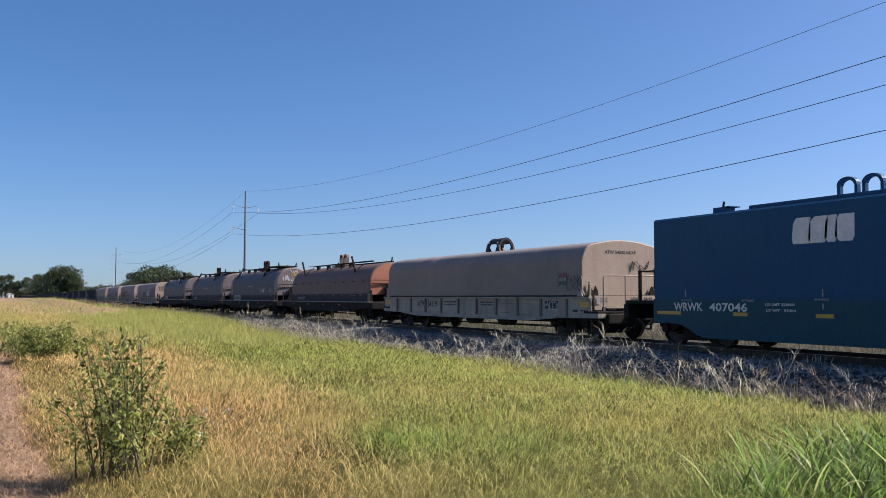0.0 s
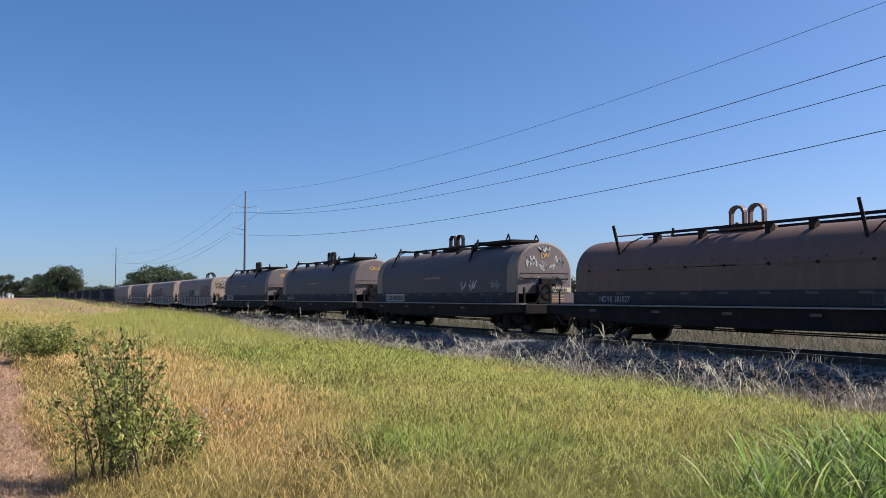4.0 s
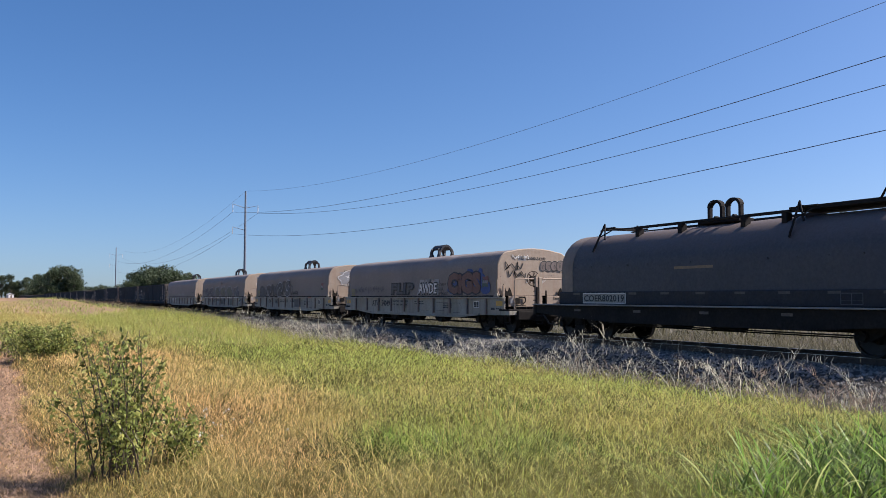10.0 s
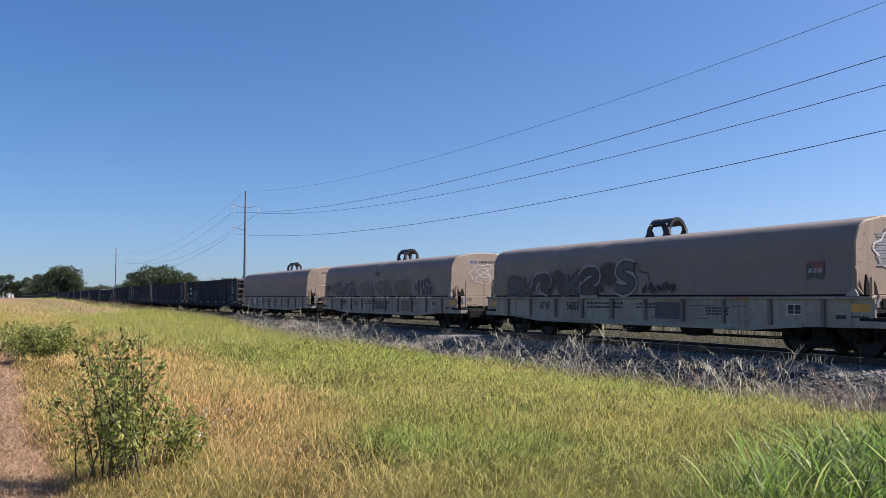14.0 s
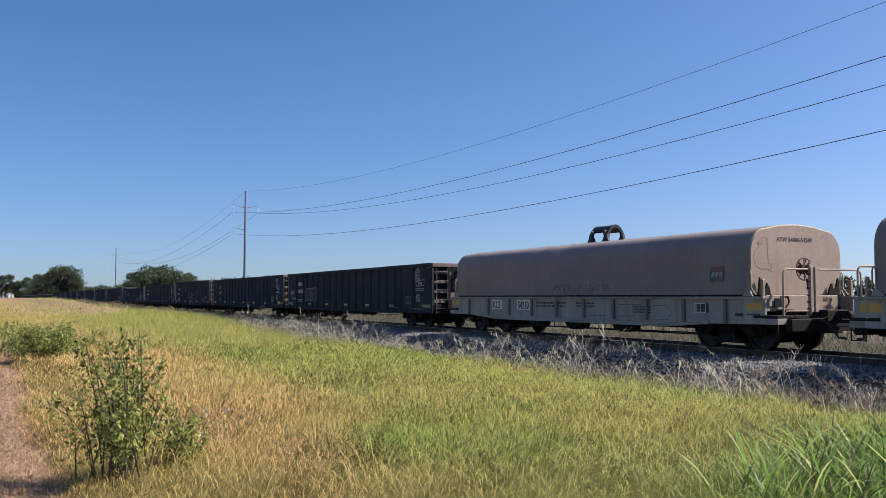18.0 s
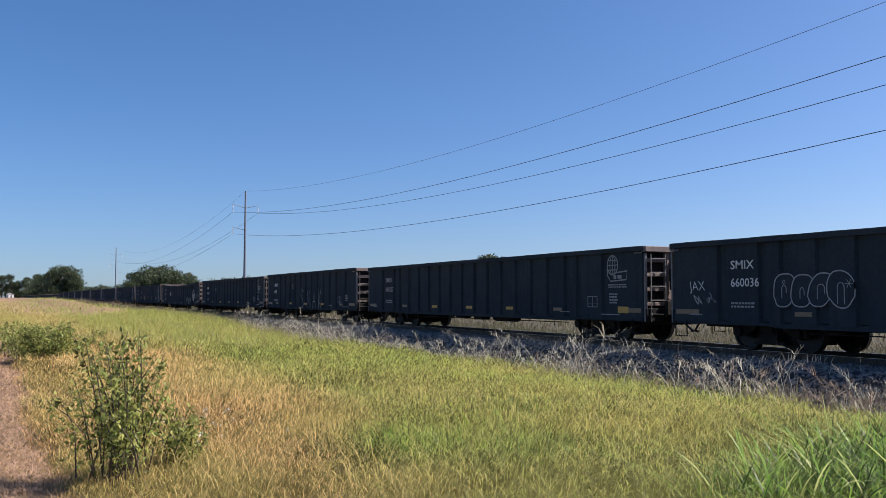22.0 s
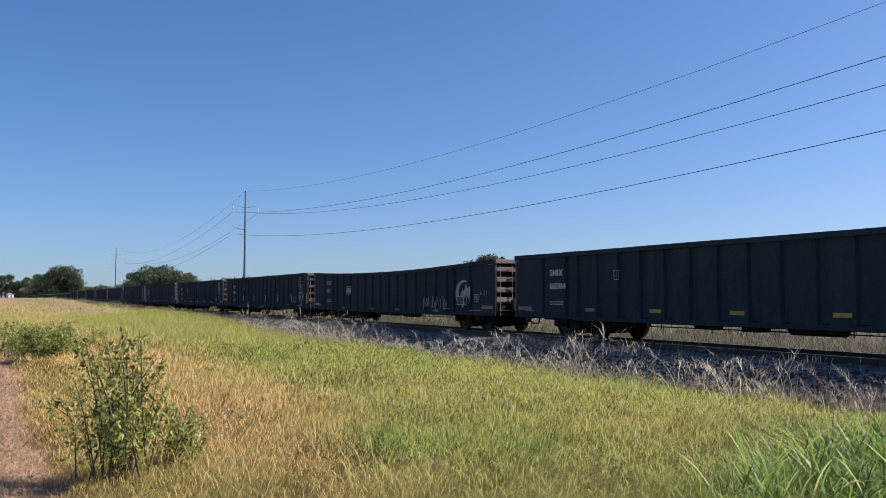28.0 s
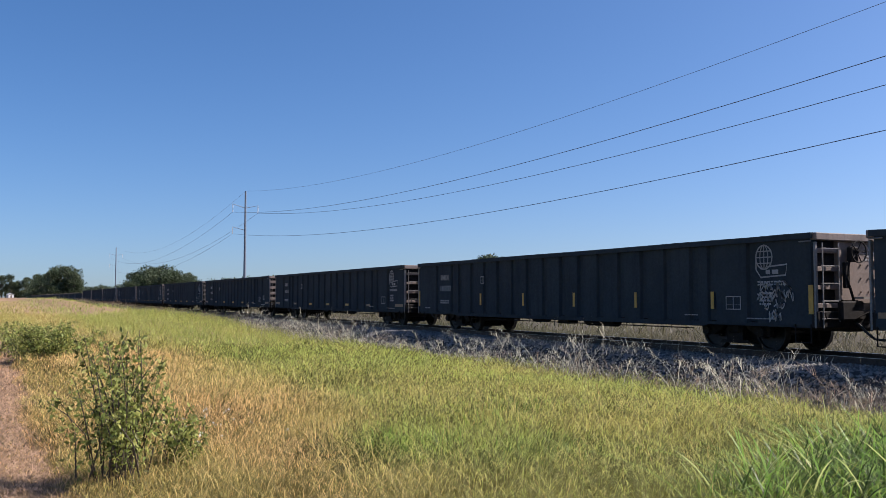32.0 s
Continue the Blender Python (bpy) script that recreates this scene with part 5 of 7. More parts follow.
for mid, number, seed in ((14.88, "54049", 2), (-3.11, "54057", 3), (-21.3, "54121", 4), (-39.42, "54210", 5)):
    c2 = tan_coil_car("covered_coil_car", "faded tan covered coil car with spray-painted hood side" if seed != 5 else "faded tan covered coil car with a plain hood", seed)
    tan.append(c2)
    TRAIN.append((c2, mid))
    ax, nx, wide = {2: (-4.44, -3.33, 1.13), 3: (-4.57, -3.03, 0.75), 4: (-5.06, -3.29, 0.85), 5: (-4.75, -3.08, 0.8)}[seed]
    for text, x in (("KCS" if seed == 5 else "ATW", ax), (number, nx)):
        if seed == 5:
            part("number_panel", Form().box(x - 0.06, x + (0.62 if text == "KCS" else 0.84), -1.49, -1.494, 0.86, 1.2), WHITE, c2)
        words(text, 0.35, INK, c2, (x, -1.5, 0.90), stretch=wide, bold=0.008)
    if seed == 2:
        words("LD LMT  219600     LIMCO   99650 KG", 0.1, INK, c2, (-2.02, -1.5, 1.08), bold=0.002)
        words("LT WT    66400     TARA    30100 KG", 0.1, INK, c2, (-2.02, -1.5, 0.93), bold=0.002)
    f = Form()
    if seed != 2:
        tag_bars(f, -1.95, 1.08, 1.7, 0.06, -1.49, 2, seed)
    tag_bars(f, 0.3, 1.08, 0.9, 0.05, -1.49, 2, seed + 1)
    tag_bars(f, 3.0, 1.0, 0.8, 0.04, -1.49, 3, seed + 2)
    part("stencil", f, INK, c2, "small dark stencilled lines")
    small_plate(c2, 5.46 if seed == 5 else 5.55, 0.90, -1.495, 0.4, 0.24, WHITE)
    if seed in (2, 4):
        part("number_panel", Form().box(7.37, 7.373, -0.69, -0.36, 2.60, 2.75), FADED, c2, "small pale repainted panel")
        words("KCS", 0.13, INK, c2, (7.376, -0.66, 2.625), (90, 0, 90), bold=0.002)
        words("54000-54249", 0.15, INK, c2, (7.374, -0.31, 2.62), (90, 0, 90), bold=0.002)
    else:
        words("ATW 54000-54249", 0.15, INK, c2, (7.374, -0.67, 2.62), (90, 0, 90), bold=0.002)
    part("stencil", tag_bars(Form(), 0.76, 1.06, 0.36, 0.025, 0, 2, 3), END_GREY, c2, "small worn stencilled lines").matrix_basis = pose(7.474, 0, 0, 0, 0, 90)
    words(number, 0.13, INK, c2, (7.476, 0.74, 1.19), (90, 0, 90), bold=0.002)
# spray paint on the hoods, car by car
c6, c7, c8, c9 = tan
for c2 in (lead_tan, c8):
    words("ATW", 0.13, INK, c2, (7.476, 0.22, 1.19), (90, 0, 90), bold=0.002)
H_END = 6.372


def throw_up(car, x, z, w, h, fill, line, halo, n_l, seed, y=-1.562, pen=1.0):
    """A row of swollen sprayed letters that spell nothing: filled lobes with outlines and a pale halo."""
    r = random.Random(seed)
    shapes = {"halo": Form(), "fill": Form(), "line": Form()}
    for i in range(n_l):
        cx, cz = x + w * (i + 0.5) / n_l, z + h * (0.47 + 0.06 * r.uniform(-1, 1))
        rx, rz, lean, pinch = 0.64 * w / n_l, h * r.uniform(0.40, 0.5), r.uniform(-0.15, 0.2), r.uniform(0.1, 0.3)
        loop = []
        for k in range(22):
            a = 2 * math.pi * k / 22
            c, s = math.cos(a), math.sin(a)
            g = 1 + 0.10 * math.sin(2 * a + seed + i) - (pinch * 0.5 if s < -0.3 else 0)
            loop.append((cx + rx * g * math.copysign(abs(c) ** 0.8, c) + lean * rz * s, cz + rz * math.copysign(abs(s) ** 0.8, s)))
        d = y - 0.0035 * i
        big = [(cx + (p - cx) * 1.12, cz + (q - cz) * 1.08) for p, q in loop]
        shapes["halo"].add([(p, y, q) for p, q in big], [tuple(range(22))])
        shapes["fill"].add([(p, d - 0.001, q) for p, q in loop], [tuple(range(22))])
        strokes = [(loop + loop[:2], 0.055)]
        sx, top_z, low_z = r.uniform(0.15, 0.3), r.uniform(0.0, 0.35), -r.uniform(0.3, 0.8)
        hook = [(cx - sx * rx, cz + low_z * rz)] + [(cx - sx * rx * math.cos(math.pi * k / 8), cz + (top_z - 0.2 + 0.25 * math.sin(math.pi * k / 8)) * rz) for k in range(9)] + [(cx + sx * rx, cz + (low_z * r.uniform(0.2, 1)) * rz)]
        strokes.append((hook, 0.035))
        if r.random() < 0.6:
            ez = cz + 0.5 * rz
            strokes.append(([(cx + 0.12 * rx * math.cos(k * 0.9), ez + 0.12 * rx * math.sin(k * 0.9)) for k in range(8)], 0.03))
        if i == n_l - 1:
            for k in range(3):
                a = k * math.pi / 3
                strokes.append(([(cx + 0.2 - 0.1 * math.cos(a), cz + 0.12 - 0.1 * math.sin(a)), (cx + 0.2 + 0.1 * math.cos(a), cz + 0.12 + 0.1 * math.sin(a))], 0.025))
        for pts, wd in strokes:
            g = scrawl(pts, wd * pen)
            shapes["line"].add([(p, d - 0.0025, q) for p, _, q in g.v], g.f)
    base = part("graffiti", shapes["fill"], fill, car, "swollen spray-painted letters")
    part("outline", shapes["line"], line, base)
    if halo:
        part("halo", shapes["halo"], halo, base)
    return base


def bold_tag(text, x0, x1, z0, z1, car, fill, line, halo=None, fat=0.07, lean=0.0, lab="blocky spray-painted letters"):
    """A sprayed word with a heavy outline."""
    e = 0.055
    if halo:
        fitted(text, x0 - 2 * e, x1 + 2 * e, z0 - 0.02, z1 + 2 * e, -1.556, halo, car, fat + 0.09, lean, "graffiti", lab)
    fitted(text, x0, x1, z0, z1, -1.560, line, car, fat + 0.04, lean, "graffiti", lab)
    fitted(text, x0 + e, x1 - e, z0 + e, z1 - e, -1.566, fill, car, fat - 0.035, lean, "graffiti", lab)


def flag_mark(car, x, z):
    """The operator's mark: a small waving two-coloured flag with white bars on it."""
    red = [(x + 0.02, z + 0.42), (x + 0.25, z + 0.40), (x + 0.46, z + 0.44), (x + 0.46, z + 0.12), (x + 0.24, z + 0.2)]
    green = [(x + 0.0, z + 0.40), (x + 0.24, z + 0.2), (x + 0.46, z + 0.1), (x + 0.40, z + 0.02), (x + 0.2, z + 0.06), (x + 0.0, z + 0.0)]
    mark = part("operator_mark", Form().add([(p, -1.556, q) for p, q in green], [tuple(range(6))]), LOGO_GREEN, car, "small faded green and red flag mark")
    part("red_field", Form().add([(p, -1.558, q) for p, q in red], [tuple(range(5))]), LOGO_RED, mark)
    for k in range(3):
        part("white_bar", Form().across([(x + 0.05 + 0.13 * k, z + 0.17), (x + 0.14 + 0.13 * k, z + 0.17), (x + 0.17 + 0.13 * k, z + 0.27), (x + 0.08 + 0.13 * k, z + 0.27)], -1.56, -1.564), FADED, mark)


bold_tag("FLIP", -2.09, 0.35, 1.38, 1.92, c6, GHOST, INK, None, 0.06, 0.12)
bold_tag("AWDE", 0.8, 2.6, 1.38, 1.90, c6, WHITE, INK, FADED, 0.05, 0.1)
for k, text in enumerate(("OFF*", "DA", "PIGS!")):
    fitted(text, 2.82, 2.9 + 0.125 * len(text), 1.72 - 0.17 * k, 1.84 - 0.17 * k, -1.56, INK, c6, 0.0, 0.0, "graffiti", "thin spray-painted words")
for k, (x, z, w, h) in enumerate(((3.5, 1.4, 0.9, 0.45), (4.15, 1.45, 0.8, 0.75), (4.9, 1.4, 1.0, 0.95), (5.7, 1.6, 0.9, 0.6), (6.15, 1.38, 0.8, 0.5), (5.1, 2.05, 0.35, 0.3), (6.0, 2.1, 0.35, 0.25))):
    pts = [(x + w * (0.5 + 0.5 * math.cos(q * 0.7) * (1 + 0.15 * math.sin(3 * q + k))), z + h * (0.5 + 0.5 * math.sin(q * 0.7))) for q in range(9)]
    part("paint_patch", Form().add([(p, -1.552 - 0.0004 * k, q) for p, q in pts], [tuple(range(9))]), BLUE_INK, c6, "blue spray-painted background")
bold_tag("CiGS", 3.49, 6.25, 1.36, 2.27, c6, RED_INK, NIGHT_INK, None, 0.11)
graffiti(c6, -6.6, 1.45, 1.9, 0.35, -1.562, NIGHT_INK, 76, 0.015)
graffiti(c6, -4.5, 1.5, 1.6, 0.3, -1.562, NIGHT_INK, 70, 0.014)
part("stencil", tag_bars(Form(), -7.05, 1.62, 0.5, 0.05, -1.553, 4, 85), OLIVE_YELLOW, c6, "yellow stencilled block")
part("stencil", tag_bars(Form(), -7.1, 1.66, 0.5, 0.05, -1.553, 4, 86), OLIVE_YELLOW, c7, "yellow stencilled block")
def wild_letters(car, x0, x1, z0, z1, seed):
    """Interlocked curling letters that spell nothing: fat dark strokes with pale gaps, outlines and arrows."""
    q = random.Random(seed)
    shapes = ([(0.0, 0.1), (0.1, 0.75), (0.45, 0.95), (0.85, 0.85), (0.8, 0.5), (0.5, 0.4), (0.7, 0.2), (0.95, 0.05)],
              [(0.85, 0.85), (0.4, 0.95), (0.15, 0.72), (0.5, 0.52), (0.85, 0.3), (0.5, 0.05), (0.05, 0.15)],
              [(0.05, 0.62), (0.3, 0.95), (0.75, 0.95), (0.85, 0.65), (0.5, 0.4), (0.15, 0.06), (0.95, 0.05)],
              [(0.0, 0.05), (0.25, 0.6), (0.45, 1.0), (0.65, 0.6), (0.75, 0.2), (1.0, 0.02)],
              [(0.1, 1.0), (0.2, 0.4), (0.45, 0.06), (0.7, 0.4), (0.95, 1.0)],
              [(0.15, 0.0), (0.15, 0.55), (0.3, 0.95), (0.7, 1.0), (0.92, 0.75), (0.7, 0.5), (0.45, 0.62), (0.55, 0.8)],
              [(0.1, 0.98), (0.15, 0.4), (0.2, 0.05), (0.4, 0.45), (0.85, 0.95), (0.5, 0.45), (0.95, 0.0)])
    n_l = 8
    w = (x1 - x0) / n_l
    for i in range(n_l):
        hi = (z1 - z0) * (0.62 + 0.38 * i / (n_l - 1)) * q.uniform(0.92, 1.05)
        path = rounded([(x0 + w * (i - 0.06 + 1.12 * p + 0.12 * v), z0 + 0.09 + (hi - 0.16) * v) for p, v in shapes[(3 * i + 1) % 7]])
        y = -1.556 - 0.009 * (i % 3)
        lab = "curling spray-painted letters with dark outlines"
        piece = strokes(car, [path], 0.40, y, (SMUDGE, GHOST, FADED, SMUDGE, SMUDGE, FADED, SMUDGE, FADED)[i], lab)
        strokes(piece, [path], 0.27, y - 0.003, INK, "", "outline")
        strokes(piece, [path], 0.19, y - 0.006, (GHOST, SMUDGE, UMBER, UMBER, GHOST, UMBER, UMBER, GHOST)[i], "", "fill")


def lobed_tag(car, x0, x1, z0, z1, fill, line, halo, seed):
    """A cluster of swollen lobes like fingers, rising to one side, with a star in one of them."""
    q = random.Random(seed)
    w, h = x1 - x0, z1 - z0
    body = {"graffiti": Form(), "outline": Form(), "halo": Form()}
    for i, (u, low, high, wide) in enumerate(((0.10, 0.25, 0.72, 0.10), (0.25, 0.05, 0.90, 0.12), (0.44, 0.0, 0.94, 0.12), (0.66, 0.0, 1.0, 0.15), (0.86, 0.02, 0.58, 0.12), (0.52, 0.0, 0.42, 0.13))):
        cx, rx, tip, foot = x0 + u * w, wide * w, z0 + h * high * q.uniform(0.95, 1.0), z0 + h * low
        arc = [(cx + rx * math.cos(math.pi * k / 10) - 0.06 * w * (0.5 - u), tip - rx + rx * math.sin(math.pi * k / 10)) for k in range(11)]
        loop = [(cx + 0.8 * rx, foot)] + arc + [(cx - 0.8 * rx, foot)]
        d = -1.556 - 0.003 * i
        body["graffiti"].add([(p, d, v) for p, v in loop], [tuple(range(13))])
        body["halo"].add([(cx + (p - cx) * 1.35, -1.553 - 0.0002 * i, v + (0.06 if k not in (0, 12) else -0.0)) for k, (p, v) in enumerate(loop)], [tuple(range(13))])
        g = scrawl(loop, 0.042)
        body["outline"].add([(p, d - 0.0012, v) for p, _, v in g.v], g.f)
    star = (x0 + 0.7 * w, z0 + 0.62 * h)
    for k in range(3):
        a = k * math.pi / 3 + 0.3
        g = scrawl([(star[0] - 0.1 * math.cos(a), star[1] - 0.1 * math.sin(a)), (star[0] + 0.1 * math.cos(a), star[1] + 0.1 * math.sin(a))], 0.022)
        body["outline"].add([(p, -1.5745, v) for p, _, v in g.v], g.f)
    base = part("graffiti", body["graffiti"], fill, car, "swollen spray-painted lobes")
    part("outline", body["outline"], line, base)
    if halo:
        part("halo", body["halo"], halo, base)


wild_letters(c7, -6.5, 0.35, 1.36, 2.26, 170)
strokes(c7, [[(-0.10, 2.26), (0.47, 2.20), (0.50, 2.06), (0.62, 1.98), (0.93, 1.93), (0.94, 1.73)], [(-0.08, 2.26), (-0.06, 2.0)]], 0.035, -1.566, INK, "spray-painted arrow stroke")
strokes(c7, [[(0.66, 1.36), (0.68, 1.54)], rounded([(0.64, 1.53), (0.82, 1.52), (0.84, 1.44), (0.7, 1.43)]), [(0.92, 1.52), (1.06, 1.52)], [(0.99, 1.52), (0.99, 1.36)], rounded([(1.26, 1.5), (1.13, 1.5), (1.1, 1.4), (1.2, 1.36), (1.28, 1.43), (1.2, 1.44)]), rounded([(1.35, 1.36), (1.42, 1.5), (1.55, 1.52), (1.62, 1.44), (1.66, 1.36)])], 0.024, -1.562, INK, "thin spray-painted letters")
strokes(c7, [[(3.51, 1.76), (4.0, 1.77), (4.58, 1.755)], [(2.72, 1.52), (2.73, 1.66)], [(2.98, 1.55), (2.98, 1.64)]], 0.014, -1.556, END_GREY, "scratches on the hood side")
strokes(c7, [[(-7.18, 2.46), (-6.5, 2.5)], [(-6.5, 2.5), (-6.46, 2.25), (-6.7, 2.24), (-6.72, 1.6)], [(-7.15, 2.46), (-7.12, 2.22), (-6.95, 2.22), (-6.98, 1.58)]], 0.02, -1.562, FADED, "thin pale outlined letter")
part("paint_patch", Form().box(1.1, 2.25, -1.49, -1.4935, 0.72, 1.16), GHOST, c7, "bluish overpainted panel")
part("rust_patch", Form().box(4.0, 4.5, -1.57, -1.573, 1.245, 1.29), END_RUST, c7, "orange rust patch on the flange")
graffiti(c7, 0.7, 1.4, 1.3, 0.3, -1.562, INK, 79, 0.04)
flag_mark(c6, 6.3, 1.62)
flag_mark(c7, 6.15, 1.64)
flag_mark(c9, 6.08, 1.62)
flag_mark(lead_tan, 6.15, 1.62)
for k, x in enumerate((-6.42, -4.64, -2.42, -0.32, 1.86, 4.05)):
    dark = k in (0, 1, 5)
    lobed_tag(c8, x, x + 1.74, 1.37, 2.13, NIGHT_INK if dark else OLIVE_INK, FADED if dark else NIGHT_INK, None if dark else FADED, 80 + k)
    for i in range(3):
        part("paint_patch", Form().across([(x + 0.15 + 0.55 * i, 1.305), (x + 0.55 + 0.55 * i, 1.305), (x + 0.5 + 0.55 * i, 1.245), (x + 0.22 + 0.55 * i, 1.245)], -1.572, -1.575), WHITE, c8)
part("paint_patch", Form().box(-0.5, 0.92, -1.49, -1.4935, 0.74, 1.1), SMUDGE, c8, "grey-blue overpainted panel")
part("paint_patch", Form().box(2.45, 3.5, -1.49, -1.4935, 0.7, 1.16), OLIVE_INK, c8, "yellowish overpainted panel")
for x, w in ((-0.42, 0.3), (-0.02, 0.14)):
    part("paint_patch", Form().box(x, x + w, -1.535, -1.548, 2.3, 2.45), SMUDGE, c8)
graffiti(c8, -7.2, 1.5, 0.7, 0.5, -1.562, INK, 68, 0.03)
g = scrawl([(-1.34, 2.57), (-1.26, 2.55), (-1.15, 2.53), (-1.14, 2.69), (-0.98, 2.69), (-0.95, 2.09), (-0.86, 2.07), (-0.86, 1.96), (-0.83, 1.88), (-1.0, 1.96), (-1.2, 1.95), (-1.34, 2.02), (-1.42, 2.2), (-1.36, 2.36), (-1.26, 2.46), (-1.26, 2.55)], 0.014)
part("graffiti", Form().add([(7.374, px, pz) for px, _, pz in g.v], g.f), END_GREY, c9, "thin outline drawing on the hood end")
graffiti(c9, -1.0, 1.4, 3.2, 0.35, -1.562, FADED, 83, 0.018)
part("stencil", tag_bars(Form(), -7.2, 1.68, 0.55, 0.055, -1.553, 4, 84), OLIVE_YELLOW, c9, "yellow stencilled block")


def end_graffiti(car, x, y, z, w, h, material, seed, width):
    ob = graffiti(car, -w / 2, -h / 2, w, h, 0, material, seed, width)
    ob.matrix_basis = pose(x, y, z, 0, 0, 90)
    return ob


def cloud_drawing(car, y, z, w, h, seed, width):
    """A sprayed outline of a lobed cloud with a few strokes inside, on the hood end."""
    q = random.Random(seed)
    loop = []
    for k in range(49):
        a = 2 * math.pi * k / 48
        m = 0.82 + 0.18 * abs(math.sin(3.5 * a + 0.4)) + q.uniform(-0.02, 0.02)
        loop.append((0.5 * w * m * math.cos(a), 0.5 * h * m * math.sin(a)))
    inner = [rounded([(w * q.uniform(-0.3, 0.3), h * q.uniform(-0.3, 0.3)) for _ in range(4)]) for _ in range(5)]
    strokes(car, [loop] + inner, width, 0.0, WHITE, "white spray-painted cloud outline").matrix_basis = pose(7.378, y, z, 0, 0, 90)


cloud_drawing(c7, 0.0, 2.28, 2.0, 0.95, 85, 0.04)
strokes(c7, [rounded([(-0.92 + 0.05 * math.sin(7 * k) + 0.02 * (k % 3), 0.33 - 0.055 * k), (-0.3, 0.34 - 0.055 * k), (0.3, 0.33 - 0.055 * k), (0.92 - 0.06 * math.cos(5 * k), 0.34 - 0.055 * k)]) for k in range(13)], 0.042, 0.0, FADED, "dense white spray-painted scribble").matrix_basis = pose(7.376, 0.0, 2.28, 0, 0, 90)
cloud_drawing(c8, -0.05, 2.2, 1.35, 0.8, 86, 0.022)
throw_up(c6, -0.45, -0.22, 0.95, 0.42, END_GREY, INK, WHITE, 4, 87, 0.0, 0.5).matrix_basis = pose(7.379, 0.72, 2.45, 0, 0, 90)
for y, z, w, h, sd in ((-0.85, 2.4, 0.8, 0.3, 88), (-0.75, 2.12, 0.7, 0.28, 89)):
    end_graffiti(c6, 7.386, y, z, w, h, INK, sd, 0.035)
for y, z, w, h, sd in ((-0.6, 2.72, 0.7, 0.2, 98), (0.1, 1.9, 0.9, 0.25, 99)):
    end_graffiti(c6, 7.386, y, z, w, h, WHITE, sd, 0.025)


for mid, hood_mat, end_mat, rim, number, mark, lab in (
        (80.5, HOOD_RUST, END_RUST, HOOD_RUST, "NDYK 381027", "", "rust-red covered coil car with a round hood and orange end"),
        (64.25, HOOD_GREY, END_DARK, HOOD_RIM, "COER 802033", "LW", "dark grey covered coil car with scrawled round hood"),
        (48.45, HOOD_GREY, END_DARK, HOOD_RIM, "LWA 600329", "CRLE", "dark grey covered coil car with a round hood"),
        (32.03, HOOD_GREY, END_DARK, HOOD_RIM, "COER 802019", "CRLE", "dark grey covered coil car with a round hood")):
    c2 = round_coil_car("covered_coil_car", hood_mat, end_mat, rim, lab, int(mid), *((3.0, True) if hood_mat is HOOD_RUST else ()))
    TRAIN.append((c2, mid))
    if "802" in number:
        part("number_board", Form().box(-5.045, -3.025, -1.24, -1.244, 1.125, 1.385), PALE_PANEL, c2, "pale number panel")
        fitted(number.replace(" ", ""), -5.0, -3.07, 1.155, 1.35, -1.25, INK, c2, 0.02)
    else:
        fitted(number, -5.0, -3.6, 1.14, 1.32, -1.248, FADED, c2, 0.01)
    if mark == "LW":
        graffiti(c2, 2.0, 1.52, 1.5, 0.42, -1.165, WHITE, 92, 0.035)
        graffiti(c2, 4.5, 1.55, 0.7, 0.4, -1.165, FADED, 93, 0.03)
        for y, z, w, h, sd in ((-0.55, 2.55, 0.45, 0.4, 94), (0.62, 2.6, 0.45, 0.4, 95), (0.0, 2.98, 0.6, 0.25, 96), (0.1, 2.4, 0.6, 0.35, 97), (-0.3, 1.85, 0.6, 0.4, 98)):
            end_graffiti(c2, H_END, y, z, w, h, WHITE, sd, 0.035)
    if mark:
        words(mark, 0.24, AMBER, c2, (6.372, -0.32 if len(mark) == 4 else -0.17, 2.68), (90, 0, 90), bold=0.006)
        board = part("number_board", Form().box(6.38, 6.405, 0.02, 1.08, 1.46, 1.63), CREAM, c2, "cream board with dark numbers")
        words(number, 0.145, INK, board, (6.41, 0.06, 1.495), (90, 0, 90), bold=0.004)
        f = Form()
        for k in range(3):
            f.box(6.391, 6.395, 0.3, 0.55, 1.14 + 0.09 * k, 1.165 + 0.09 * k).box(6.391, 6.395, 0.6, 0.8, 1.14 + 0.09 * k, 1.165 + 0.09 * k)
        part("stencil", f, AMBER, c2, "amber stencilled lines")
    if "802" in number:
        f = Form()
        for a, b2, c3, d in ((-5.07, -3.0, 1.10, 1.125), (-5.07, -3.0, 1.385, 1.41), (-5.07, -5.045, 1.10, 1.41), (-3.025, -3.0, 1.10, 1.41)):
            f.box(a, b2, -1.24, -1.246, c3, d)
        part("number_border", f, WHITE, c2)
LONG_G = ("gondola_car", 10.05, 2.68, "black steel gondola car with ribbed sides and open top")
plate_long = gondola(*LONG_G, ends="plate")
rib_long = gondola(*LONG_G, ends="ribs")
short = gondola("gondola_car", 8.02, 2.74, "short black steel gondola car with ribbed sides", "plain")
sagging = gondola("gondola_car", 10.05, 2.64, "black steel gondola car with a sagging top edge", "ribs", 0.2)
low = gondola("gondola_car", 10.05, 2.2, "low black steel gondola car with ribbed sides", "plate")
upright = gondola(*LONG_G, ends="plate", upright=True)
stock = {"v": [upright], "p": [plate_long], "r": [rib_long], "s": [short], "l": [low], "d": [sagging]}


def take(kind):
    ob = stock[kind][0]
    if "used" in ob:
        return copy_thing(ob, pose(0, 0, 0))
    ob["used"] = 1
    return ob


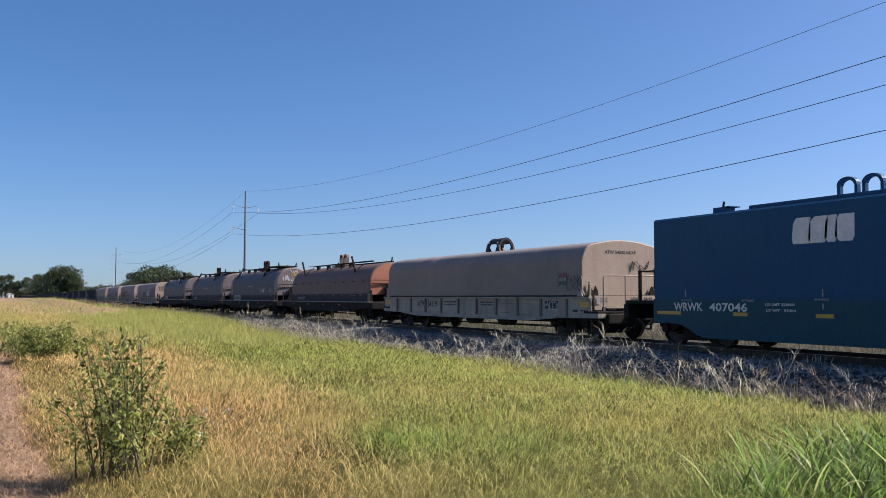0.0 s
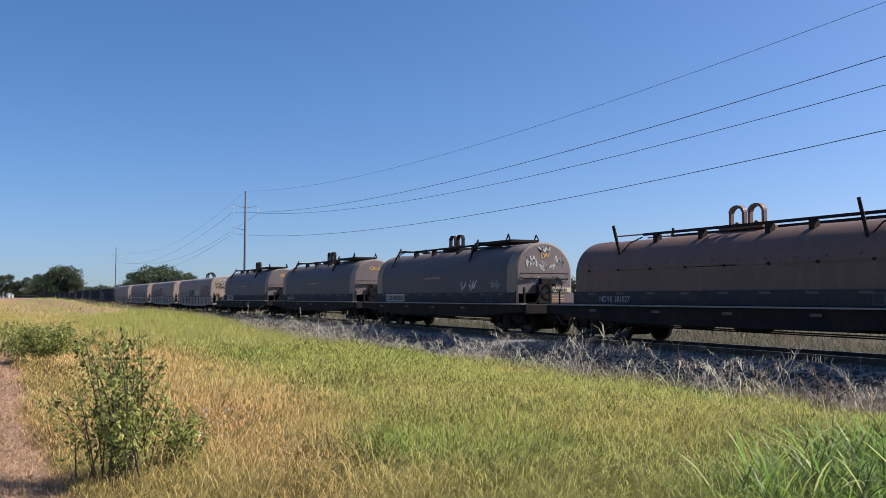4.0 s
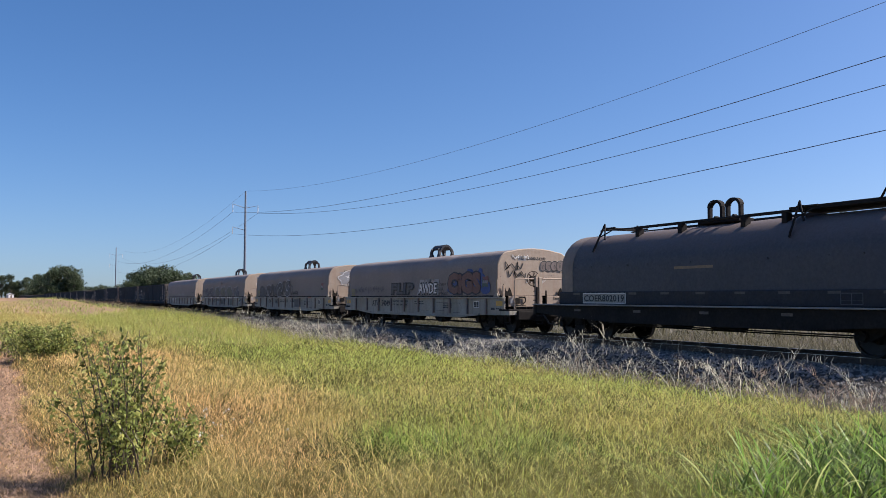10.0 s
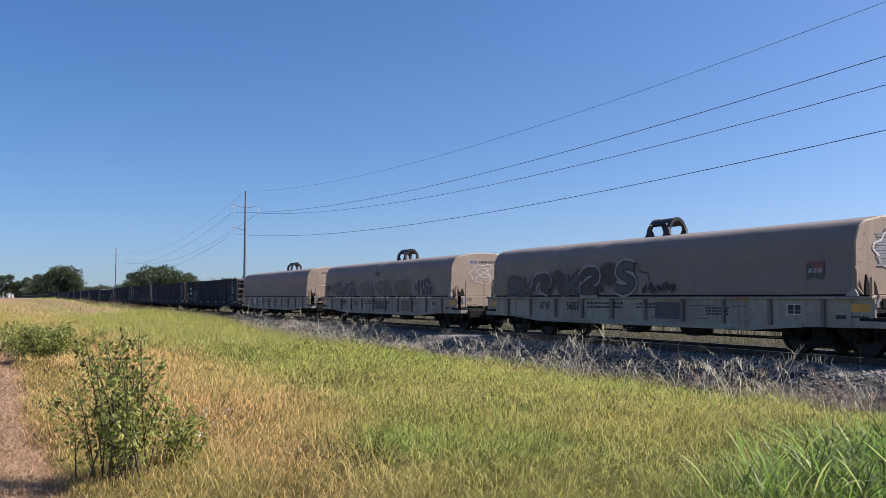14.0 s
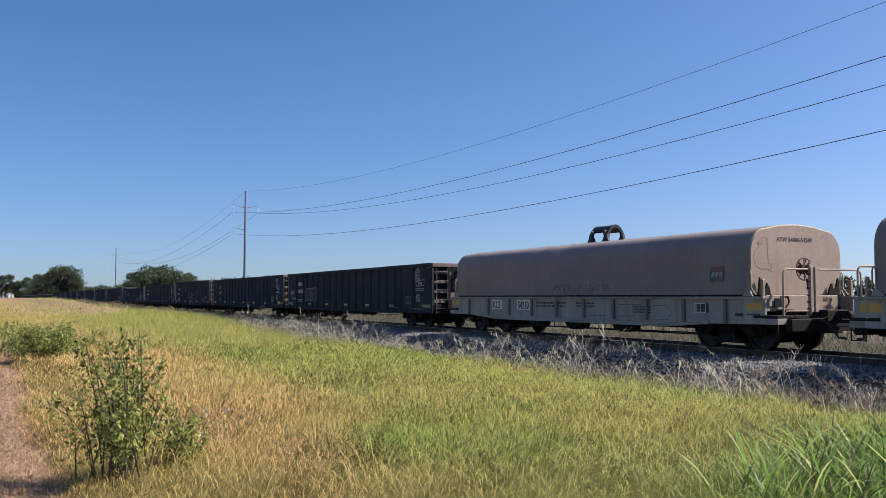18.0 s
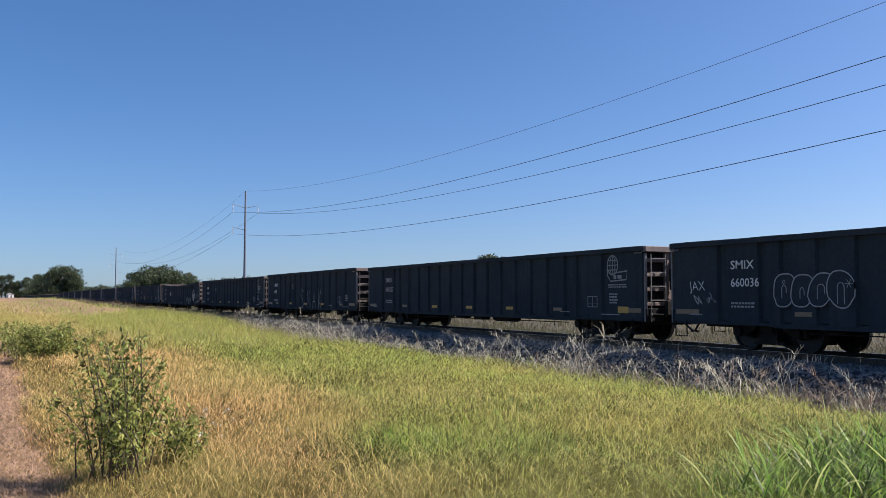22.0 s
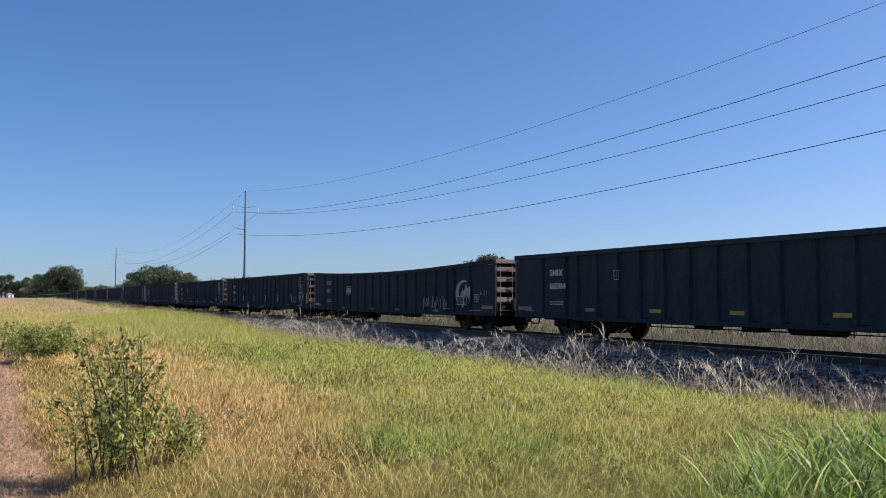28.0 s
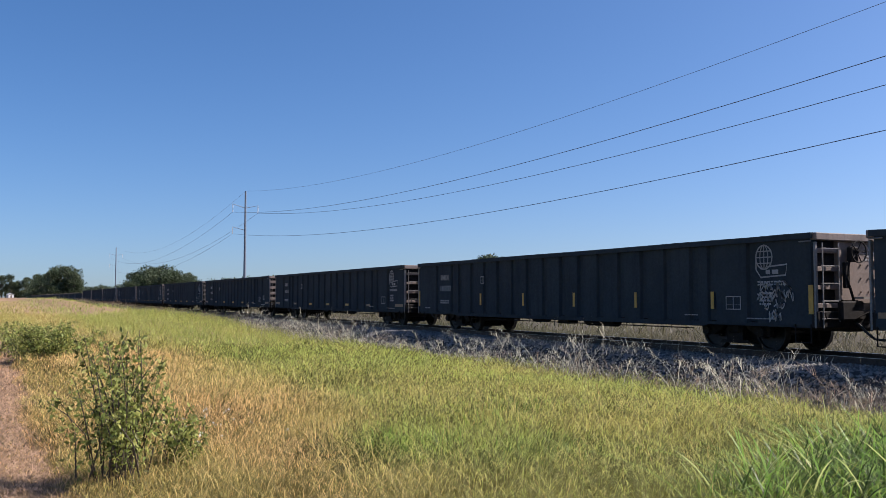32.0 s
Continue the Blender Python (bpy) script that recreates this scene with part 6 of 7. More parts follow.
plan = [("p", -59.22), ("p", -80.5), ("s", -100.35), ("p", -119.6), ("d", -141.2), ("v", -162.75), ("p", -184.4)]
plan += [("p" if k % 3 else "r", -206.1 - 21.6 * k) for k in range(7)]
plan += [("l", -357.3 - 21.6 * k) for k in range(15)]
GONDOLAS = []
for kind, mid in plan:
    GONDOLAS.append((take(kind), mid, kind))
    TRAIN.append((GONDOLAS[-1][0], mid))
for i, (g, mid, kind) in enumerate(GONDOLAS[:12]):
    h = 8.02 if kind == "s" else 10.05
    paint = WHITE if i in (0, 2, 3) else FADED
    x = -6.5 if kind == "s" else -h + 2.05
    name = "OMNX" if i == 2 else "SCRF" if i == 4 else "SMIX"
    number = ("660036", "660287", "654", "660964", "406", "160033", "660112")[i % 7]
    fitted(name, x, x + 0.74, 1.95, 2.16, -1.515, paint, g, 0.01)
    fitted(number, x, x + 0.13 * len(number) + 0.1, 1.53, 1.74, -1.515, paint, g, 0.01)
    f = Form()
    tag_bars(f, x, 1.12, 0.75, 0.045, -1.515, 2, i)
    tag_bars(f, -h + 0.6, 0.84, 0.5, 0.03, -1.515, 1, i + 7)
    tag_bars(f, h - 1.5, 1.35, 0.4, 0.045, -1.515, 4, i + 3)
    tag_bars(f, h - 4.0, 0.83, 0.5, 0.025, -1.515, 1, i + 4)
    tag_bars(f, h - 1.9, 0.78, 0.9, 0.028, -1.515, 1, i + 5)
    part("stencil", f, FADED, g, "small pale stencilled lines")
    if kind in "pv":
        globe_mark(g, h - 1.35, 2.2, -1.515)
        if i < 8:
            words(name, 0.17, WHITE, g, (h + 0.125, 0.7, 2.54), (90, 0, 90), bold=0.004)
            words(number, 0.17, WHITE, g, (h + 0.02, 0.7, 2.2), (90, 0, 90), bold=0.004)
            part("stencil", tag_bars(Form(), 0.15, 2.32, 0.3, 0.04, 0, 4, i), FADED, g, "pale stencilled lines on the end wall").matrix_basis = pose(h + 0.006, 0, 0, 0, 0, 90)
    small_plate(g, h - 2.56, 0.99, -1.515, 0.48, 0.32)
    if i > 1 and i != 4:
        small_plate(g, -h + 5.35, 1.78, -1.515, 0.24, 0.27)
# spray paint on some of them
g = [o for o, _, _ in GONDOLAS]
for z, w, h, sd in ((1.42, 0.95, 0.26, 101), (1.18, 1.05, 0.28, 111), (0.98, 0.75, 0.26, 121)):
    graffiti(g[5], 8.98 - w / 2, z, w, h, -1.52, FADED, sd, 0.03)
graffiti(g[5], 8.8, 0.72, 0.35, 0.3, -1.52, FADED, 131, 0.025)
face = Form()
moon = [(8.0 + 0.66 * math.cos(a / 10), 1.42 + 0.52 * math.sin(a / 10)) for a in range(11, 46, 3)]
moon += [(8.10 + 0.50 * math.cos(a / 10), 1.45 + 0.41 * math.sin(a / 10)) for a in range(44, 12, -3)]
face.add([(p - 0.28, -1.52, q) for p, q in moon], [(i, i + 1, len(moon) - 2 - i, len(moon) - 1 - i) for i in range(len(moon) // 2 - 1)])
for pts in ([(7.75, 1.38), (7.95, 1.62), (8.02, 1.50), (8.14, 1.40), (8.05, 1.2), (7.85, 1.1)], [(8.02, 1.5), (8.22, 1.8), (8.3, 1.62), (8.3, 1.3), (8.14, 1.4)], [(8.3, 1.62), (8.52, 1.72), (8.56, 1.5), (8.5, 1.05), (8.42, 1.25), (8.3, 1.3)],
            [(7.8, 1.1), (8.05, 1.2), (8.1, 1.05), (7.9, 0.86)]):
    face.add([(p - 0.28, -1.522, q) for p, q in pts], [tuple(range(len(pts)))])
part("graffiti", face, FADED, g[4], "sprayed pale crescent and peaks")
part("dark_plate", Form().box(7.22, 7.70, -1.522, -1.526, 0.99, 1.31), INK, g[4])
small_plate(g[4], 7.21, 0.99, -1.53, 0.5, 0.32, WHITE)
graffiti(g[4], 9.0, 1.3, 0.6, 0.3, -1.52, FADED, 102, 0.02)
for x, w, sd in ((4.05, 0.7, 103), (4.85, 0.7, 107), (5.7, 0.6, 113)):
    graffiti(g[4], x, 0.75, w, 0.6, -1.52, FADED, sd, 0.026)
fitted("JAX", -9.4, -8.85, 1.38, 1.68, -1.52, WHITE, g[0], -0.012, -0.15, "graffiti", "thin spray-painted letters")
graffiti(g[0], -9.25, 1.05, 0.75, 0.35, -1.52, FADED, 114, 0.028)
throw_up(g[0], -6.64, 1.0, 2.0, 0.85, BLACK, FADED, None, 4, 105, -1.52, 0.55)
part("data_board", Form().box(-4.92, -4.34, -1.51, -1.517, 1.52, 1.74), FADED, g[4], "worn pale data board")
small_plate(g[4], -4.94, 1.44, -1.52, 0.62, 0.38, WHITE)
part("paint_patch", Form().box(8.93, 9.4, -1.51, -1.518, 0.84, 1.02), YELLOW, g[1])
# tall thin letters sprayed on the short car
f = Form()
for letter, x in (("S", -0.92), ("M", 0.25), ("A", 1.28), ("K", 2.32)):
    for stroke in {"S": [[(0.4, 0.85), (0.2, 1.0), (0.02, 0.85), (0.1, 0.6), (0.3, 0.45), (0.42, 0.2), (0.25, 0.0), (0.0, 0.08)]], "M": [[(0, 0), (0.12, 0.95), (0.25, 0.3), (0.4, 0.95), (0.5, 0)]],
                   "A": [[(0, 0), (0.2, 0.95), (0.42, 0)], [(0.08, 0.35), (0.36, 0.35)]], "K": [[(0, 0), (0.04, 0.95)], [(0.35, 0.95), (0.04, 0.4), (0.36, 0.0)]]}[letter]:
        g2 = scrawl([(x + p * 1.25, 0.66 + 1.1 * q) for p, q in stroke], 0.035)
        f.add([(px, -1.52, pz) for px, _, pz in g2.v], g2.f)
part("graffiti", f, FADED, g[2], "tall thin sprayed letters")


# ---- the train's running: metres along the line at t ----
RUN = (-126.87, -119.67, -112.13, -104.56, -96.90, -89.15, -81.28, -73.36, -65.39, -57.38, -49.21, -40.98, -32.92, -24.81, -16.62, -8.35, -0.00, 8.43, 16.85, 25.31, 33.82, 42.55, 51.38, 60.06, 68.75, 77.49, 86.26, 95.08, 103.94, 112.85, 121.72, 130.50, 139.25)


def travel(t):
    """A smooth run through the distances that the train has made at each second."""
    k = min(max(int(t), 0), 31)
    u = t - k
    p0, p1, p2, p3 = RUN[max(k - 1, 0)], RUN[k], RUN[k + 1], RUN[min(k + 2, 32)]
    m1, m2 = (p2 - p0) / (2 if k > 0 else 1), (p3 - p1) / (2 if k < 31 else 1)
    return (2 * u ** 3 - 3 * u ** 2 + 1) * p1 + (u ** 3 - 2 * u ** 2 + u) * m1 + (3 * u ** 2 - 2 * u ** 3) * p2 + (u ** 3 - u ** 2) * m2


# ---- plants ----


def smooth_noise(x, y, s, seed):
    """A cheap soft noise in 0..1 for patches."""
    r = np.random.RandomState(seed)
    t = np.zeros_like(x)
    for k in range(5):
        a, p = r.rand() * 6.283, r.rand(2) * 6.283
        q = s * (0.6 + 0.9 * k)
        t += np.sin(q * (x * np.cos(a) + y * np.sin(a)) + p[0]) * np.sin(q * 0.8 * (y * np.cos(a) - x * np.sin(a)) + p[1]) / (1 + 0.5 * k)
    return np.clip(0.5 + 0.33 * t, 0, 1)


def blades(p, height, width, az, lean, droop, segs, dry, tone, foot=1.0):
    """Blades of grass: each a tapering strip that leans and droops. Returns arrays for raw_mesh."""
    n_b = len(p)
    d = np.stack([np.cos(az), np.sin(az)], -1)
    side = np.stack([-d[:, 1], d[:, 0]], -1)
    rows = []
    for i in range(segs + 1):
        u = i / segs
        out = height * (lean * u + droop * u ** 2.2)
        up = height * (u - 0.45 * droop * u ** 2.5)
        c = np.stack([p[:, 0] + d[:, 0] * out, p[:, 1] + d[:, 1] * out, p[:, 2] + up], -1)
        if i < segs:
            w = 0.5 * width * (1 - 0.55 * u) * (foot if i == 0 else 1.0)
            o = np.concatenate([side * w[:, None], np.zeros((n_b, 1))], -1)
            rows += [c - o, c + o]
        else:
            rows.append(c)
    v = np.stack(rows, 1)
    k = 2 * segs + 1
    quads = [[2 * i, 2 * i + 1, 2 * i + 3, 2 * i + 2] for i in range(segs - 1)]
    one = np.array(sum(quads, []) + [2 * segs - 2, 2 * segs - 1, 2 * segs])
    polys = (one[None] + k * np.arange(n_b)[:, None]).ravel()
    sizes = np.tile([4] * (segs - 1) + [3], n_b)
    return v.reshape(-1, 3), polys, sizes, np.repeat(dry, k), np.repeat(tone, k)


def plant_mesh(name, pieces, material):
    vs, ps, ss, ds, ts, k = [], [], [], [], [], 0
    for v, p, s, d, t in pieces:
        vs.append(v), ps.append(p + k), ss.append(s), ds.append(d), ts.append(t)
        k += len(v)
    return raw_mesh(name, np.concatenate(vs), np.concatenate(ps), np.concatenate(ss), material, {"dry": np.concatenate(ds), "tone": np.concatenate(ts)})


CT, ST = math.cos(radians(TURN)), math.sin(radians(TURN))


def wedge(r, n_b, z0, z1, ymax, power=1.0, xl=-40, xr=1620):
    """Random spots on the field between two distances from the camera's foot, within the wedge that it faces."""
    dist = z0 + (z1 - z0) * r.rand(n_b) ** power
    off = dist * ((xl + (xr - xl) * r.rand(n_b)) - 784) / 1560
    x = -CT * dist + ST * off
    y = ST * dist + CT * off
    keep = (y < ymax) & (y > -6)
    return x[keep], y[keep], dist[keep]


def dryness(x, y, dist):
    edge = np.minimum(2.2 + 0.15 * dist, 4.4) + 1.2 * (smooth_noise(x, y, 0.35, 3) - 0.5)
    d = 1 / (1 + np.exp((y - edge) / 0.55))
    d = np.maximum(d, 0.3 * np.clip((smooth_noise(x, y, 0.22, 8) - 0.62) * 4, 0, 1))
    green = np.exp(-((x + 8.2) ** 2 + (y - 4.1) ** 2) / 0.9)
    d = d * (1 - 0.4 * np.clip((dist - 20) / 12, 0, 1)) * np.clip((y - 0.7) / 1.3, 0.75, 1) * (0.85 + 0.45 * (smooth_noise(x, y, 0.8, 9) - 0.3))
    return np.clip(d - 0.8 * green - 0.15 * np.exp(-((x + 8.3) ** 2 + (y - 1.2) ** 2) / 1.2), 0, 0.95)


def rank_ground(x, y):
    """True where the rank green grass has crowded out the meadow."""
    far_off, aside = -x * CT + y * ST, x * ST + y * CT
    spot = 784 + 1560 * aside / np.maximum(far_off, 0.1)
    return (spot > 1305 + 58 * (far_off - 7.0) + 110 * (smooth_noise(x, y, 2.5, 17) - 0.5)) & (spot < 1900) & (far_off > 6.2) & (far_off < 9.6)


r = np.random.RandomState(4)
pieces = []
# distance bands: blades, near edge, far edge, segments, height, width, crowding, fine tips per blade
for n_b, z0, z1, segs, h0, w0, power, fine in ((80000, 5.6, 13, 2, 0.46, 0.009, 0.75, 2), (100000, 13, 28, 2, 0.46, 0.014, 0.8, 2), (85000, 28, 80, 2, 0.5, 0.026, 0.9, 1), (45000, 80, 330, 1, 0.55, 0.08, 1.0, 0)):
    x, y, dist = wedge(r, n_b, z0, z1, 12.95, power)
    m = len(x)
    dr = dryness(x, y, dist)
    path = np.clip((0.55 + 0.3 * (smooth_noise(x, y, 0.9, 5) - 0.5) - y) / 0.3, 0, 1) * np.clip((42 - dist) / 8, 0, 1)
    keep = (r.rand(m) > 0.8 * path) & ((r.rand(m) < 0.12) | ~rank_ground(x, y))
    x, y, dist, dr, path = x[keep], y[keep], dist[keep], dr[keep], path[keep]
    m = len(x)
    clump = smooth_noise(x, y, 1.6, 11)
    rank = np.clip((y - 9.5) / 3, 0, 1)
    h = h0 * (0.6 + 0.5 * clump) * (0.7 + 0.5 * r.rand(m)) * (1 - 0.88 * path) * (1 - 0.25 * dr) * (1 + (0.05 + 0.5 * np.clip((dist - 30) / 30, 0, 1)) * rank) * np.where(dist < 20, np.clip((y - 0.2) / 1.6, 0.4, 1), 1)
    dry = np.clip(dr * 1.1 + 0.5 * (r.rand(m) - 0.68) + 0.2 * rank * r.rand(m) + 0.5 * path, 0, 1)
    az = np.where(r.rand(m) < 0.35, 3.6 + 0.9 * r.randn(m), r.rand(m) * 6.283)
    # fine leaf tips and seed heads of the canopy
    tuft = smooth_noise(x, y, 7.0, 12)
    for k in range(fine):
        ps = np.stack([x + 0.3 * h * r.randn(m), y + 0.3 * h * r.randn(m), level(x, y) + h * (0.4 + 0.55 * r.rand(m))], -1)
        ls = (0.0036 * np.minimum(dist, 30) + 0.030) * (0.5 + 1.0 * r.rand(m)) * (1 - 0.6 * path)
        wind = np.where(r.rand(m) < 0.4, 0.4 + 0.7 * r.randn(m), r.rand(m) * 6.283)
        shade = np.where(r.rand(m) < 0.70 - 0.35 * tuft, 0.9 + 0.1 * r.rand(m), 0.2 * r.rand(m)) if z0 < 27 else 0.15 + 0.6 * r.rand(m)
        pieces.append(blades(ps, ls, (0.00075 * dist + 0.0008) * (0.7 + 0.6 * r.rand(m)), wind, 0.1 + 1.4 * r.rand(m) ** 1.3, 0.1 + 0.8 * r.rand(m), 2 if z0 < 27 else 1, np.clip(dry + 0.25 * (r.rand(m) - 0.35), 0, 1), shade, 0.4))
    # main blades close by are near-black: shade below the tips, put into their tone
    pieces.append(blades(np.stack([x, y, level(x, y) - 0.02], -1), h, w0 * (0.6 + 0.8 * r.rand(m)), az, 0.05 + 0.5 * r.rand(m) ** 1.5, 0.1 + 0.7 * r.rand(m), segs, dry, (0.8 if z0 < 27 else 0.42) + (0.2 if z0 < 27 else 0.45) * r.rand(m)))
# mown thatch lying on the bare strip
x, y, dist = wedge(r, 60000, 5.6, 26, 0.95, 0.8, -60, 260)
keep = y > -3
x, y, dist = x[keep], y[keep], dist[keep]
m = len(x)
litter = blades(np.stack([x, y, level(x, y) + 0.004], -1), (0.03 + 0.002 * dist) * (0.5 + r.rand(m)), (0.0005 * dist + 0.002) * (0.7 + 0.6 * r.rand(m)), r.rand(m) * 6.283, 0.8 + 1.6 * r.rand(m), 0.2 + 0.4 * r.rand(m), 1, r.rand(m), np.where(r.rand(m) < 0.4, 0.9, 0.3 * r.rand(m)))
tagged(new("mown_thatch", plant_mesh("mown_thatch", [litter], THATCH)), "reddish tan mown thatch lying on the bare strip", "thatch", kind="stuff")
# the field goes on behind and beside
x, y = np.concatenate([-12 + 34 * r.rand(15000), -40 + 70 * r.rand(5000)]), np.concatenate([0.8 + 12.8 * r.rand(15000), -14 + 8 * r.rand(5000)])
dist, off = -CT * x + ST * y, ST * x + CT * y
keep = (dist < 5.6) | (784 + 1560 * off / np.maximum(dist, 0.1) > 1620) | (y < -5)
keep &= x ** 2 + y ** 2 > 6
x, y = x[keep], y[keep]
m = len(x)
pieces.append(blades(np.stack([x, y, level(x, y) - 0.02], -1), 0.3 + 0.25 * r.rand(m), 0.012 + 0.012 * r.rand(m), r.rand(m) * 6.283, 0.4 * r.rand(m), 0.6 * r.rand(m), 2, np.clip(dryness(x, y, np.full(m, 8.0)) + 0.5 * (r.rand(m) - 0.5), 0, 1), r.rand(m)))
# upright tufts where the field meets the ballast
for tx in (-20.5, -17.8, -14.6, -26.0, -31.5, -11.2):
    m = 170
    x, y = tx + 0.32 * r.randn(m), 11.8 + 0.28 * r.randn(m)
    pieces.append(blades(np.stack([x, y, level(x, y) - 0.02], -1), 0.45 + 0.45 * r.rand(m), 0.006 + 0.006 * r.rand(m), r.rand(m) * 6.283, 0.25 * r.rand(m), 0.1 + 0.5 * r.rand(m), 4, 0.15 * r.rand(m), np.where(r.rand(m) < 0.4, 0.9, 0.2 * r.rand(m))))
# thin pale seed stems that arch over the canopy
x, y, dist = wedge(r, 15000, 5.8, 24, 12.0, 0.8)
keep = (y > 1.1) & ~rank_ground(x, y)
x, y, dist = x[keep], y[keep], dist[keep]
m = len(x)
pieces.append(blades(np.stack([x, y, level(x, y) + 0.20 + 0.14 * r.rand(m)], -1), 0.09 + 0.13 * r.rand(m), 0.0006 * dist + 0.0008, r.rand(m) * 6.283, 0.1 + 0.9 * r.rand(m), 0.3 + 0.9 * r.rand(m), 3, np.clip(dryness(x, y, dist) + 0.15 * r.rand(m), 0, 1), 0.15 * r.rand(m), 0.6))
# single long stalks that stand out of the field
x, y, dist = wedge(r, 1500, 6, 30, 12.5, 0.8)
keep = y > 1.3
x, y, dist = x[keep], y[keep], dist[keep]
m = len(x)
for k in range(2):
    pieces.append(blades(np.stack([x, y, level(x, y)], -1), 0.45 + 0.3 * r.rand(m), 0.003 + 0.0003 * dist, r.rand(m) * 6.283, 0.1 + 0.4 * r.rand(m), 0.2 + 0.6 * r.rand(m), 4, 0.3 + 0.7 * r.rand(m), 0.5 * r.rand(m)))
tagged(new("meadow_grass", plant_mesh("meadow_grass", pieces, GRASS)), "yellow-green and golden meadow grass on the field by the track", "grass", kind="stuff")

# grass and dry weeds beyond the track
pieces = []
for n_b, y0, y1, x0, x1, h0, w0 in ((60000, 20.2, 30, -70, 22, 0.42, 0.016), (26000, 30, 90, -170, 60, 0.55, 0.06), (9000, 20.2, 40, -330, -70, 0.6, 0.1)):
    y = y0 + (y1 - y0) * r.rand(n_b) ** 1.5
    x = x0 + (x1 - x0) * r.rand(n_b)
    h = h0 * (0.5 + 0.9 * r.rand(n_b)) * (0.6 + 0.7 * smooth_noise(x, y, 0.5, 21))
    dry = np.clip(0.55 + 0.6 * (smooth_noise(x, y, 0.2, 22) - 0.45) + 0.3 * (r.rand(n_b) - 0.5), 0, 1)
    pieces.append(blades(np.stack([x, y, level(x, y) - 0.02], -1), h, w0 * (0.5 + r.rand(n_b)), r.rand(n_b) * 6.283, 0.9 * r.rand(n_b), 0.9 * r.rand(n_b), 2, dry, r.rand(n_b)))
FAR_GRASS = leafy("dry_field_grass", (0.13, 0.15, 0.06), (0.21, 0.17, 0.115))
tagged(new("field_grass", plant_mesh("field_grass", pieces, FAR_GRASS)), "dry field grass and weeds beyond the track", "grass", kind="stuff")

# rank green grass close to the camera
x = -8.4 + 6.4 * r.rand(34000)
y = 4.4 + 5.9 * r.rand(34000)
keep = rank_ground(x + 0.12 * r.randn(34000), y + 0.12 * r.randn(34000))
x, y = x[keep], y[keep]
m = len(x)
tall = r.rand(m) ** 1.4
# most blades near-black: the clump's shaded gaps are put into their colour
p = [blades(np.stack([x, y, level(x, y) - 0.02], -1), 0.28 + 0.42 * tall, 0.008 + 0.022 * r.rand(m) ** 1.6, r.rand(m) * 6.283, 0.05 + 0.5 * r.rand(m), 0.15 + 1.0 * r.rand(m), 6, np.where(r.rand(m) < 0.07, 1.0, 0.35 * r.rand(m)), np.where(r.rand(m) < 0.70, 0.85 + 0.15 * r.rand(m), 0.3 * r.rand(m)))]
# some long blades and stalks that reach out of the clump
k = r.rand(m) < 0.035
q = int(k.sum())
p.append(blades(np.stack([x[k], y[k], level(x[k], y[k])], -1), 0.65 + 0.3 * r.rand(q), 0.010 + 0.014 * r.rand(q), r.rand(q) * 6.283, 0.1 + 0.5 * r.rand(q), 0.3 + 0.8 * r.rand(q), 7, np.where(r.rand(q) < 0.25, 0.9, 0.1), 0.3 * r.rand(q)))
# a deep green tuft in the middle of the field, and a few slighter ones
for tx, ty, wide, m in ((-8.2, 3.75, 0.28, 420), (-7.0, 4.35, 0.2, 130), (-7.6, 4.9, 0.25, 160), (-10.4, 6.2, 0.4, 200), (-13.5, 5.5, 0.5, 240), (-9.2, 5.4, 0.3, 150)):
    x, y = tx + wide * r.randn(m), ty + wide * r.randn(m)
    p.append(blades(np.stack([x, y, level(x, y) - 0.02], -1), 0.32 + 0.24 * r.rand(m), 0.005 + 0.007 * r.rand(m), r.rand(m) * 6.283, 0.3 * r.rand(m), 0.1 + 0.6 * r.rand(m), 4, 0.3 * r.rand(m), np.where(r.rand(m) < 0.5, 0.75 + 0.25 * r.rand(m), 0.3 * r.rand(m))))
tagged(new("rank_grass", plant_mesh("rank_grass", p, RANK)), "bright green broad-bladed rank grass clump", "grass", kind="stuff")


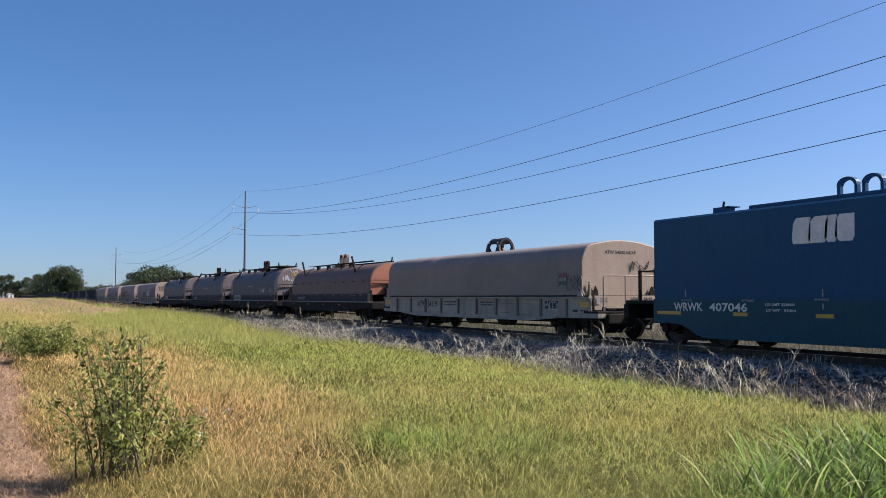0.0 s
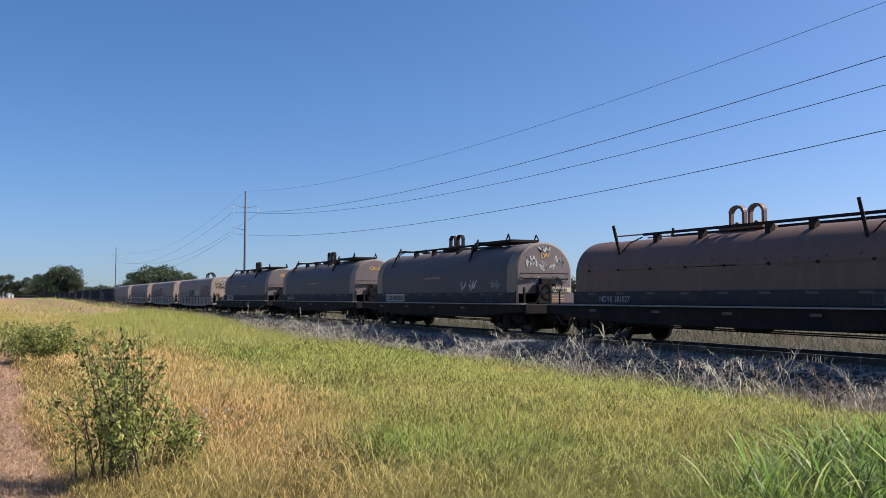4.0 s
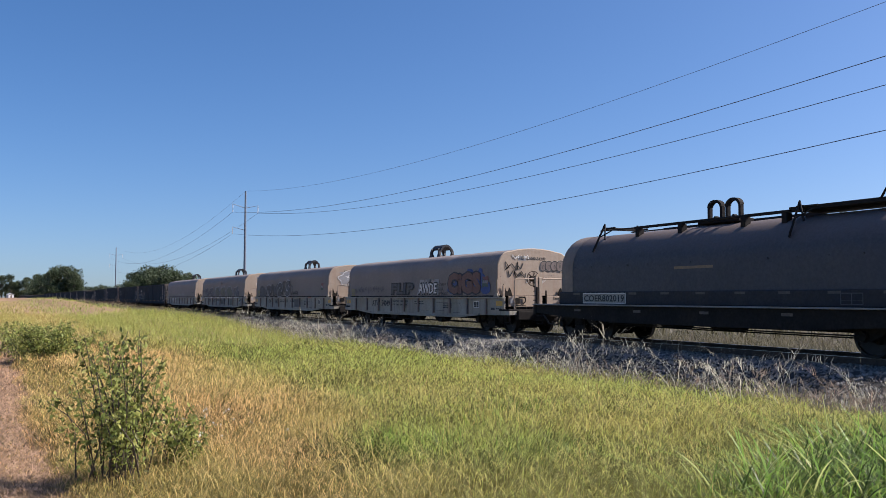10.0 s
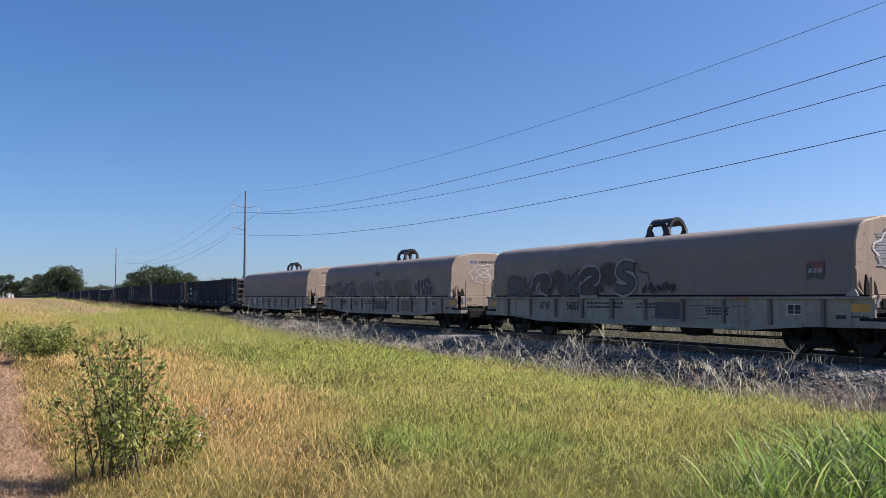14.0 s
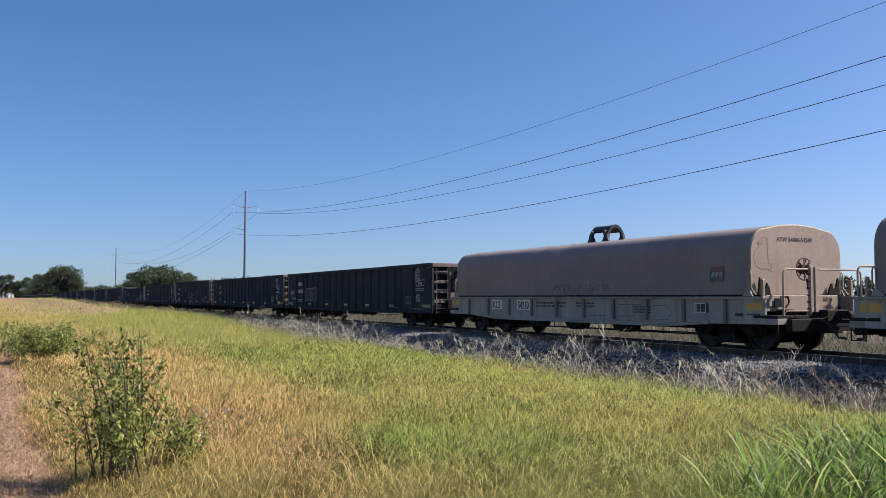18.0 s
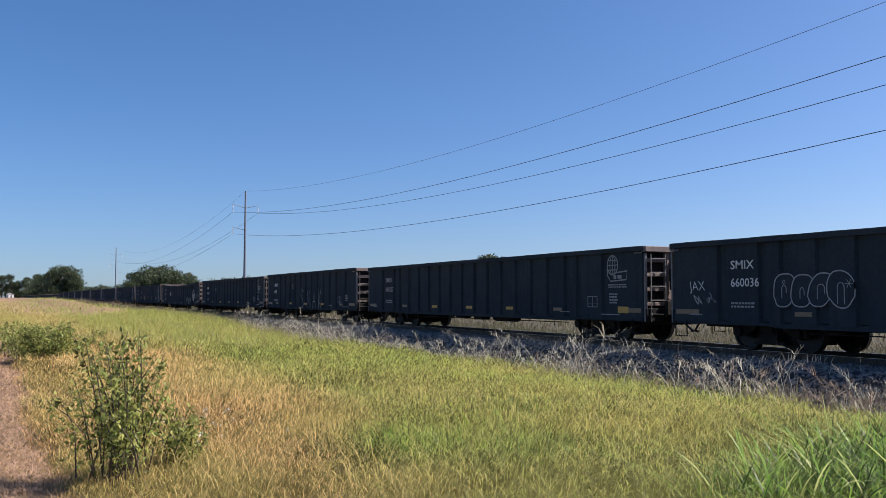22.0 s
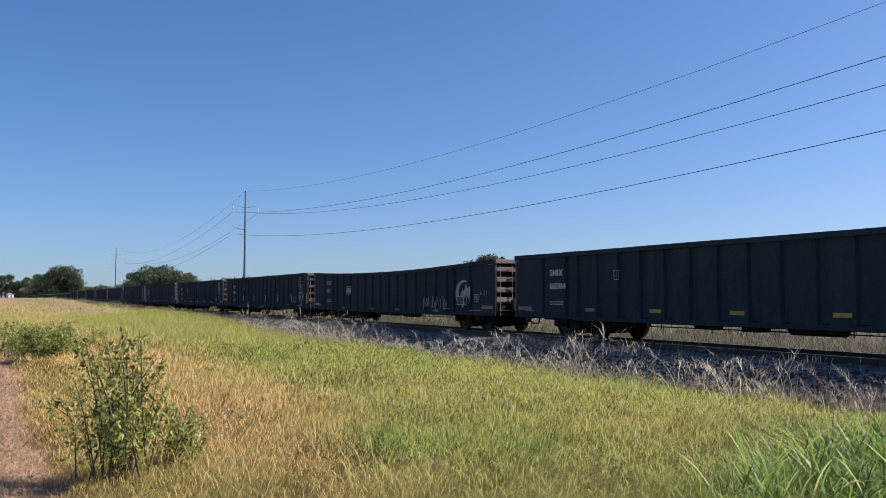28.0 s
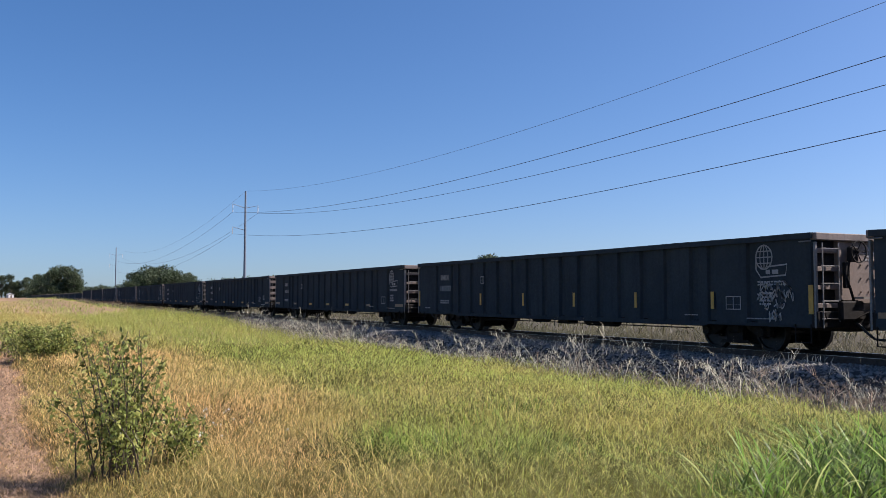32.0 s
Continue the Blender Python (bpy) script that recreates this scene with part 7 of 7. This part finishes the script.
def seeding(xs2, ys2, hs, seed, red, deep=0.0):
    """Tall stalks that arch over and end in open drooping seed heads."""
    q = np.random.RandomState(seed)
    n_s = len(xs2)
    az = q.rand(n_s) * 6.283
    base = np.stack([xs2, ys2, level(xs2, ys2)], -1)
    lean, droop = 0.25 * q.rand(n_s) ** 1.5, 0.4 + 0.8 * q.rand(n_s)
    out = [blades(base, hs, 0.009 + 0.005 * q.rand(n_s), az, lean, droop, 6, np.full(n_s, red), deep + 0.5 * q.rand(n_s))]
    out.append(blades(base, 0.9 * hs, np.full(n_s, 0.006), az + 1.57, np.zeros(n_s), np.zeros(n_s), 1, np.full(n_s, red), 0.4 + 0.6 * q.rand(n_s)))
    d = np.stack([np.cos(az), np.sin(az)], -1)
    for k in range(8):
        u = 0.74 + 0.26 * k / 7
        o, up = hs * (lean * u + droop * u ** 2.2), hs * (u - 0.45 * droop * u ** 2.5)
        c = np.stack([base[:, 0] + d[:, 0] * o, base[:, 1] + d[:, 1] * o, base[:, 2] + up], -1)
        l = hs * (0.15 - 0.08 * (k / 7)) * (0.6 + 0.8 * q.rand(n_s))
        out.append(blades(c, l, 0.006 + 0.006 * q.rand(n_s), az + q.randn(n_s) * 0.6, 0.15 + 0.35 * q.rand(n_s), 0.3 + 0.6 * q.rand(n_s), 2, np.clip(red + 0.4 * (q.rand(n_s) - 0.4), 0, 1), deep + 0.5 * q.rand(n_s)))
    # foot leaves painted near-black, for the shade low among the stalks
    for k in range(4):
        l = hs * (0.3 + 0.35 * q.rand(n_s))
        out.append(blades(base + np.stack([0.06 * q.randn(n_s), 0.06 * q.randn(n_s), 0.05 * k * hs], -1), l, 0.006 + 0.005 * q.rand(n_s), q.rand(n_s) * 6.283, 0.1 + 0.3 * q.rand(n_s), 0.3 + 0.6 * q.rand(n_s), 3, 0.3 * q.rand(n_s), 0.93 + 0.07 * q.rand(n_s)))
    return out


n_s = 1000
x = -48 + 52 * r.rand(n_s) ** 0.9
x = x + 0.35 * np.sin(4.2 * x) + 0.3 * np.sin(1.7 * x)
y = 11.2 + 1.5 * r.rand(n_s) + 0.5 * (smooth_noise(x, x * 0, 0.8, 31) - 0.5)
x2 = -160 + 125 * r.rand(520)
y2 = 11.2 + 2.0 * r.rand(520)
# reddish clumps, thickest where the line comes nearest
x3 = np.concatenate([c + 0.55 * r.randn(k) for c, k in ((-13.6, 26), (-11.6, 16), (-9.4, 24), (-7.6, 26), (-15.8, 12), (-18.5, 12), (-26, 20), (-33, 20))])
y3 = 11.3 + 0.9 * r.rand(len(x3))
# dark brown thickets of dead weeds
x4 = np.concatenate([c + 0.6 * r.randn(k) for c, k in ((-10.9, 40), (-9.6, 80), (-8.4, 90), (-7.2, 80), (-13.2, 30), (-16.5, 30), (-22, 30), (-28.5, 40))])
y4 = 11.4 + 1.1 * r.rand(len(x4))
pieces = seeding(x, y, 0.7 + 0.95 * r.rand(n_s) ** 1.4 * (0.5 + smooth_noise(x, y, 0.7, 33)), 41, 0.06) + seeding(x2, y2, 0.65 + 0.5 * r.rand(520), 42, 0.8) + seeding(x3, y3, 0.7 + 0.75 * r.rand(len(x3)), 43, 0.8) + seeding(x4, y4, 0.55 + 0.6 * r.rand(len(x4)), 44, 0.75, 0.4)
tagged(new("seeding_weeds", plant_mesh("seeding_weeds", pieces, WEED)), "tall pale weeds with drooping seed heads by the ballast", "weeds", kind="stuff")


def leaves(centres, size, seed, normal_up=0.4):
    """Leaves, each folded along its rib: six corners, two faces a side."""
    q = np.random.RandomState(seed)
    k = len(centres)
    a = q.randn(k, 3)
    a[:, 2] -= 0.5
    a /= np.linalg.norm(a, axis=1)[:, None]
    b2 = np.cross(a, q.randn(k, 3) + np.array([0, 0, normal_up]))
    b2 /= np.linalg.norm(b2, axis=1)[:, None]
    nn = np.cross(a, b2)
    s = (size * (0.6 + 0.8 * q.rand(k)))[:, None]
    tip, left, right, mid = centres + a * s, centres + a * s * 0.4 + b2 * s * 0.26 + nn * s * 0.12, centres + a * s * 0.4 - b2 * s * 0.26 + nn * s * 0.12, centres + a * s * 0.45
    v = np.stack([centres, left, tip, right, mid], 1).reshape(-1, 3)
    one = np.array([0, 4, 1, 1, 4, 2, 2, 4, 3, 3, 4, 0])
    tone, dry = np.repeat(q.rand(k), 5), np.repeat(q.rand(k) ** 2, 5)
    return v, (one[None] + 5 * np.arange(k)[:, None]).ravel(), np.full(4 * k, 3), dry, tone


def bush(x, y, spread, height, stems, per_stem, leaf, label, seed):
    q = np.random.RandomState(seed)
    z = float(level(x, y))
    ob = tagged(new("bush"), label, "bush")
    ob.matrix_basis = pose(x, y, z)
    f, cs = Form(), []
    for i in range(stems):
        a, h = q.rand() * 6.283, height * (0.5 + 0.5 * q.rand())
        o = spread * (0.25 + 0.75 * q.rand())
        b0 = np.array([0.25 * spread * q.randn(), 0.25 * spread * q.randn(), 0])
        tip = b0 + np.array([o * math.cos(a), o * math.sin(a), h])
        mid = 0.5 * (b0 + tip) + np.array([0.06 * q.randn(), 0.06 * q.randn(), 0.12 * h])
        pts = [b0, 0.5 * (b0 + mid), mid, 0.5 * (mid + tip) + np.array([0, 0, 0.03]), tip]
        f.tube([tuple(p) for p in pts], [0.008, 0.007, 0.005, 0.004, 0.002], 5)
        for j in range(per_stem):
            u = 0.22 + 0.78 * q.rand() ** 0.9
            c = (1 - u) ** 2 * b0 + 2 * u * (1 - u) * mid + u * u * tip + 0.15 * spread * (1.3 - u) * q.randn(3) * np.array([1, 1, 0.6])
            c[2] = max(c[2], 0.03)
            cs.append(c)
    f.smooth = True
    part("stem", f, BARK, ob)
    tagged(part("leaves", plant_mesh("leaves", [leaves(np.array(cs), leaf, seed + 1)], SCRUB), None, ob), kind="stuff")
    return ob


bush(-8.4, 0.98, 0.5, 1.42, 44, 62, 0.052, "leggy green bush with small leaves on bare stems", 51)
weed = bush(-8.6, 1.6, 0.45, 0.72, 18, 75, 0.045, "low sprawling green weed with small white flowers", 52)
q = np.random.RandomState(5)
blooms = np.stack([0.05 + 0.32 * q.randn(40), 0.05 + 0.32 * q.randn(40), 0.4 + 0.25 * q.rand(40)], -1)[:26]
PETAL = surface("white_petals", (0.7, 0.7, 0.64), (0.5, 0.5, 0.42), 0.7, bump=0)
tagged(part("flowers", plant_mesh("flowers", [leaves(blooms + 0.006 * q.randn(26, 3), 0.02, 7 + k) for k in range(4)], PETAL), None, weed, "small white flowers"), kind="stuff")
bush(-24.0, 0.95, 0.95, 1.12, 90, 100, 0.065, "low dense green bush in the grass", 53)
bush(-22.5, 2.1, 0.6, 0.7, 16, 60, 0.06, "low straggly green bush in the grass", 54)
bush(-26.5, 0.2, 0.5, 0.8, 16, 60, 0.06, "low straggly green bush in the grass", 55)


def tree(height, spread, seed, n_leaf, leaf):
    q = np.random.RandomState(seed)
    ob = tagged(new("tree"), "broad dark green tree at the far edge of the field", "tree", "far trees")
    f = Form()
    f.tube([(0, 0, -0.3), (0.1, 0, height * 0.2), (0.0, 0.15, height * 0.45), (0.2, 0.1, height * 0.75)], [height * 0.03, height * 0.024, height * 0.018, height * 0.006], 8)
    lumps = []
    for i in range(17):
        a, e = q.rand() * 6.283, -0.12 + 1.12 * q.rand()
        c = np.array([spread * (0.25 + 0.5 * q.rand()) * math.cos(a), spread * (0.25 + 0.5 * q.rand()) * math.sin(a), height * (0.14 + 0.66 * e)])
        c[:2] *= 1.15 - 0.6 * e
        lumps.append((c, spread * (0.22 + 0.2 * q.rand())))
        f.tube([(0, 0.1, height * (0.15 + 0.3 * e)), tuple(c * [0.5, 0.5, 0.9]), tuple(c)], [height * 0.012, height * 0.008, height * 0.003], 5)
    lumps.append((np.array([0, 0, height * 0.8]), spread * 0.35))
    f.smooth = True
    part("trunk", f, BARK, ob)
    cs = []
    for c, rad in lumps:
        k = n_leaf // len(lumps)
        d = q.randn(k, 3)
        d /= np.linalg.norm(d, axis=1)[:, None]
        cs.append(c + d * (rad * (0.55 + 0.5 * q.rand(k)) * (0.8 + 0.3 * np.sin(3 * d[:, 0] + seed)))[:, None] * np.array([1, 1, 0.8]))
    tagged(part("crown", plant_mesh("crown", [leaves(np.concatenate(cs), leaf, seed + 3)], DARK_LEAF), None, ob), kind="stuff")
    return ob


STOCK = [tree(10.0, 5.5, 61, 6000, 0.46), tree(10.0, 4.2, 62, 5000, 0.44), tree(10.0, 7.0, 63, 7000, 0.50), tree(10.0, 3.0, 64, 4000, 0.37),
         tree(10.0, 5.5, 65, 900, 0.9), tree(10.0, 4.2, 66, 900, 0.85), tree(10.0, 7.0, 67, 1000, 0.95)]
used_trees = set()


def plant(px, dist, tall, kind, seed):
    """Sets a tree in the direction of px (of 1568) at a distance, scaled evenly."""
    off = dist * (px - 784) / 1560
    x, y = -CT * dist + ST * off, ST * dist + CT * off
    s = 1.22 * tall / 10.0
    m = pose(x, y, float(level(x, y)) - 0.1, 0, 0, seed * 77 % 360)
    if kind in used_trees:
        ob = copy_thing(STOCK[kind], m)
    else:
        ob = STOCK[kind]
        ob.matrix_basis = m
        used_trees.add(kind)
    ob.scale = (s, s, s)
    return ob


k = 0
for px, dist, tall, kind in ((4, 850, 20, 1), (20, 850, 22, 3), (-20, 850, 19, 0), (33, 820, 16, 0), (46, 820, 19, 1), (58, 800, 17, 0), (70, 620, 17, 1), (80, 600, 15, 2), (92, 560, 17, 0),
                             (108, 540, 18, 2), (122, 520, 19, 1), (132, 520, 15, 0), (62, 640, 12, 2), (100, 600, 13, 2),
                             (228, 190, 5.2, 0), (240, 200, 7.2, 1), (258, 200, 7.8, 2), (277, 200, 8.2, 0), (297, 205, 8.0, 2), (315, 205, 7.6, 1), (333, 205, 7.0, 0), (348, 205, 5.5, 0), (268, 196, 6.5, 2), (305, 196, 6.8, 2), (322, 200, 6.0, 2), (246, 205, 6.0, 2),
                             (398, 260, 7.0, 1), (410, 260, 7.0, 3), (682, 170, 6.2, 3), (700, 175, 5.8, 0), (716, 175, 5.6, 3), (828, 150, 7.4, 3), (842, 155, 7.0, 1), (858, 150, 8.2, 3), (872, 150, 8.4, 1), (888, 150, 8.0, 3), (868, 160, 7.2, 0)):
    k += 1
    plant(px, dist, tall, kind, k)
q = random.Random(9)
for i in range(26):
    plant(140 + 4.2 * i, 900 + q.uniform(-40, 40), q.uniform(9, 13.5), 4 + i % 3, i)
for i in range(64):
    plant(380 + 21 * i + q.uniform(-7, 7), 430 + q.uniform(-40, 40), q.uniform(6.5, 11), 4 + (i * 7) % 3, i + 5)

# ---- a small white shed far off ----
shed = tagged(new("shed"), "small white shed by the far trees", "shed")
part("wall", Form().box(-2.2, 2.2, -2.0, 2.0, 0.0, 2.6), GLAZE, shed)
part("roof", Form().prism([(-2.3, 2.5), (0.0, 3.6), (2.3, 2.5), (2.3, 2.6), (0.0, 3.7), (-2.3, 2.6)], -2.4, 2.4), GLAZE, shed)
part("door", Form().box(2.2, 2.23, -0.5, 0.5, 0.0, 2.0), BARK, shed)
off = 690.0 * (19 - 784) / 1560
shed.matrix_basis = pose(-CT * 690 + ST * off, ST * 690 + CT * off, float(level(-CT * 690 + ST * off, ST * 690 + CT * off)), 0, 0, 20)

# ---- power line ----


def power_pole(x, y, z, more=0.0):
    ob = tagged(new("power_pole"), "tall slim galvanised steel power pole with short arms", "power pole", "power poles")
    top = 18.0 + more
    f = Form()
    f.tube([(0, 0, 0), (0, 0, (top - z) * 0.5), (0, 0, top - z)], [0.24, 0.19, 0.13], 12)
    f.smooth = True
    part("shaft", f, STEEL, ob)
    h0 = more - z
    for s, a, b2 in ((-1, 15.2, 15.9), (1, 15.2, 15.8), (-1, 11.7, 12.3)):
        part("arm", Form().bar((0, 0, a + h0 + 0.1), (0, s * 2.0, b2 + h0), 0.06, 0.035, 6), STEEL, ob)
        f = Form()
        f.smooth = True
        low2 = 14.6 if a > 13 else 11.2
        for i in range(7):
            zz = low2 + h0 + (b2 - low2) * (i + 0.5) / 7
            f.bar((0, s * 2.0, zz - 0.03), (0, s * 2.0, zz + 0.03), 0.10, 0.04, 8)
        f.bar((0, s * 2.0, low2 + h0), (0, s * 2.0, b2 + h0), 0.03, sides=5)
        part("insulator", f, GLAZE, ob)
    ob.matrix_basis = pose(x, y, z)
    return ob


POLES = (-314.3, -137.8, 38.7)
for x in POLES:
    power_pole(x, 34.0, float(level(x, 34.0)), 1.1 if x > 0 else 0.0)
for dy, z, sag in ((0.0, 18.0, 5.0), (-2.0, 14.6, 4.6), (2.0, 14.6, 4.6), (-2.0, 11.2, 4.2)):
    for a, b2 in zip(POLES[:-1], POLES[1:]):
        f = Form()
        f.tube([(a + (b2 - a) * i / 40, 34.0 + dy, z + (1.1 * i / 40 if b2 > 0 else 0.0) - 4 * sag * (i / 40) * (1 - i / 40)) for i in range(41)], 0.013 if dy == 0.0 else 0.019, 5)
        f.smooth = True
        tagged(new("power_cable", f.mesh("power_cable", WIRE)), "thin dark power cable slung between poles", "cable", "power cables")


def motions():
    """Every car runs along the line; the wheels of those that pass near turn."""
    for car, mid in TRAIN:
        rows = []
        for k in range(33):
            x = mid + travel(float(k))
            slope = max(0.0, -280.0 - x) / 19500.0
            rows.append((float(k), pose(x, LINE - bend(x), 0, 0, 0, math.degrees(math.atan(slope)))))
        walk(car, rows)
        if mid + travel(32.0) < -60:
            continue
        turns = [(k / 15.0, math.degrees(travel(k / 15.0) / WHEEL_R)) for k in range(481)]
        for w in [o for o in car.children if o.name.startswith("wheelset")]:
            x = w.matrix_basis.translation.x
            walk(w, [(t, pose(x, 0, WHEEL_R, 0, a, 0)) for t, a in turns])


motions()
